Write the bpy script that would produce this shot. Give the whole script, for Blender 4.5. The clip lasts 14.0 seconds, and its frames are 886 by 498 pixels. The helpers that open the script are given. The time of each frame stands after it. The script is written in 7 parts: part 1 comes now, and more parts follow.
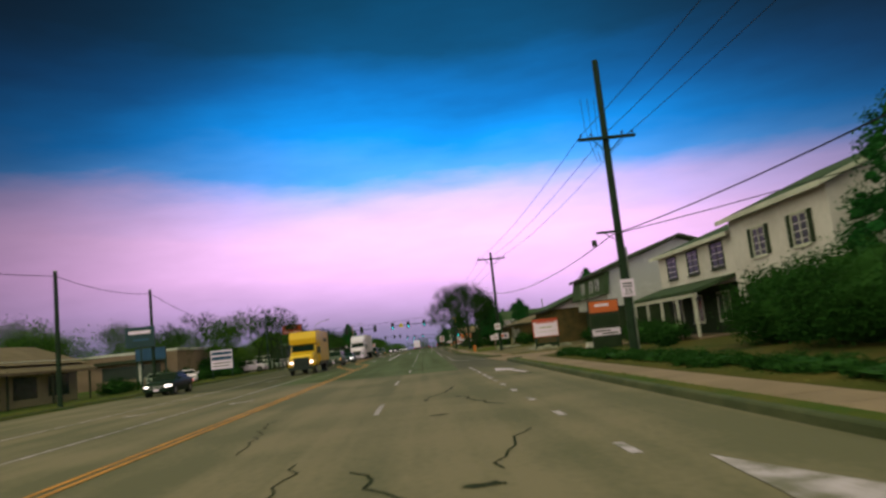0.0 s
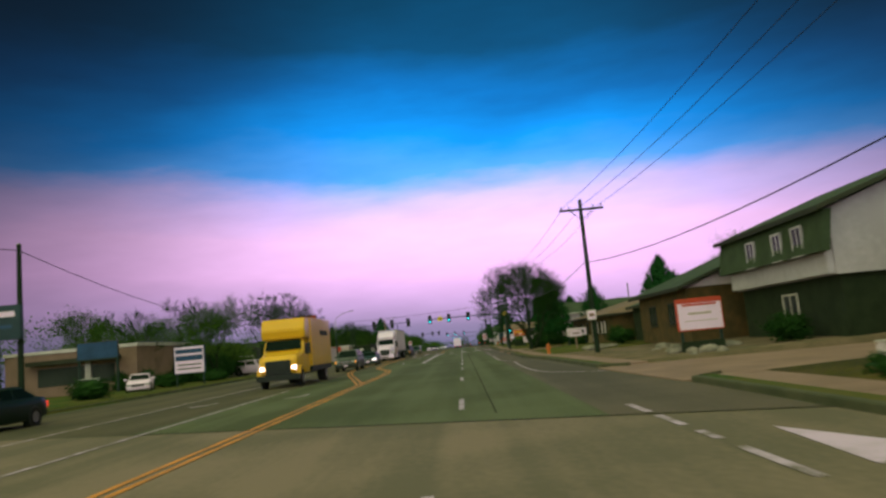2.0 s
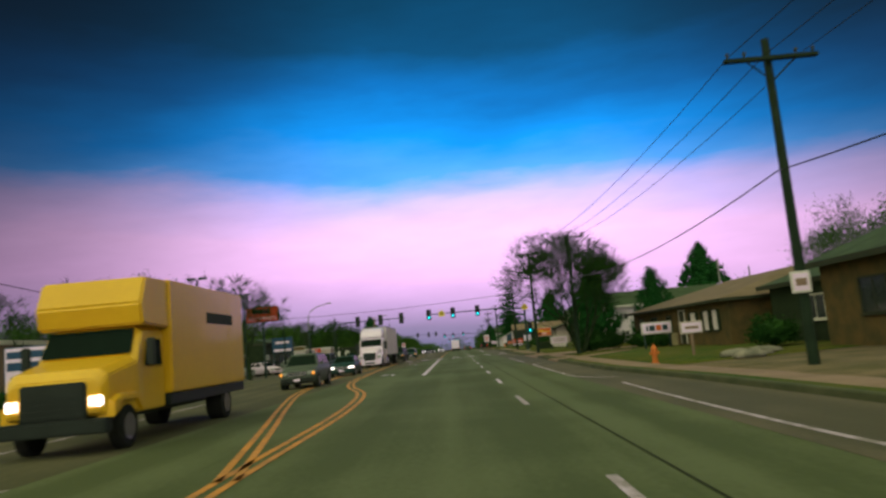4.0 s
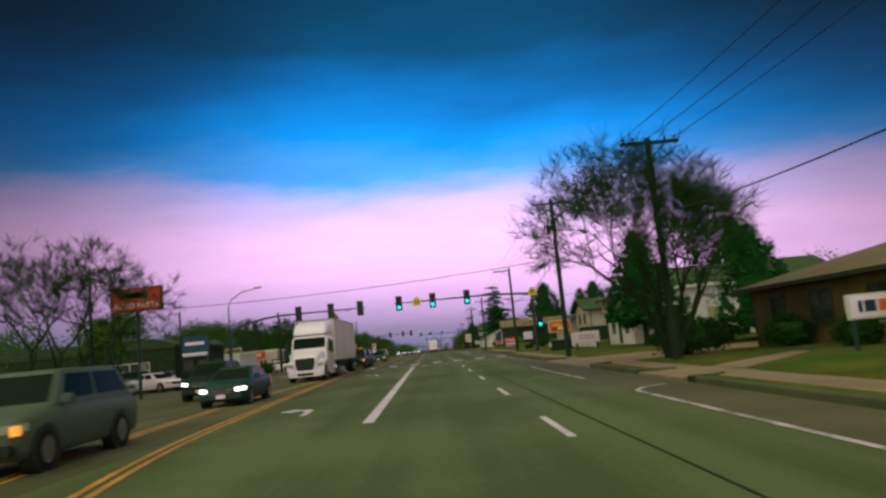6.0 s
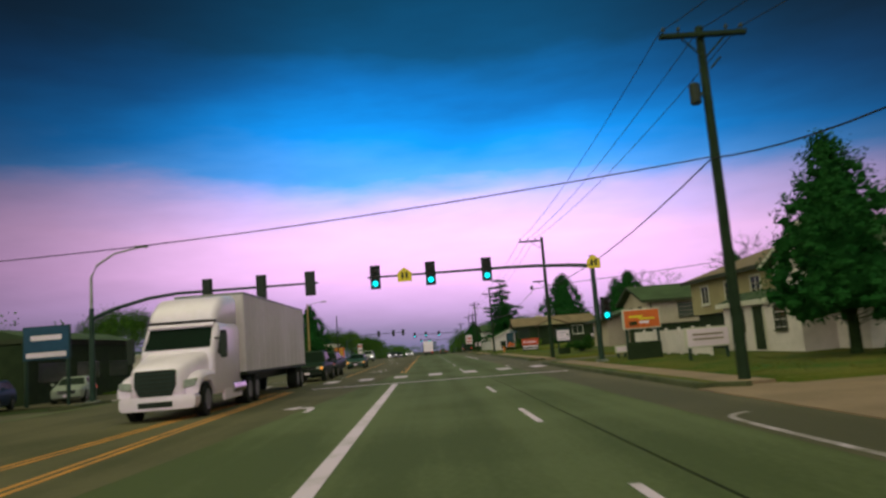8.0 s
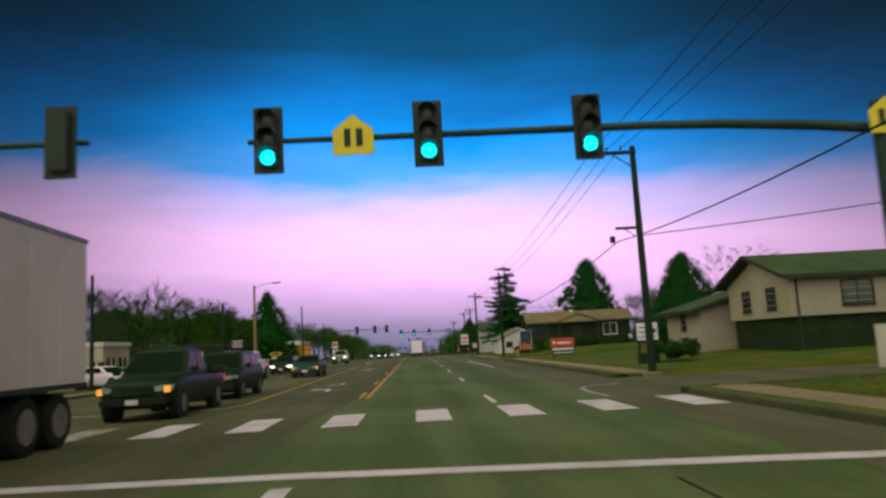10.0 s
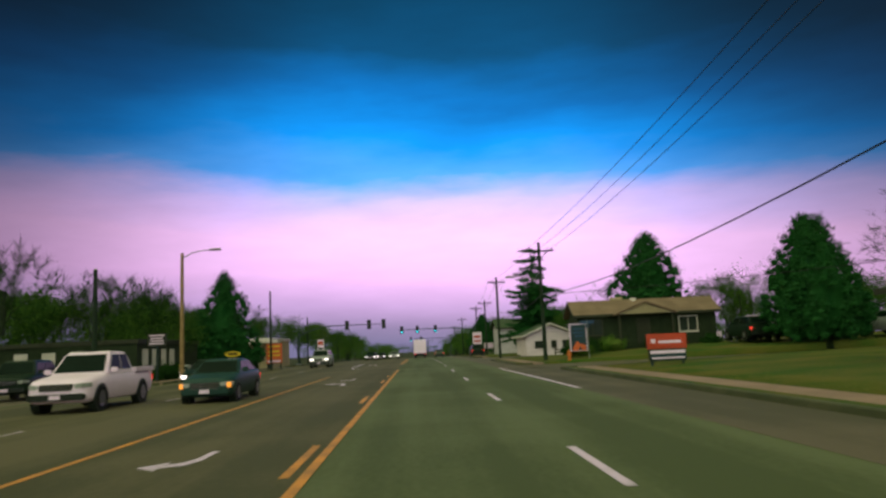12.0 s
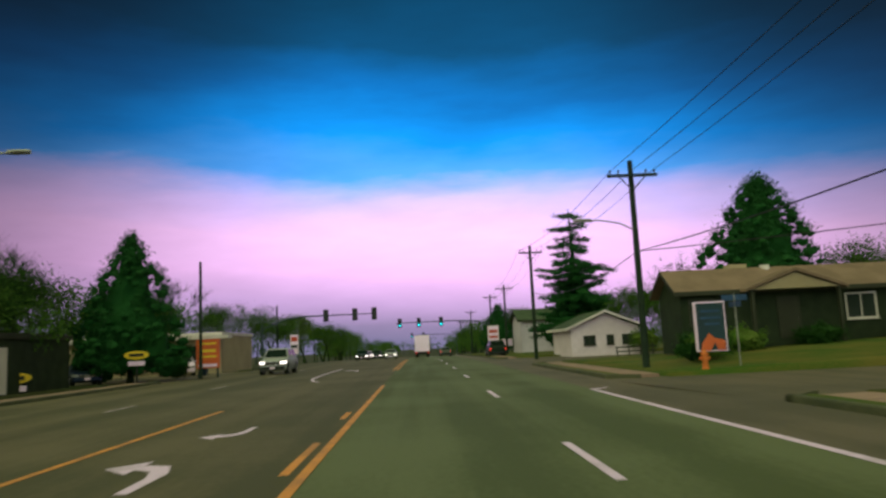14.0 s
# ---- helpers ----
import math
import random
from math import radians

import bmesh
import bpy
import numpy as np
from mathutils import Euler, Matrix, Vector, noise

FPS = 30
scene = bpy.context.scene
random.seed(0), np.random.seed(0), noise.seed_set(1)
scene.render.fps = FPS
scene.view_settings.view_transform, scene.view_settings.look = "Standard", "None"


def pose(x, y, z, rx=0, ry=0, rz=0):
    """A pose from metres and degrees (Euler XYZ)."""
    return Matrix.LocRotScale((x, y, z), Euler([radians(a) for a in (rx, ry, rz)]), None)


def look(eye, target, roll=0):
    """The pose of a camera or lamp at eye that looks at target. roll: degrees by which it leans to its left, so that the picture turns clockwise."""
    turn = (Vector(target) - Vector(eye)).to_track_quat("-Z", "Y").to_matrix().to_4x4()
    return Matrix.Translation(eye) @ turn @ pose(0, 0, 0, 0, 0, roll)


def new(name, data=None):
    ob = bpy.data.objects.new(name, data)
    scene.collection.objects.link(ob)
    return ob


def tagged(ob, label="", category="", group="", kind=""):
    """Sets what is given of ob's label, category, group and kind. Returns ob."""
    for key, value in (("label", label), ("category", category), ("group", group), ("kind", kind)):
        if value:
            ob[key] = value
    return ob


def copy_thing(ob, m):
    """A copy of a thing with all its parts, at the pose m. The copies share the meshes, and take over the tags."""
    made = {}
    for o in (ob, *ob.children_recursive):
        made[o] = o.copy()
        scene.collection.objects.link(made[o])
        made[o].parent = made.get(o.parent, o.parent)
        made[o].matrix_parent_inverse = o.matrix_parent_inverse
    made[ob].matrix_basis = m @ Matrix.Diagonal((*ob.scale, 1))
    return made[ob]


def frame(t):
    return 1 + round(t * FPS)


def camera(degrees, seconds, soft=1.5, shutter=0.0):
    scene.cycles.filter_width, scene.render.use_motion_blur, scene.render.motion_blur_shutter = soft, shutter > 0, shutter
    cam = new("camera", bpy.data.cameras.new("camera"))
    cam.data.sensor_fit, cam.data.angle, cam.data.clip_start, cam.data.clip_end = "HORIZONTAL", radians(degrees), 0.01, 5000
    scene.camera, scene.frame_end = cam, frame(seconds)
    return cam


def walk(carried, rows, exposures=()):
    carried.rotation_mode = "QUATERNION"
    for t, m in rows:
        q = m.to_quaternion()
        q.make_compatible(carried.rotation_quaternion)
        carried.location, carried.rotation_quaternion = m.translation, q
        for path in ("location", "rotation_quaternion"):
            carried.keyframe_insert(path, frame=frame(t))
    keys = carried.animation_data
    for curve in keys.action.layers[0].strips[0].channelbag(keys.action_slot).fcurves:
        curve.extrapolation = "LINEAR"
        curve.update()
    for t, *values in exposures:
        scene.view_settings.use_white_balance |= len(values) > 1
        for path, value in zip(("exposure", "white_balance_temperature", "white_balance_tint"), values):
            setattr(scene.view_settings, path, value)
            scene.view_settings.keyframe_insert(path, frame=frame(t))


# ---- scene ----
cam = camera(63.0, 14.0, soft=2.6, shutter=0.35)
PATH = [
    (0.0, pose(2.921, 7.444, 1.516, 97.318, 6.097, -1.537)),
    (0.5, pose(3.007, 13.694, 1.525, 97.338, 5.975, -0.936)),
    (1.0, pose(2.767, 20.287, 1.512, 97.562, 5.942, -0.115)),
    (1.5, pose(2.571, 26.392, 1.533, 97.731, 5.739, 0.692)),
    (2.0, pose(2.144, 32.267, 1.507, 97.496, 5.424, 1.525)),
    (2.5, pose(1.711, 38.308, 1.521, 97.633, 5.199, 1.810)),
    (3.0, pose(1.221, 44.170, 1.533, 97.702, 4.961, 1.731)),
    (5.5, pose(0.021, 74.946, 1.519, 97.535, 5.609, -0.448)),
    (6.0, pose(0.039, 81.293, 1.523, 97.546, 5.455, -0.846)),
    (6.5, pose(0.032, 87.463, 1.509, 97.440, 5.331, -1.085)),
    (7.0, pose(0.102, 93.502, 1.503, 97.509, 5.291, -1.211)),
    (7.5, pose(0.022, 99.766, 1.520, 97.625, 5.006, -1.351)),
    (8.0, pose(-0.038, 105.968, 1.552, 97.655, 4.472, -1.249)),
    (10.5, pose(0.001, 137.133, 1.510, 97.682, 3.099, -2.222)),
    (11.0, pose(-0.116, 142.872, 1.509, 97.753, 3.009, -2.140)),
    (11.5, pose(-0.138, 148.753, 1.516, 97.714, 2.881, -2.024)),
    (12.0, pose(-0.165, 154.655, 1.519, 97.686, 2.695, -1.992)),
    (12.5, pose(-0.145, 160.524, 1.523, 97.596, 2.446, -1.911)),
    (13.0, pose(-0.069, 166.560, 1.535, 97.599, 2.332, -1.824)),
    (13.5, pose(-0.089, 172.599, 1.522, 97.501, 2.488, -1.801)),
    (14.0, pose(-0.114, 178.756, 1.538, 97.471, 2.736, -1.836)),
]
walk(cam, PATH, exposures=((0.0, 0.0, 6500, 10), (14.0, 0.0, 6500, 10)))

# ---- light ----
def lin(r, g, b):
    f = lambda c: (c / 255 / 12.92) if c <= 10 else ((c / 255 + 0.055) / 1.055) ** 2.4
    return (f(r), f(g), f(b), 1.0)


world = bpy.data.worlds.new("world")
scene.world = world
world.use_nodes = True
wt = world.node_tree
wt.nodes.clear()


def wnode(kind, **kw):
    n = wt.nodes.new(kind)
    for k, v in kw.items():
        n.inputs[k].default_value = v
    return n


def wmath(op, a, b=None, c=None):
    n = wt.nodes.new("ShaderNodeMath")
    n.operation = op
    for i, v in enumerate((a, b, c)):
        if v is None:
            continue
        if isinstance(v, (int, float)):
            n.inputs[i].default_value = v
        else:
            wt.links.new(v, n.inputs[i])
    return n.outputs[0]


coord = wt.nodes.new("ShaderNodeTexCoord")
sep = wt.nodes.new("ShaderNodeSeparateXYZ")
wt.links.new(coord.outputs["Generated"], sep.inputs[0])
stretch = wt.nodes.new("ShaderNodeMapping")
stretch.inputs["Scale"].default_value = (2.2, 2.2, 9.0)
wt.links.new(coord.outputs["Generated"], stretch.inputs[0])
cloud = wnode("ShaderNodeTexNoise", Scale=1.5, Detail=6.0, Roughness=0.55)
wt.links.new(stretch.outputs[0], cloud.inputs["Vector"])
fine = wnode("ShaderNodeTexNoise", Scale=5.0, Detail=5.0, Roughness=0.6)
wt.links.new(stretch.outputs[0], fine.inputs["Vector"])
swing = wmath("MULTIPLY", wmath("SUBTRACT", cloud.outputs["Fac"], 0.5), 0.10)
tilt = wmath("MULTIPLY", sep.outputs["X"], 0.055)
height = wmath("MULTIPLY", wmath("ADD", wmath("ADD", sep.outputs["Z"], tilt), wmath("MULTIPLY", swing, wmath("MINIMUM", wmath("MULTIPLY", wmath("ABSOLUTE", sep.outputs["Z"]), 4.0), 1.0))), 2.0)
ramp = wt.nodes.new("ShaderNodeValToRGB")
wt.links.new(height, ramp.inputs[0])
SKY = [(0.0, (108, 104, 138)), (0.05, (134, 118, 156)), (0.11, (188, 152, 202)), (0.19, (234, 182, 236)), (0.30, (250, 198, 252)),
       (0.40, (206, 188, 252)), (0.47, (80, 164, 250)), (0.56, (0, 145, 240)), (0.66, (0, 108, 184)), (0.79, (0, 72, 114)), (1.0, (0, 46, 66))]
cr = ramp.color_ramp
while len(cr.elements) < len(SKY):
    cr.elements.new(0.5)
for el, (p, c) in zip(cr.elements, SKY):
    el.position, el.color = p, lin(*c)
up = wmath("MAXIMUM", sep.outputs["Z"], 0.0)
aside = wmath("MULTIPLY", wmath("ABSOLUTE", wmath("SUBTRACT", sep.outputs["X"], 0.045)), wmath("MULTIPLY_ADD", up, 5.4, 1.5))
side = wmath("DIVIDE", 1.0, wmath("ADD", 1.0, wmath("POWER", aside, 3.6)))
streak = wmath("ADD", 1.14, wmath("MULTIPLY", fine.outputs["Fac"], 0.30))
gain = wmath("MULTIPLY", side, streak)
scaled = wt.nodes.new("ShaderNodeVectorMath")
scaled.operation = "SCALE"
wt.links.new(ramp.outputs[0], scaled.inputs[0])
wt.links.new(gain, scaled.inputs["Scale"])
SUN_EL, SUN_AZ = 42.0, 206.0
sky = wt.nodes.new("ShaderNodeTexSky")
sky.sky_type, sky.sun_disc = "NISHITA", False
sky.sun_elevation, sky.sun_rotation = radians(SUN_EL), radians(SUN_AZ)
bg_cloud, bg_sky, both, out = (wt.nodes.new(k) for k in ("ShaderNodeBackground", "ShaderNodeBackground", "ShaderNodeAddShader", "ShaderNodeOutputWorld"))
wt.links.new(scaled.outputs[0], bg_cloud.inputs[0])
bg_cloud.inputs[1].default_value = 1.0
wt.links.new(sky.outputs[0], bg_sky.inputs[0])
bg_sky.inputs[1].default_value = 0.004
wt.links.new(bg_cloud.outputs[0], both.inputs[0])
wt.links.new(bg_sky.outputs[0], both.inputs[1])
wt.links.new(both.outputs[0], out.inputs[0])

sun = new("sun", bpy.data.lights.new("sun", "SUN"))
sun.data.energy, sun.data.angle, sun.data.color = 3.45, radians(145), (0.92, 1.0, 0.54)
az, elv = radians(SUN_AZ), radians(SUN_EL)
sun.matrix_world = look((0, 0, 50), (math.sin(az) * -math.cos(elv) * 10, -math.cos(az) * math.cos(elv) * 10, 50 - math.sin(elv) * 10))

# ---- materials ----
def mat(name, a, b=None, rough=0.8, size=1.0, fine=12.0, bump=0.15, metal=0.0, spec=0.3, emit=None, power=0.0, contrast=(0.35, 0.65), coat=0.0, per_piece=0.0, streak=0.0):
    """A surface of two tones that vary at two scales; size in metres."""
    m = bpy.data.materials.new(name)
    m.use_nodes = True
    t = m.node_tree
    p = t.nodes["Principled BSDF"]
    p.inputs["Roughness"].default_value, p.inputs["Metallic"].default_value = rough, metal
    p.inputs["Specular IOR Level"].default_value = spec
    p.inputs["Coat Weight"].default_value = coat
    if emit:
        p.inputs["Emission Color"].default_value, p.inputs["Emission Strength"].default_value = (*emit, 1), power
    b = b or tuple(c * 0.75 for c in a)
    geo = t.nodes.new("ShaderNodeNewGeometry")
    n1, n2 = t.nodes.new("ShaderNodeTexNoise"), t.nodes.new("ShaderNodeTexNoise")
    for n, s, d in ((n1, 1.0 / size, 4.0), (n2, fine / size, 3.0)):
        n.inputs["Scale"].default_value, n.inputs["Detail"].default_value = s, d
        t.links.new(geo.outputs["Position"], n.inputs["Vector"])
    add = t.nodes.new("ShaderNodeMath")
    add.operation = "MULTIPLY_ADD"
    t.links.new(n2.outputs["Fac"], add.inputs[0])
    add.inputs[1].default_value = 0.45
    t.links.new(n1.outputs["Fac"], add.inputs[2])
    fac = add.outputs[0]
    if streak:
        # worn bands that run along the lanes
        along = t.nodes.new("ShaderNodeMapping")
        along.inputs["Scale"].default_value = (0.75, 0.02, 1.0)
        n3 = t.nodes.new("ShaderNodeTexNoise")
        n3.inputs["Scale"].default_value, n3.inputs["Detail"].default_value = 1.0, 3.0
        t.links.new(geo.outputs["Position"], along.inputs[0])
        t.links.new(along.outputs[0], n3.inputs["Vector"])
        worn = t.nodes.new("ShaderNodeMath")
        worn.operation = "MULTIPLY_ADD"
        t.links.new(n3.outputs["Fac"], worn.inputs[0])
        worn.inputs[1].default_value = streak
        t.links.new(fac, worn.inputs[2])
        shift = t.nodes.new("ShaderNodeMath")
        shift.operation = "SUBTRACT"
        t.links.new(worn.outputs[0], shift.inputs[0])
        shift.inputs[1].default_value = streak * 0.5
        fac = shift.outputs[0]
    if per_piece:
        info = t.nodes.new("ShaderNodeNewGeometry")
        ad2 = t.nodes.new("ShaderNodeMath")
        ad2.operation = "MULTIPLY_ADD"
        t.links.new(info.outputs["Random Per Island"], ad2.inputs[0])
        ad2.inputs[1].default_value = per_piece
        t.links.new(fac, ad2.inputs[2])
        fac = ad2.outputs[0]
    rng = t.nodes.new("ShaderNodeMapRange")
    t.links.new(fac, rng.inputs[0])
    rng.inputs[1].default_value, rng.inputs[2].default_value = contrast[0] + 0.22, contrast[1] + 0.22 + per_piece
    mix = t.nodes.new("ShaderNodeMix")
    mix.data_type = "RGBA"
    t.links.new(rng.outputs[0], mix.inputs[0])
    mix.inputs[6].default_value, mix.inputs[7].default_value = (*a, 1), (*b, 1)
    t.links.new(mix.outputs[2], p.inputs["Base Color"])
    if bump:
        bp = t.nodes.new("ShaderNodeBump")
        bp.inputs["Strength"].default_value, bp.inputs["Distance"].default_value = bump, 0.03
        t.links.new(n2.outputs["Fac"], bp.inputs["Height"])
        t.links.new(bp.outputs[0], p.inputs["Normal"])
    return m


M_OLD = mat("old_asphalt", (0.212, 0.160, 0.122), (0.132, 0.112, 0.080), streak=1.2, spec=0.12, rough=0.9, size=5.0, fine=40, bump=0.2)
M_NEW = mat("new_asphalt", (0.066, 0.078, 0.035), (0.106, 0.118, 0.062), streak=1.2, rough=0.88, size=6.0, fine=60, bump=0.2, spec=0.12)
M_WORNROAD = mat("worn_dark_asphalt", (0.108, 0.090, 0.056), (0.066, 0.062, 0.036), streak=1.2, rough=0.88, size=5.0, fine=40, bump=0.2, spec=0.12)
M_SIDE = mat("side_asphalt", (0.070, 0.060, 0.038), (0.108, 0.084, 0.058), streak=1.0, rough=0.9, size=4.0, fine=40)
M_TAR = mat("tar_seal", (0.034, 0.038, 0.024), rough=0.95, size=0.6, spec=0.05)
M_WHITE = mat("white_line_paint", (0.62, 0.46, 0.66), (0.36, 0.29, 0.36), rough=0.7, size=0.9, fine=25, contrast=(0.5, 0.75))
M_WORN = mat("worn_white_paint", (0.55, 0.42, 0.58), (0.17, 0.14, 0.12), rough=0.8, size=0.5, fine=20)
M_YELLOW = mat("yellow_line_paint", (0.62, 0.24, 0.04), (0.34, 0.15, 0.045), rough=0.75, size=0.8, fine=25)
M_CONC = mat("pale_concrete", (0.275, 0.175, 0.140), (0.20, 0.128, 0.098), rough=0.9, size=2.0, fine=20)
M_CURB = mat("kerb_concrete", (0.080, 0.080, 0.044), (0.048, 0.054, 0.026), rough=0.9, size=1.2, fine=15)
M_GRASS = mat("lawn_grass", (0.036, 0.074, 0.010), (0.104, 0.092, 0.022), rough=0.95, size=3.0, fine=30, bump=0.5, spec=0.1)
M_DRY = mat("dry_winter_grass", (0.100, 0.074, 0.022), (0.052, 0.058, 0.014), rough=0.95, size=2.5, fine=35, bump=0.5, spec=0.1)
M_SOIL = mat("bare_ground", (0.052, 0.050, 0.022), (0.026, 0.038, 0.010), rough=0.95, size=7.0, fine=30, bump=0.5, spec=0.1)
M_GRAVEL = mat("pale_gravel", (0.19, 0.135, 0.095), (0.10, 0.085, 0.05), rough=0.95, size=1.6, fine=30, bump=0.5, spec=0.1)
M_BLADE = mat("grass_blade", (0.085, 0.12, 0.024), (0.16, 0.135, 0.045), rough=0.9, size=1.0, fine=8, bump=0, per_piece=0.5, spec=0.1)
M_POLE = mat("weathered_pole_wood", (0.014, 0.028, 0.015), (0.008, 0.018, 0.010), rough=0.9, size=0.5, fine=20)
M_PALE_POLE = mat("new_pole_wood", (0.30, 0.19, 0.09), (0.2, 0.13, 0.06), rough=0.9, size=0.5, fine=20)
M_STEEL = mat("dark_green_steel", (0.025, 0.05, 0.042), (0.015, 0.032, 0.028), rough=0.5, size=1.0, metal=0.3)
M_GREY = mat("galvanised_steel", (0.30, 0.30, 0.28), (0.2, 0.2, 0.18), rough=0.45, size=0.8, metal=0.7)
M_WIRE = mat("black_cable", (0.012, 0.014, 0.016), rough=0.6, size=1.0, bump=0)
M_BLACK = mat("black_plastic", (0.012, 0.018, 0.014), rough=0.5, size=0.5, bump=0.05)
M_RUBBER = mat("tyre_rubber", (0.012, 0.012, 0.012), rough=0.85, size=0.3)
M_RIM = mat("alloy_rim", (0.28, 0.27, 0.28), rough=0.35, size=0.3, metal=0.8)
M_CHROME = mat("chrome", (0.6, 0.58, 0.6), rough=0.2, size=0.5, metal=1.0, bump=0)
M_CARGLASS = mat("dark_car_glass", (0.007, 0.015, 0.011), rough=0.15, size=2.0, spec=0.02, bump=0)
M_GLASS = mat("window_glass", (0.03, 0.04, 0.035), rough=0.12, size=2.0, spec=0.4, bump=0)
M_GREEN = mat("green_signal_lens", (0.0, 0.3, 0.28), rough=0.3, size=0.2, bump=0, emit=(0.0, 0.75, 0.85), power=2.0)
M_LENS = mat("unlit_signal_lens", (0.03, 0.02, 0.02), rough=0.3, size=0.2, bump=0)
M_HEAD = mat("lit_headlamp", (0.9, 0.85, 0.8), rough=0.2, size=0.2, bump=0, emit=(1.0, 0.86, 0.84), power=3.0)
M_AMBER = mat("amber_lamp", (0.7, 0.3, 0.05), rough=0.25, size=0.2, bump=0, emit=(1.0, 0.35, 0.05), power=1.0)
M_TAIL = mat("red_tail_lamp", (0.5, 0.02, 0.02), rough=0.25, size=0.2, bump=0, emit=(1.0, 0.08, 0.05), power=0.8)
M_DIM = mat("unlit_headlamp", (0.35, 0.36, 0.36), rough=0.15, size=0.2, bump=0)
M_BARK = mat("grey_brown_bark", (0.020, 0.036, 0.012), (0.010, 0.020, 0.006), rough=0.95, size=0.4, fine=12, bump=0.5)
M_TWIG = mat("bare_twigs", (0.018, 0.046, 0.010), (0.010, 0.030, 0.006), rough=0.95, size=1.5, bump=0, per_piece=0.6, spec=0.05)
M_BUD = mat("spring_buds", (0.040, 0.118, 0.012), (0.088, 0.124, 0.024), rough=0.9, size=1.5, bump=0, per_piece=0.6, spec=0.05)
M_LEAF = mat("dark_shrub_leaves", (0.008, 0.040, 0.006), (0.020, 0.058, 0.010), rough=0.85, size=1.0, bump=0, per_piece=0.6, spec=0.1)
M_NEEDLE = mat("conifer_needles", (0.006, 0.050, 0.010), (0.017, 0.076, 0.018), rough=0.9, size=1.2, bump=0, per_piece=0.6, spec=0.1)
M_HAZE = mat("hazy_brown_twigs", (0.056, 0.112, 0.020), (0.032, 0.082, 0.013), rough=0.95, size=3.0, bump=0, per_piece=0.6, spec=0.05)
M_SIDING = mat("white_siding", (0.74, 0.62, 0.70), (0.60, 0.50, 0.56), rough=0.7, size=3.0, fine=10)
M_GREYSIDING = mat("grey_siding", (0.50, 0.45, 0.53), (0.40, 0.36, 0.42), rough=0.7, size=3.0, fine=10)
M_TAN = mat("tan_siding", (0.36, 0.29, 0.18), (0.29, 0.23, 0.14), rough=0.75, size=3.0, fine=10)
M_CREAM = mat("cream_stucco", (0.46, 0.36, 0.33), (0.37, 0.29, 0.26), rough=0.85, size=3.0, fine=14)
M_BRICK = mat("brown_brick", (0.12, 0.072, 0.026), (0.066, 0.05, 0.02), rough=0.9, size=0.6, fine=14, bump=0.4)
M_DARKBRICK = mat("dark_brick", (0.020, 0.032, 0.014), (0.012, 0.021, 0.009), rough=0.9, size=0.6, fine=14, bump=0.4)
M_ROOF = mat("grey_shingles", (0.050, 0.076, 0.040), (0.030, 0.046, 0.024), rough=0.95, size=1.2, fine=18, bump=0.4)
M_BROWNROOF = mat("brown_shingles", (0.19, 0.128, 0.092), (0.14, 0.095, 0.066), rough=0.95, size=1.2, fine=18, bump=0.4)
M_TRIM = mat("white_trim", (0.62, 0.56, 0.55), (0.5, 0.45, 0.43), rough=0.6, size=1.0)
M_DARKTRIM = mat("dark_trim", (0.032, 0.036, 0.02), rough=0.7, size=1.0)
M_SIGNWHITE = mat("white_sign_face", (0.82, 0.62, 0.86), (0.74, 0.56, 0.76), rough=0.5, size=1.5, bump=0.02)
M_SIGNRED = mat("red_sign_face", (0.50, 0.06, 0.025), (0.42, 0.05, 0.02), rough=0.5, size=1.5, bump=0.02)
M_SIGNORANGE = mat("orange_sign_face", (0.62, 0.12, 0.03), (0.5, 0.1, 0.03), rough=0.5, size=0.8, bump=0.02)
M_SIGNBLUE = mat("blue_sign_face", (0.012, 0.045, 0.11), (0.018, 0.065, 0.15), rough=0.5, size=1.0, bump=0.02)
M_SIGNDARK = mat("dark_sign_face", (0.012, 0.04, 0.055), rough=0.5, size=1.0, bump=0.02)
M_SIGNYELLOW = mat("yellow_sign_face", (0.75, 0.55, 0.03), (0.65, 0.45, 0.03), rough=0.5, size=1.0, bump=0.02)
M_ROCK = mat("pale_boulder", (0.27, 0.23, 0.20), (0.13, 0.12, 0.10), rough=0.95, size=0.5, fine=10, bump=0.6)
M_HYDRANT = mat("orange_hydrant_paint", (0.6, 0.16, 0.03), rough=0.5, size=0.4)
M_TRUCKYELLOW = mat("yellow_truck_paint", (0.72, 0.40, 0.015), (0.66, 0.36, 0.015), rough=0.35, size=2.0, bump=0.0, coat=0.3)
M_TRUCKWHITE = mat("white_truck_paint", (0.84, 0.66, 0.90), (0.76, 0.60, 0.80), rough=0.35, size=2.0, bump=0.0, coat=0.3)
M_TRAILER = mat("white_trailer_panel", (0.66, 0.54, 0.66), (0.56, 0.46, 0.54), rough=0.5, size=2.5, bump=0.02)

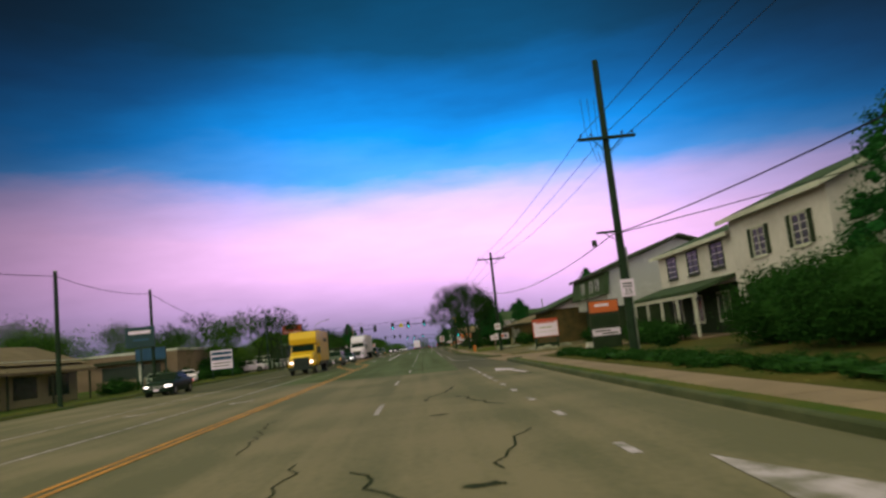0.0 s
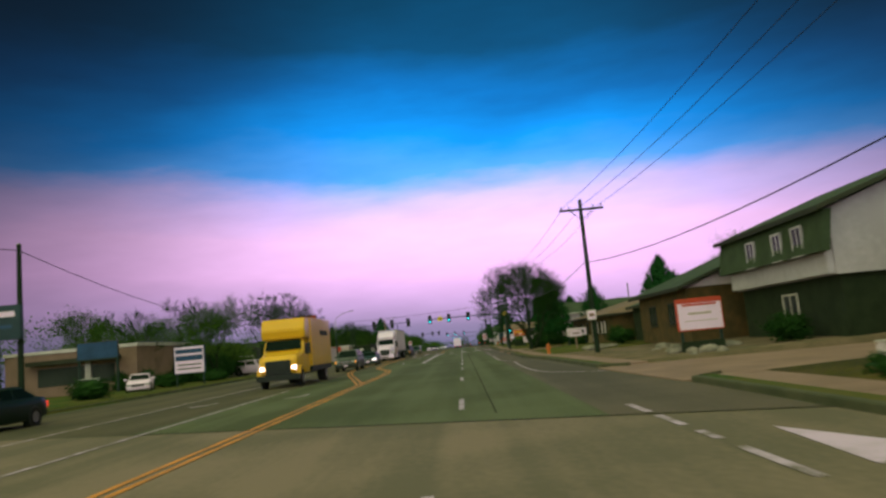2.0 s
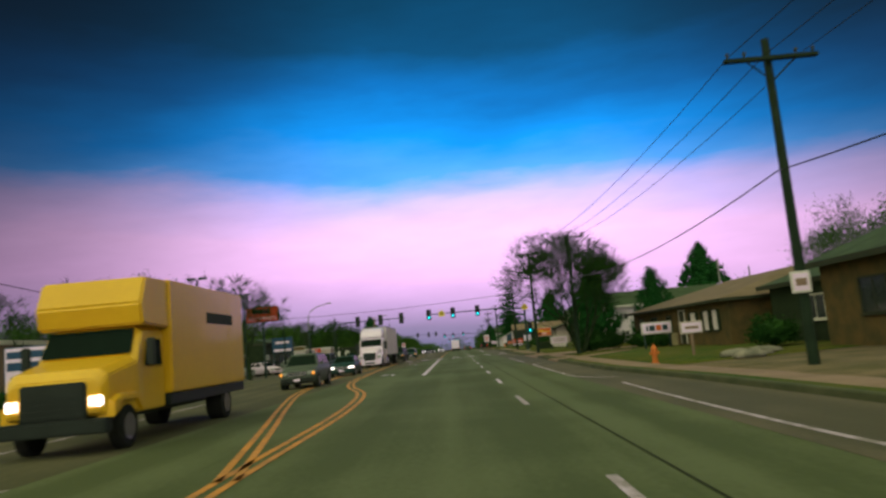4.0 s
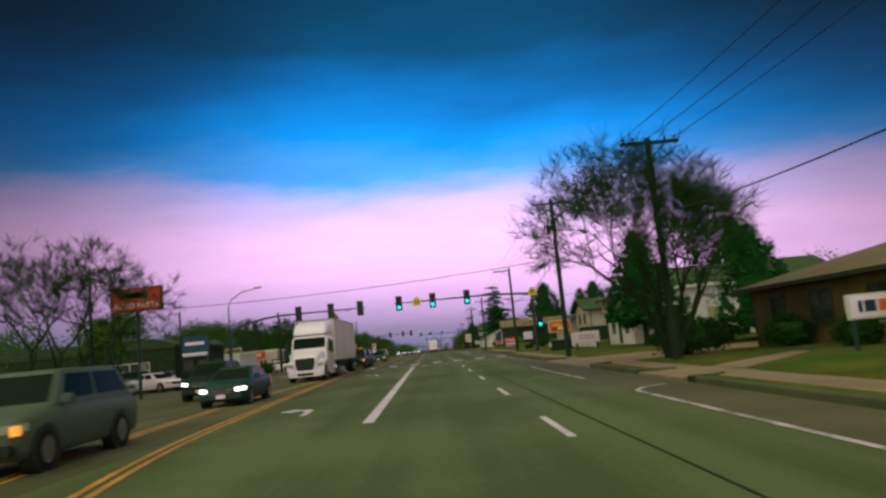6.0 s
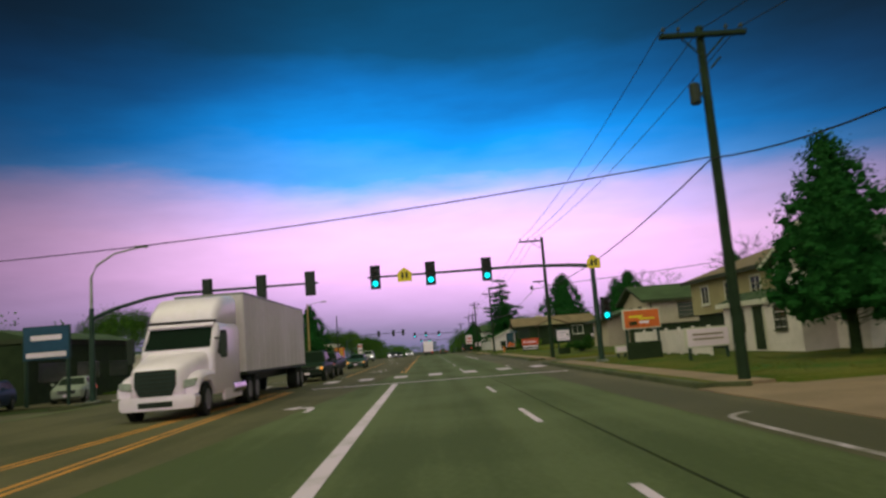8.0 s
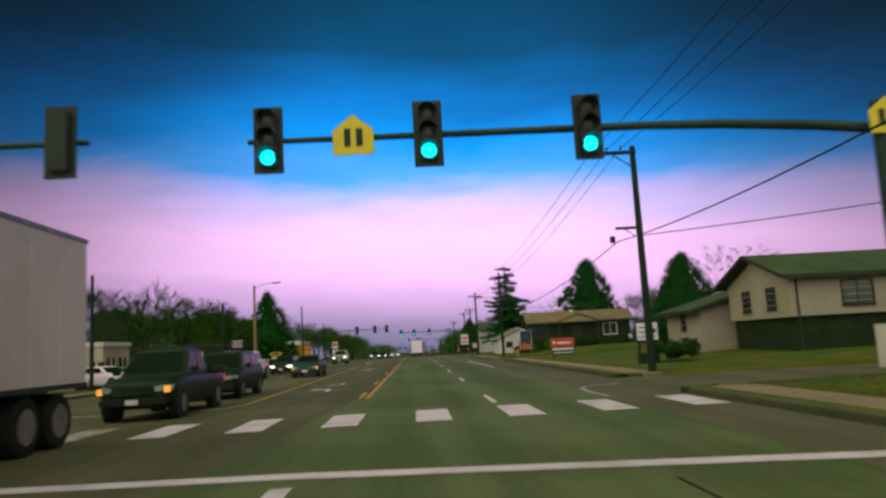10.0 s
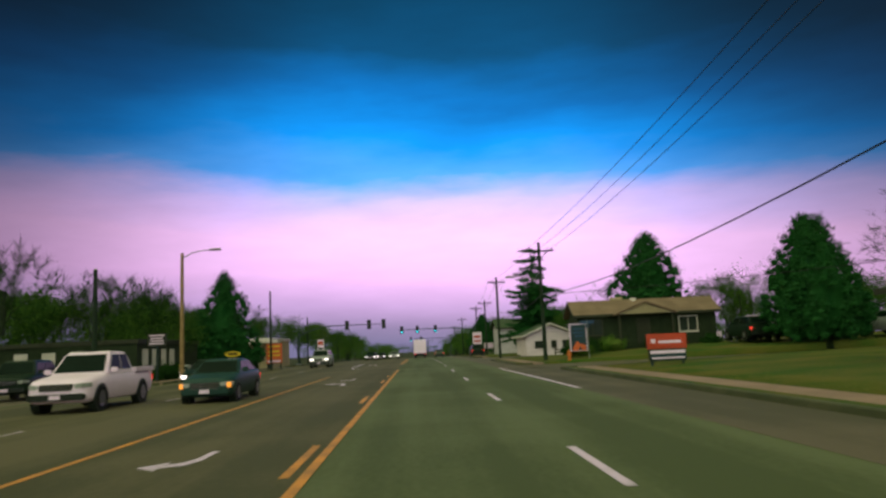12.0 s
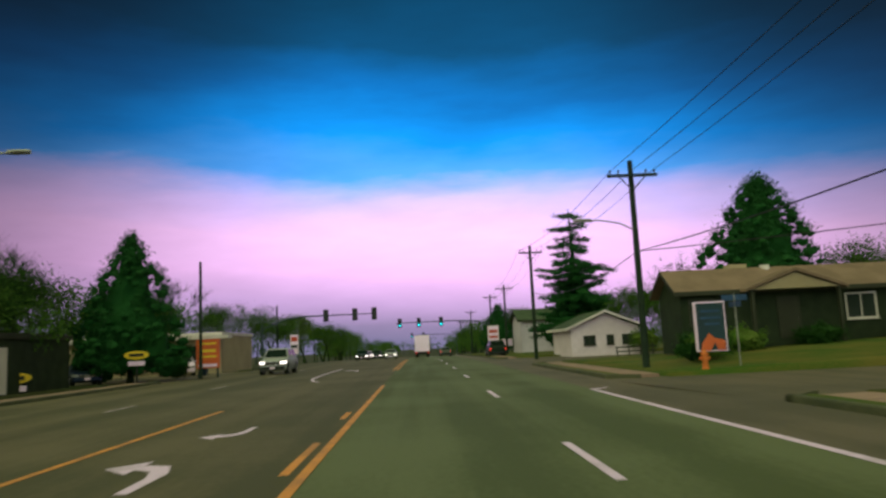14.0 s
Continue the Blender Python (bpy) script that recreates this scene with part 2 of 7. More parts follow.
# ---- building tools ----
class Shape:
    """Vertices and faces of one part."""

    def __init__(self):
        self.v, self.f = [], []

    def add(self, verts, faces):
        n = len(self.v)
        self.v += [tuple(p) for p in verts]
        self.f += [tuple(n + i for i in f) for f in faces]
        return self

    def box(self, x0, x1, y0, y1, z0, z1):
        return self.add([(x, y, z) for z in (z0, z1) for y in (y0, y1) for x in (x0, x1)],
                        [(0, 2, 3, 1), (4, 5, 7, 6), (0, 1, 5, 4), (2, 6, 7, 3), (0, 4, 6, 2), (1, 3, 7, 5)])

    def block(self, cx, cy, z0, w, d, h):
        return self.box(cx - w / 2, cx + w / 2, cy - d / 2, cy + d / 2, z0, z0 + h)

    def tube(self, points, radii, n=8, caps=True):
        points = [Vector(p) for p in points]
        if isinstance(radii, (int, float)):
            radii = [radii] * len(points)
        rings = []
        for i, p in enumerate(points):
            d = (points[min(i + 1, len(points) - 1)] - points[max(i - 1, 0)]).normalized()
            a = d.cross(Vector((0, 0, 1)) if abs(d.z) < 0.95 else Vector((1, 0, 0))).normalized()
            b = d.cross(a)
            rings.append([p + (a * math.cos(t) + b * math.sin(t)) * radii[i] for t in (2 * math.pi * k / n for k in range(n))])
        verts = [v for r in rings for v in r]
        faces = [(i * n + k, i * n + (k + 1) % n, (i + 1) * n + (k + 1) % n, (i + 1) * n + k) for i in range(len(rings) - 1) for k in range(n)]
        if caps:
            faces += [tuple(range(n))[::-1], tuple((len(rings) - 1) * n + k for k in range(n))]
        return self.add(verts, faces)

    def prism(self, outline, lo, hi, axis):
        """An outline in the two other axes, drawn out along axis."""
        n = len(outline)
        place = {"x": lambda p, h: (h, p[0], p[1]), "y": lambda p, h: (p[0], h, p[1]), "z": lambda p, h: (p[0], p[1], h)}[axis]
        return self.add([place(p, h) for h in (lo, hi) for p in outline],
                        [tuple(range(n))[::-1], tuple(range(n, 2 * n))] + [(i, (i + 1) % n, n + (i + 1) % n, n + i) for i in range(n)])

    def loft(self, rings, caps=True):
        n = len(rings[0])
        faces = [(i * n + k, i * n + (k + 1) % n, (i + 1) * n + (k + 1) % n, (i + 1) * n + k) for i in range(len(rings) - 1) for k in range(n)]
        if caps:
            faces += [tuple(range(n))[::-1], tuple((len(rings) - 1) * n + k for k in range(n))]
        return self.add([p for r in rings for p in r], faces)

    def ribbon(self, line, width, z, zf=None):
        """A flat band along a line on the road."""
        pts = [Vector((p[0], p[1], 0)) for p in line]
        verts = []
        for i, p in enumerate(pts):
            d = (pts[min(i + 1, len(pts) - 1)] - pts[max(i - 1, 0)]).normalized()
            s = Vector((d.y, -d.x, 0)) * width / 2
            for q in (p - s, p + s):
                verts.append((q.x, q.y, z + gz(q.y)))
        return self.add(verts, [(2 * i, 2 * i + 1, 2 * i + 3, 2 * i + 2) for i in range(len(pts) - 1)])

    def blob(self, c, r, rng, rough=0.25, n=6, m=9):
        rings = []
        for i in range(n + 1):
            t = math.pi * i / n
            rings.append([(c[0] + r[0] * k * math.sin(t) * math.cos(a), c[1] + r[1] * k * math.sin(t) * math.sin(a), c[2] + r[2] * k * math.cos(t))
                          for a in (2 * math.pi * j / m for j in range(m)) for k in (1 + rng.uniform(-rough, rough),)])
        return self.loft(rings[::-1], caps=True)


def part(name, shape, material, parent=None, label="", bevel=0.0, smooth=False):
    """One mesh object, under a thing or a part where one is given. smooth: True, or the angle past which an edge stays sharp."""
    me = bpy.data.meshes.new(name)
    if len(shape.f) < 3000:
        bm = bmesh.new()
        vs = [bm.verts.new(p) for p in shape.v]
        for f in shape.f:
            try:
                bm.faces.new([vs[i] for i in f])
            except ValueError:
                pass
        bmesh.ops.recalc_face_normals(bm, faces=bm.faces[:])
        if bevel:
            bmesh.ops.bevel(bm, geom=bm.edges[:], offset=bevel, segments=2, affect="EDGES", clamp_overlap=True)
        bm.to_mesh(me)
        bm.free()
    else:
        me.from_pydata(shape.v, [], shape.f)
    if smooth:
        me.polygons.foreach_set("use_smooth", [True] * len(me.polygons))
        if smooth is not True:
            me.set_sharp_from_angle(angle=radians(smooth))
    me.materials.append(material)
    ob = new(name, me)
    if parent:
        ob.parent = parent
    if label:
        ob["label"] = label
    return ob


def thing(name, m, label, category, group="", kind=""):
    """An empty at the base of a thing, which carries its parts."""
    ob = new(name)
    ob.empty_display_size = 0.2
    ob.matrix_world = m
    return tagged(ob, label, category, group, kind)


def at(x, y, z=None, turn=0.0):
    return pose(x, y, gz(y) if z is None else z, 0, 0, turn)


def gz(y):
    """The road's height: level, then falling gently past the second crossing."""
    if y < 215:
        return 0.0
    d = y - 215
    return -6.5e-5 * d * d if d < 130 else -6.5e-5 * 130 * 130 - 0.0169 * (d - 130) if d < 260 else -6.5e-5 * 130 * 130 - 0.0169 * 130 - 0.004 * (d - 260)


def words(parent, text, size, m, material, name="letter", depth=0.008):
    """Raised letters, flat in the xz plane of m, each a mesh of its own."""
    def glyph(body):
        cu = bpy.data.curves.new(name, "FONT")
        cu.body, cu.size, cu.extrude, cu.align_x, cu.align_y = body, size, depth, "LEFT", "CENTER"
        tmp = bpy.data.objects.new("tmp", cu)
        scene.collection.objects.link(tmp)
        me = bpy.data.meshes.new_from_object(tmp.evaluated_get(bpy.context.evaluated_depsgraph_get()))
        bpy.data.objects.remove(tmp)
        return me, max((v.co.x for v in me.vertices), default=0.0)

    full = glyph(text)[1]
    for k, ch in enumerate(text):
        if ch == " ":
            continue
        me, right = glyph(ch)
        at_x = glyph(text[:k + 1])[1] - right - full / 2
        me.materials.clear()
        me.materials.append(material)
        ob = new(name, me)
        ob.parent = parent
        ob.matrix_local = m @ pose(at_x, 0, 0, 90, 0, 0)

# ---- ground, road and pavements ----
DASH_X = 1.98


def strip(shape, lines, z=0.0, step=8.0):
    """A sheet between two lines x(y), each a list of (y, x)."""
    (a, b) = lines
    y0, y1 = max(a[0][0], b[0][0]), min(a[-1][0], b[-1][0])
    ys = sorted({y0, y1, *[p[0] for p in a + b if y0 <= p[0] <= y1], *np.arange(y0, y1, step).tolist()})
    fa = lambda y: float(np.interp(y, [p[0] for p in a], [p[1] for p in a]))
    fb = lambda y: float(np.interp(y, [p[0] for p in b], [p[1] for p in b]))
    verts = [(x, y, gz(y) + z) for y in ys for x in (fa(y), fb(y))]
    return shape.add(verts, [(2 * i, 2 * i + 1, 2 * i + 3, 2 * i + 2) for i in range(len(ys) - 1)])


RIGHT = [(-60, 7.65), (30, 7.65), (50, 7.75), (62, 7.35), (76, 7.0), (86, 6.35), (100, 6.45), (112, 6.55), (150, 6.8), (162, 7.4), (194, 7.5), (200, 6.6), (480, 6.6)]
LEFT = [(-60, -17.5), (60, -17.5), (120, -16.9), (200, -16.0), (215, -15.6), (250, -15.2), (480, -15.2)]
right_x = lambda y: float(np.interp(y, [p[0] for p in RIGHT], [p[1] for p in RIGHT]))
left_x = lambda y: float(np.interp(y, [p[0] for p in LEFT], [p[1] for p in LEFT]))
cut = lambda line, a, b: [(a, float(np.interp(a, [p[0] for p in line], [p[1] for p in line])))] + [p for p in line if a < p[0] < b] + [(b, float(np.interp(b, [p[0] for p in line], [p[1] for p in line])))]

ground = Shape()
gx = [-900, -300, -120, -60, -30, -18, 8, 14, 24, 40, 80, 200, 900]
gy = [-300, -100, -40, 0, 40, 80, 120, 160, 190, 215] + [215 + 20 * k for k in range(1, 15)] + [600, 800, 1200, 2200]
gv = [(x, y, gz(y) - 0.07) for y in gy for x in gx]
nx = len(gx)
ground.add(gv, [(j * nx + i, j * nx + i + 1, (j + 1) * nx + i + 1, (j + 1) * nx + i) for j in range(len(gy) - 1) for i in range(nx - 1)])
tagged(part("ground", ground, M_SOIL), "bare brown and green ground around the road", "ground", kind="structure")

seam_y = lambda x: 47.4 - 0.48 * x
old = strip(Shape(), (cut(LEFT, -60, 40), cut(RIGHT, -60, 40))).add([(-17.5, 40, 0), (right_x(40), 40, 0), (7.72, seam_y(7.72), 0), (-17.5, seam_y(-17.5), 0)], [(0, 1, 2, 3)])
tagged(part("road", old, M_OLD), "old grey-brown asphalt carriageway with tar-sealed cracks", "road", kind="structure")
newer = strip(Shape(), (cut(LEFT, 60.2, 480), cut(RIGHT, 60.2, 480))).add([(-17.5, seam_y(-17.5), 0), (7.72, seam_y(7.72), 0), (right_x(50), 50, 0), (right_x(60.2), 60.2, 0), (-17.5, 60.2, 0)], [(0, 1, 2, 3, 4)])
tagged(part("road", newer, M_NEW), "newer dark asphalt carriageway with painted lanes", "road", kind="structure")
# the older lanes of the oncoming side and the dusty kerb lane
worn = strip(Shape(), ([(60, -16.8), (215, -15.5), (480, -15.1)], [(60, -6.4), (100, -5.8), (150, -2.3), (158, -1.66), (480, -1.66)]), 0.004)
worn.add([(-16.8, seam_y(-16.8), 0.004), (-6.3, seam_y(-6.3), 0.004), (-6.4, 60, 0.004), (-16.8, 60, 0.004)], [(0, 1, 2, 3)])
tagged(part("road", worn, M_WORNROAD), "older worn asphalt of the oncoming lanes", "road", kind="structure")
dusty = strip(Shape(), ([(46, 4.6), (110, 4.6), (150, 4.9), (480, 5.0)], cut([(y, x - 0.02) for y, x in RIGHT], 46, 480)), 0.004)
dusty.add([(4.6, seam_y(4.6), 0.004), (7.68, seam_y(7.68), 0.004), (7.68, 46, 0.004), (4.6, 46, 0.004)], [(0, 1, 2, 3)])
tagged(part("road", dusty, M_SIDE), "pale dusty asphalt of the kerb lane", "road", kind="structure")

# side streets and driveways on the right, and lots on the left
for name, a, b, x1, m, z, lab in (
        ("driveway", 52.0, 60.0, 26, M_CONC, 0.03, "pale concrete driveway apron"), ("driveway", 101.0, 103.2, 8.6, M_CONC, 0.10, "short pale concrete apron across the pavement"),
        ("driveway", 113.0, 123.0, 34, M_CONC, 0.03, "wide pale concrete driveway"), ("road", 150.6, 157.4, 70, M_SIDE, 0.0, "dusty asphalt side street"),
        ("road", 195.0, 204.0, 70, M_SIDE, 0.0, "dusty asphalt side street"), ("driveway", 224.0, 243.0, 22, M_SIDE, 0.01, "worn asphalt driveway beside the pole")):
    rim = [(right_x(y) - 0.1 if x is None else x, y) for x, y in ((None, a - 0.95), (x1, a - 0.4), (x1, b + 0.4), (None, b + 0.95))]
    tagged(part(name, Shape().add([(x, y, gz(y) + zz) for zz in (-0.12, z) for x, y in rim], [(0, 1, 2, 3), (4, 5, 6, 7)] + [(i, (i + 1) % 4, 4 + (i + 1) % 4, 4 + i) for i in range(4)]), m), lab, name, kind="structure")
for a, b, x1 in ((112, 140, -60), (146, 160, -80), (176, 200, -34), (224, 244, -60)):
    tagged(part("parking_lot", Shape().add([(x1, a, -0.02 + gz(a)), (left_x(a) + 0.02, a, -0.02 + gz(a)), (left_x(b) + 0.02, b, -0.02 + gz(b)), (x1, b, -0.02 + gz(b))], [(0, 1, 2, 3)]), M_SIDE), "worn asphalt car park beside the road", "parking lot", kind="structure")

# kerbs, pavements and verges
kerb_r = [(-60, 51.5), (60.5, 100.2), (104.0, 112.5), (123.5, 150.2), (157.8, 194.5), (204.5, 223.5), (243.5, 400)]
kerb_l = [(-60, 112), (140.5, 145.5), (160.5, 175.5), (200.5, 223.5), (244.5, 400)]


def kerb(line, sidex, a, b):
    s = Shape()
    ys = [a, a + 0.8] + [p[0] for p in cut(line, a, b)[1:-1]] + [b - 0.8, b]
    rings = []
    for k, y in enumerate(ys):
        x = float(np.interp(y, [p[0] for p in line], [p[1] for p in line])) + (sidex * 0.9 if k in (0, len(ys) - 1) else 0)
        z, w = gz(y), 0.18 * sidex
        rings.append([(x, y, z - 0.06), (x + 0.02 * sidex, y, z + 0.12), (x + 0.05 * sidex, y, z + 0.145), (x + w, y, z + 0.15), (x + w, y, z - 0.06)])
    s.loft(rings)
    return tagged(part("kerb", s, M_CURB), "low grey concrete kerb along the road", "kerb", kind="structure")


for a, b in kerb_r:
    kerb(RIGHT, 1, a, b)
for a, b in kerb_l:
    kerb(LEFT, -1, a, b)


def slab_run(a, b, off0, off1, line, sidex, base=0.10):
    """A pavement of cast slabs, each a piece of its own."""
    run = thing("pavement", at(0, a, 0), "pale concrete pavement of cast slabs", "pavement", kind="structure")
    run.matrix_world = Matrix.Identity(4)
    y = a
    while y < b - 0.2:
        e = min(y + 1.5, b)
        s, g = Shape(), 0.012
        x0 = float(np.interp(y, [p[0] for p in line], [p[1] for p in line]))
        x1 = float(np.interp(e, [p[0] for p in line], [p[1] for p in line]))
        lift = base + random.uniform(0, 0.008)
        q = [(x0 + sidex * off0, y + g), (x0 + sidex * off1, y + g), (x1 + sidex * off1, e - g), (x1 + sidex * off0, e - g)]
        s.add([(px, py, gz(py) + h) for h in (-0.06, lift) for px, py in q], [(0, 1, 2, 3), (4, 5, 6, 7)] + [(i, (i + 1) % 4, 4 + (i + 1) % 4, 4 + i) for i in range(4)])
        part("slab", s, M_CONC, run)
        y = e


for a, b in ((4, 51), (61, 100.4), (103.8, 112), (124, 150), (158, 194), (205, 223), (244, 262)):
    slab_run(a, b, 0.66, 1.9, RIGHT, 1)
    edge_in, edge_out = ([(y, x + d) for y, x in RIGHT] for d in (0.18, 0.65))
    tagged(part("verge", strip(Shape(), (cut(edge_in, a, b), cut(edge_out, a, b)), 0.125, 2.0), M_GRASS), "narrow dark green grass strip between kerb and pavement", "verge", kind="structure")
for a, b in ((161, 175), (201, 223)):
    slab_run(a, b, 0.20, 1.8, LEFT, -1)


def lawn(name, pts, m, label, dome=0.0, step=1.6):
    """A patch of lawn over a four-sided plan, domed a little and uneven."""
    s, n, k = Shape(), 14, 16
    (ax, ay), (bx, by), (cx, cy), (dx, dy) = [p[:2] for p in pts]
    zs = [p[2] for p in pts]
    for j in range(k + 1):
        for i in range(n + 1):
            u, v = i / n, j / k
            w = ((1 - u) * (1 - v), u * (1 - v), u * v, (1 - u) * v)
            x = w[0] * ax + w[1] * bx + w[2] * cx + w[3] * dx
            y = w[0] * ay + w[1] * by + w[2] * cy + w[3] * dy
            z = sum(a * b for a, b in zip(w, zs)) + dome * math.sin(math.pi * u) * math.sin(math.pi * v) + gz(y) + (0.03 * noise.noise((x * 0.7, y * 0.7, 0)) if 0 < u < 1 and 0 < v < 1 else 0)
            s.v.append((x, y, z))
    s.f += [(j * (n + 1) + i, j * (n + 1) + i + 1, (j + 1) * (n + 1) + i + 1, (j + 1) * (n + 1) + i) for j in range(k) for i in range(n)]
    rim = [i for i in range(n + 1)] + [j * (n + 1) + n for j in range(1, k + 1)] + [k * (n + 1) + i for i in range(n - 1, -1, -1)] + [j * (n + 1) for j in range(k - 1, 0, -1)]
    first = len(s.v)
    s.v += [(s.v[i][0], s.v[i][1], gz(s.v[i][1]) - 0.3) for i in rim]
    s.f += [(rim[q], first + q, first + (q + 1) % len(rim), rim[(q + 1) % len(rim)]) for q in range(len(rim))]
    return tagged(part(name, s, m, smooth=True), label, "lawn", kind="structure")


lawn("lawn", [(9.6, -20, 0.10), (40, -20, 0.9), (40, 51, 0.9), (9.7, 51, 0.10)], M_DRY, "dry brown winter lawn in front of the apartments", 0.15)
lawn("lawn", [(9.3, 61, 0.10), (40, 61, 0.7), (40, 83, 0.5), (8.55, 83, 0.10)], M_GRAVEL, "bare gravelly ground with boulders", 0.1)
lawn("lawn", [(8.5, 83.1, 0.10), (40, 83.1, 0.6), (40, 112.5, 0.5), (8.5, 112.5, 0.10)], M_GRASS, "patchy green lawn in front of the brick house", 0.15)
lawn("lawn", [(8.7, 123.5, 0.10), (40, 123.5, 0.4), (40, 150.5, 0.4), (8.8, 150.5, 0.10)], M_GRASS, "patchy green lawn beside the driveway", 0.12)
lawn("lawn", [(9.4, 157.8, 0.10), (40, 157.8, 0.4), (40, 194.5, 0.7), (9.6, 194.5, 0.10)], M_GRASS, "green lawn with dry patches on the corner", 0.2)
lawn("lawn", [(8.7, 204.5, 0.10), (45, 204.5, 0.9), (45, 224, 1.0), (8.7, 224, 0.15)], M_GRASS, "rising green and yellow lawn by the brick office", 0.35)
lawn("lawn", [(8.7, 243, 0.10), (60, 243, 0.5), (60, 330, 0.4), (8.7, 330, 0.10)], M_GRASS, "far lawn past the driveway", 0.1)
lawn("lawn", [(-60, -20, 0.1), (-17.8, -20, 0.1), (-17.2, 112, 0.1), (-60, 112, 0.1)], M_GRASS, "rough dark green verge on the far side", 0.1)
lawn("lawn", [(-60, 160.5, 0.1), (-18.3, 160.5, 0.1), (-18.1, 175.5, 0.1), (-60, 175.5, 0.1)], M_GRASS, "rough dark verge in front of the shop", 0.1)
lawn("lawn", [(-60, 200.5, 0.1), (-17.9, 200.5, 0.1), (-17.5, 223.5, 0.1), (-60, 223.5, 0.1)], M_SOIL, "bare verge under the trees", 0.1)


path_ = Shape()
walk_plan = [(8.45, 101.2), (11.8, 103.9), (11.8, 105.0), (8.45, 103.3)]
path_.add([(x, y, h + (x - 8.45) * 0.033) for h in (-0.1, 0.135) for x, y in walk_plan], [(0, 1, 2, 3), (4, 5, 6, 7)] + [(i, (i + 1) % 4, 4 + (i + 1) % 4, 4 + i) for i in range(4)])
tagged(part("walkway", path_, M_CONC), "pale concrete path across the lawn to the brick house", "path", kind="structure")


def grass_tufts(pts, n, h, seed):
    """Short blades that break the edge of a lawn."""
    rng, s = random.Random(seed), Shape()
    (x0, y0), (x1, y1) = pts
    for _ in range(n):
        x, y = rng.uniform(x0, x1), rng.uniform(y0, y1)
        z = gz(y) + 0.09 + (x - x0) * 0.02
        for _ in range(3):
            a, k, l = rng.uniform(0, 6.28), rng.uniform(0.008, 0.02), h * rng.uniform(0.5, 1.2)
            px, py = x + rng.uniform(-0.1, 0.1), y + rng.uniform(-0.1, 0.1)
            s.add([(px - k * math.cos(a), py - k * math.sin(a), z), (px + k * math.cos(a), py + k * math.sin(a), z), (px + rng.uniform(-0.1, 0.1), py + rng.uniform(-0.1, 0.1), z + l)], [(0, 1, 2)])
    return tagged(part("grass", s, M_BLADE), "short tufts of green and straw-coloured grass", "grass", kind="stuff")


grass_tufts(((9.8, 5), (14, 51)), 2600, 0.07, 1)
grass_tufts(((8.6, 84), (13, 112)), 3600, 0.05, 2)
grass_tufts(((8.8, 124), (13, 150)), 2600, 0.05, 3)
grass_tufts(((9.5, 158), (14, 194)), 3000, 0.05, 4)
grass_tufts(((8.8, 205), (14, 223)), 2200, 0.06, 5)
grass_tufts(((-19.5, 30), (-17.8, 112)), 1800, 0.16, 6)
grass_tufts(((7.9, 5), (8.35, 40)), 900, 0.06, 7)
grass_tufts(((6.75, 86), (7.0, 100)), 500, 0.05, 9)

# ---- painted lines ----
Z_PAINT = 0.010


def line(pts, width, m, label, step=None):
    fine = []
    for (ax, ay), (bx, by) in zip(pts, pts[1:]):
        n = max(1, int(math.hypot(bx - ax, by - ay) / 4))
        fine += [(ax + (bx - ax) * k / n, ay + (by - ay) * k / n) for k in range(n)]
    fine.append(pts[-1])
    return tagged(part("road_line", Shape().ribbon(fine, width, Z_PAINT), m), label, "road marking", kind="structure")


def bend(pts, n=6):
    """A smooth line through the points."""
    out = []
    P = [Vector((p[0], p[1], 0)) for p in pts]
    P = [P[0] * 2 - P[1]] + P + [P[-1] * 2 - P[-2]]
    for i in range(1, len(P) - 2):
        for k in range(n):
            t = k / n
            a, b, c, d = P[i - 1:i + 3]
            q = 0.5 * ((2 * b) + (c - a) * t + (2 * a - 5 * b + 4 * c - d) * t * t + (3 * b - a - 3 * c + d) * t ** 3)
            out.append((q.x, q.y))
    return out + [tuple(pts[-1])]


def double(pts, m, label):
    for off in (-0.13, 0.13):
        line([(x + off, y) for x, y in pts], 0.13, m, label)


for first, step, last in ((3.2, 12.19, 80), (86.0, 9.2, 138), (153.1, 12.19, 420)):
    y = first
    while y < last:
        xd = DASH_X - (0.33 if y < 42 else 0.0)
        line([(xd, y - 3.0), (xd, y)], 0.13, M_WHITE if y > 80 else M_WORN, "white lane dash on the asphalt")
        y += step
double([(-2.62, -60), (-2.6, 40), (-2.75, 66)], M_YELLOW, "double yellow centre line")
double(bend([(-2.75, 66), (-2.75, 76), (-3.3, 84), (-4.7, 91), (-5.5, 98), (-5.85, 108), (-6.3, 124), (-6.5, 140)]), M_YELLOW, "double yellow line bending round the turn lane")
double(bend([(-2.75, 66), (-4.0, 73), (-5.3, 80), (-6.6, 88), (-7.5, 98), (-7.9, 109), (-7.6, 125), (-7.2, 140)]), M_YELLOW, "double yellow line of the oncoming side")
line([(-5.9, 8), (-5.8, 45), (-6.3, 67)], 0.13, M_WORN, "thin white lane line")
line([(-10.0, 8), (-9.7, 50), (-10.2, 90)], 0.13, M_WORN, "thin white lane line")
line([(-1.5, 97.3), (-1.62, 139.8)], 0.26, M_WHITE, "wide solid white turn-lane line")
line([(-5.6, 140.9), (-1.62, 140.6), (6.3, 139.4)], 0.42, M_WHITE, "thin white stop line")
for k in range(-9, 4):
    x = 0.31 + 1.96 * k
    line([(x, 146.4), (x, 149.1)], 0.76, M_WHITE if abs(k) < 4 else M_WORN, "wide white bar of a zebra crossing")
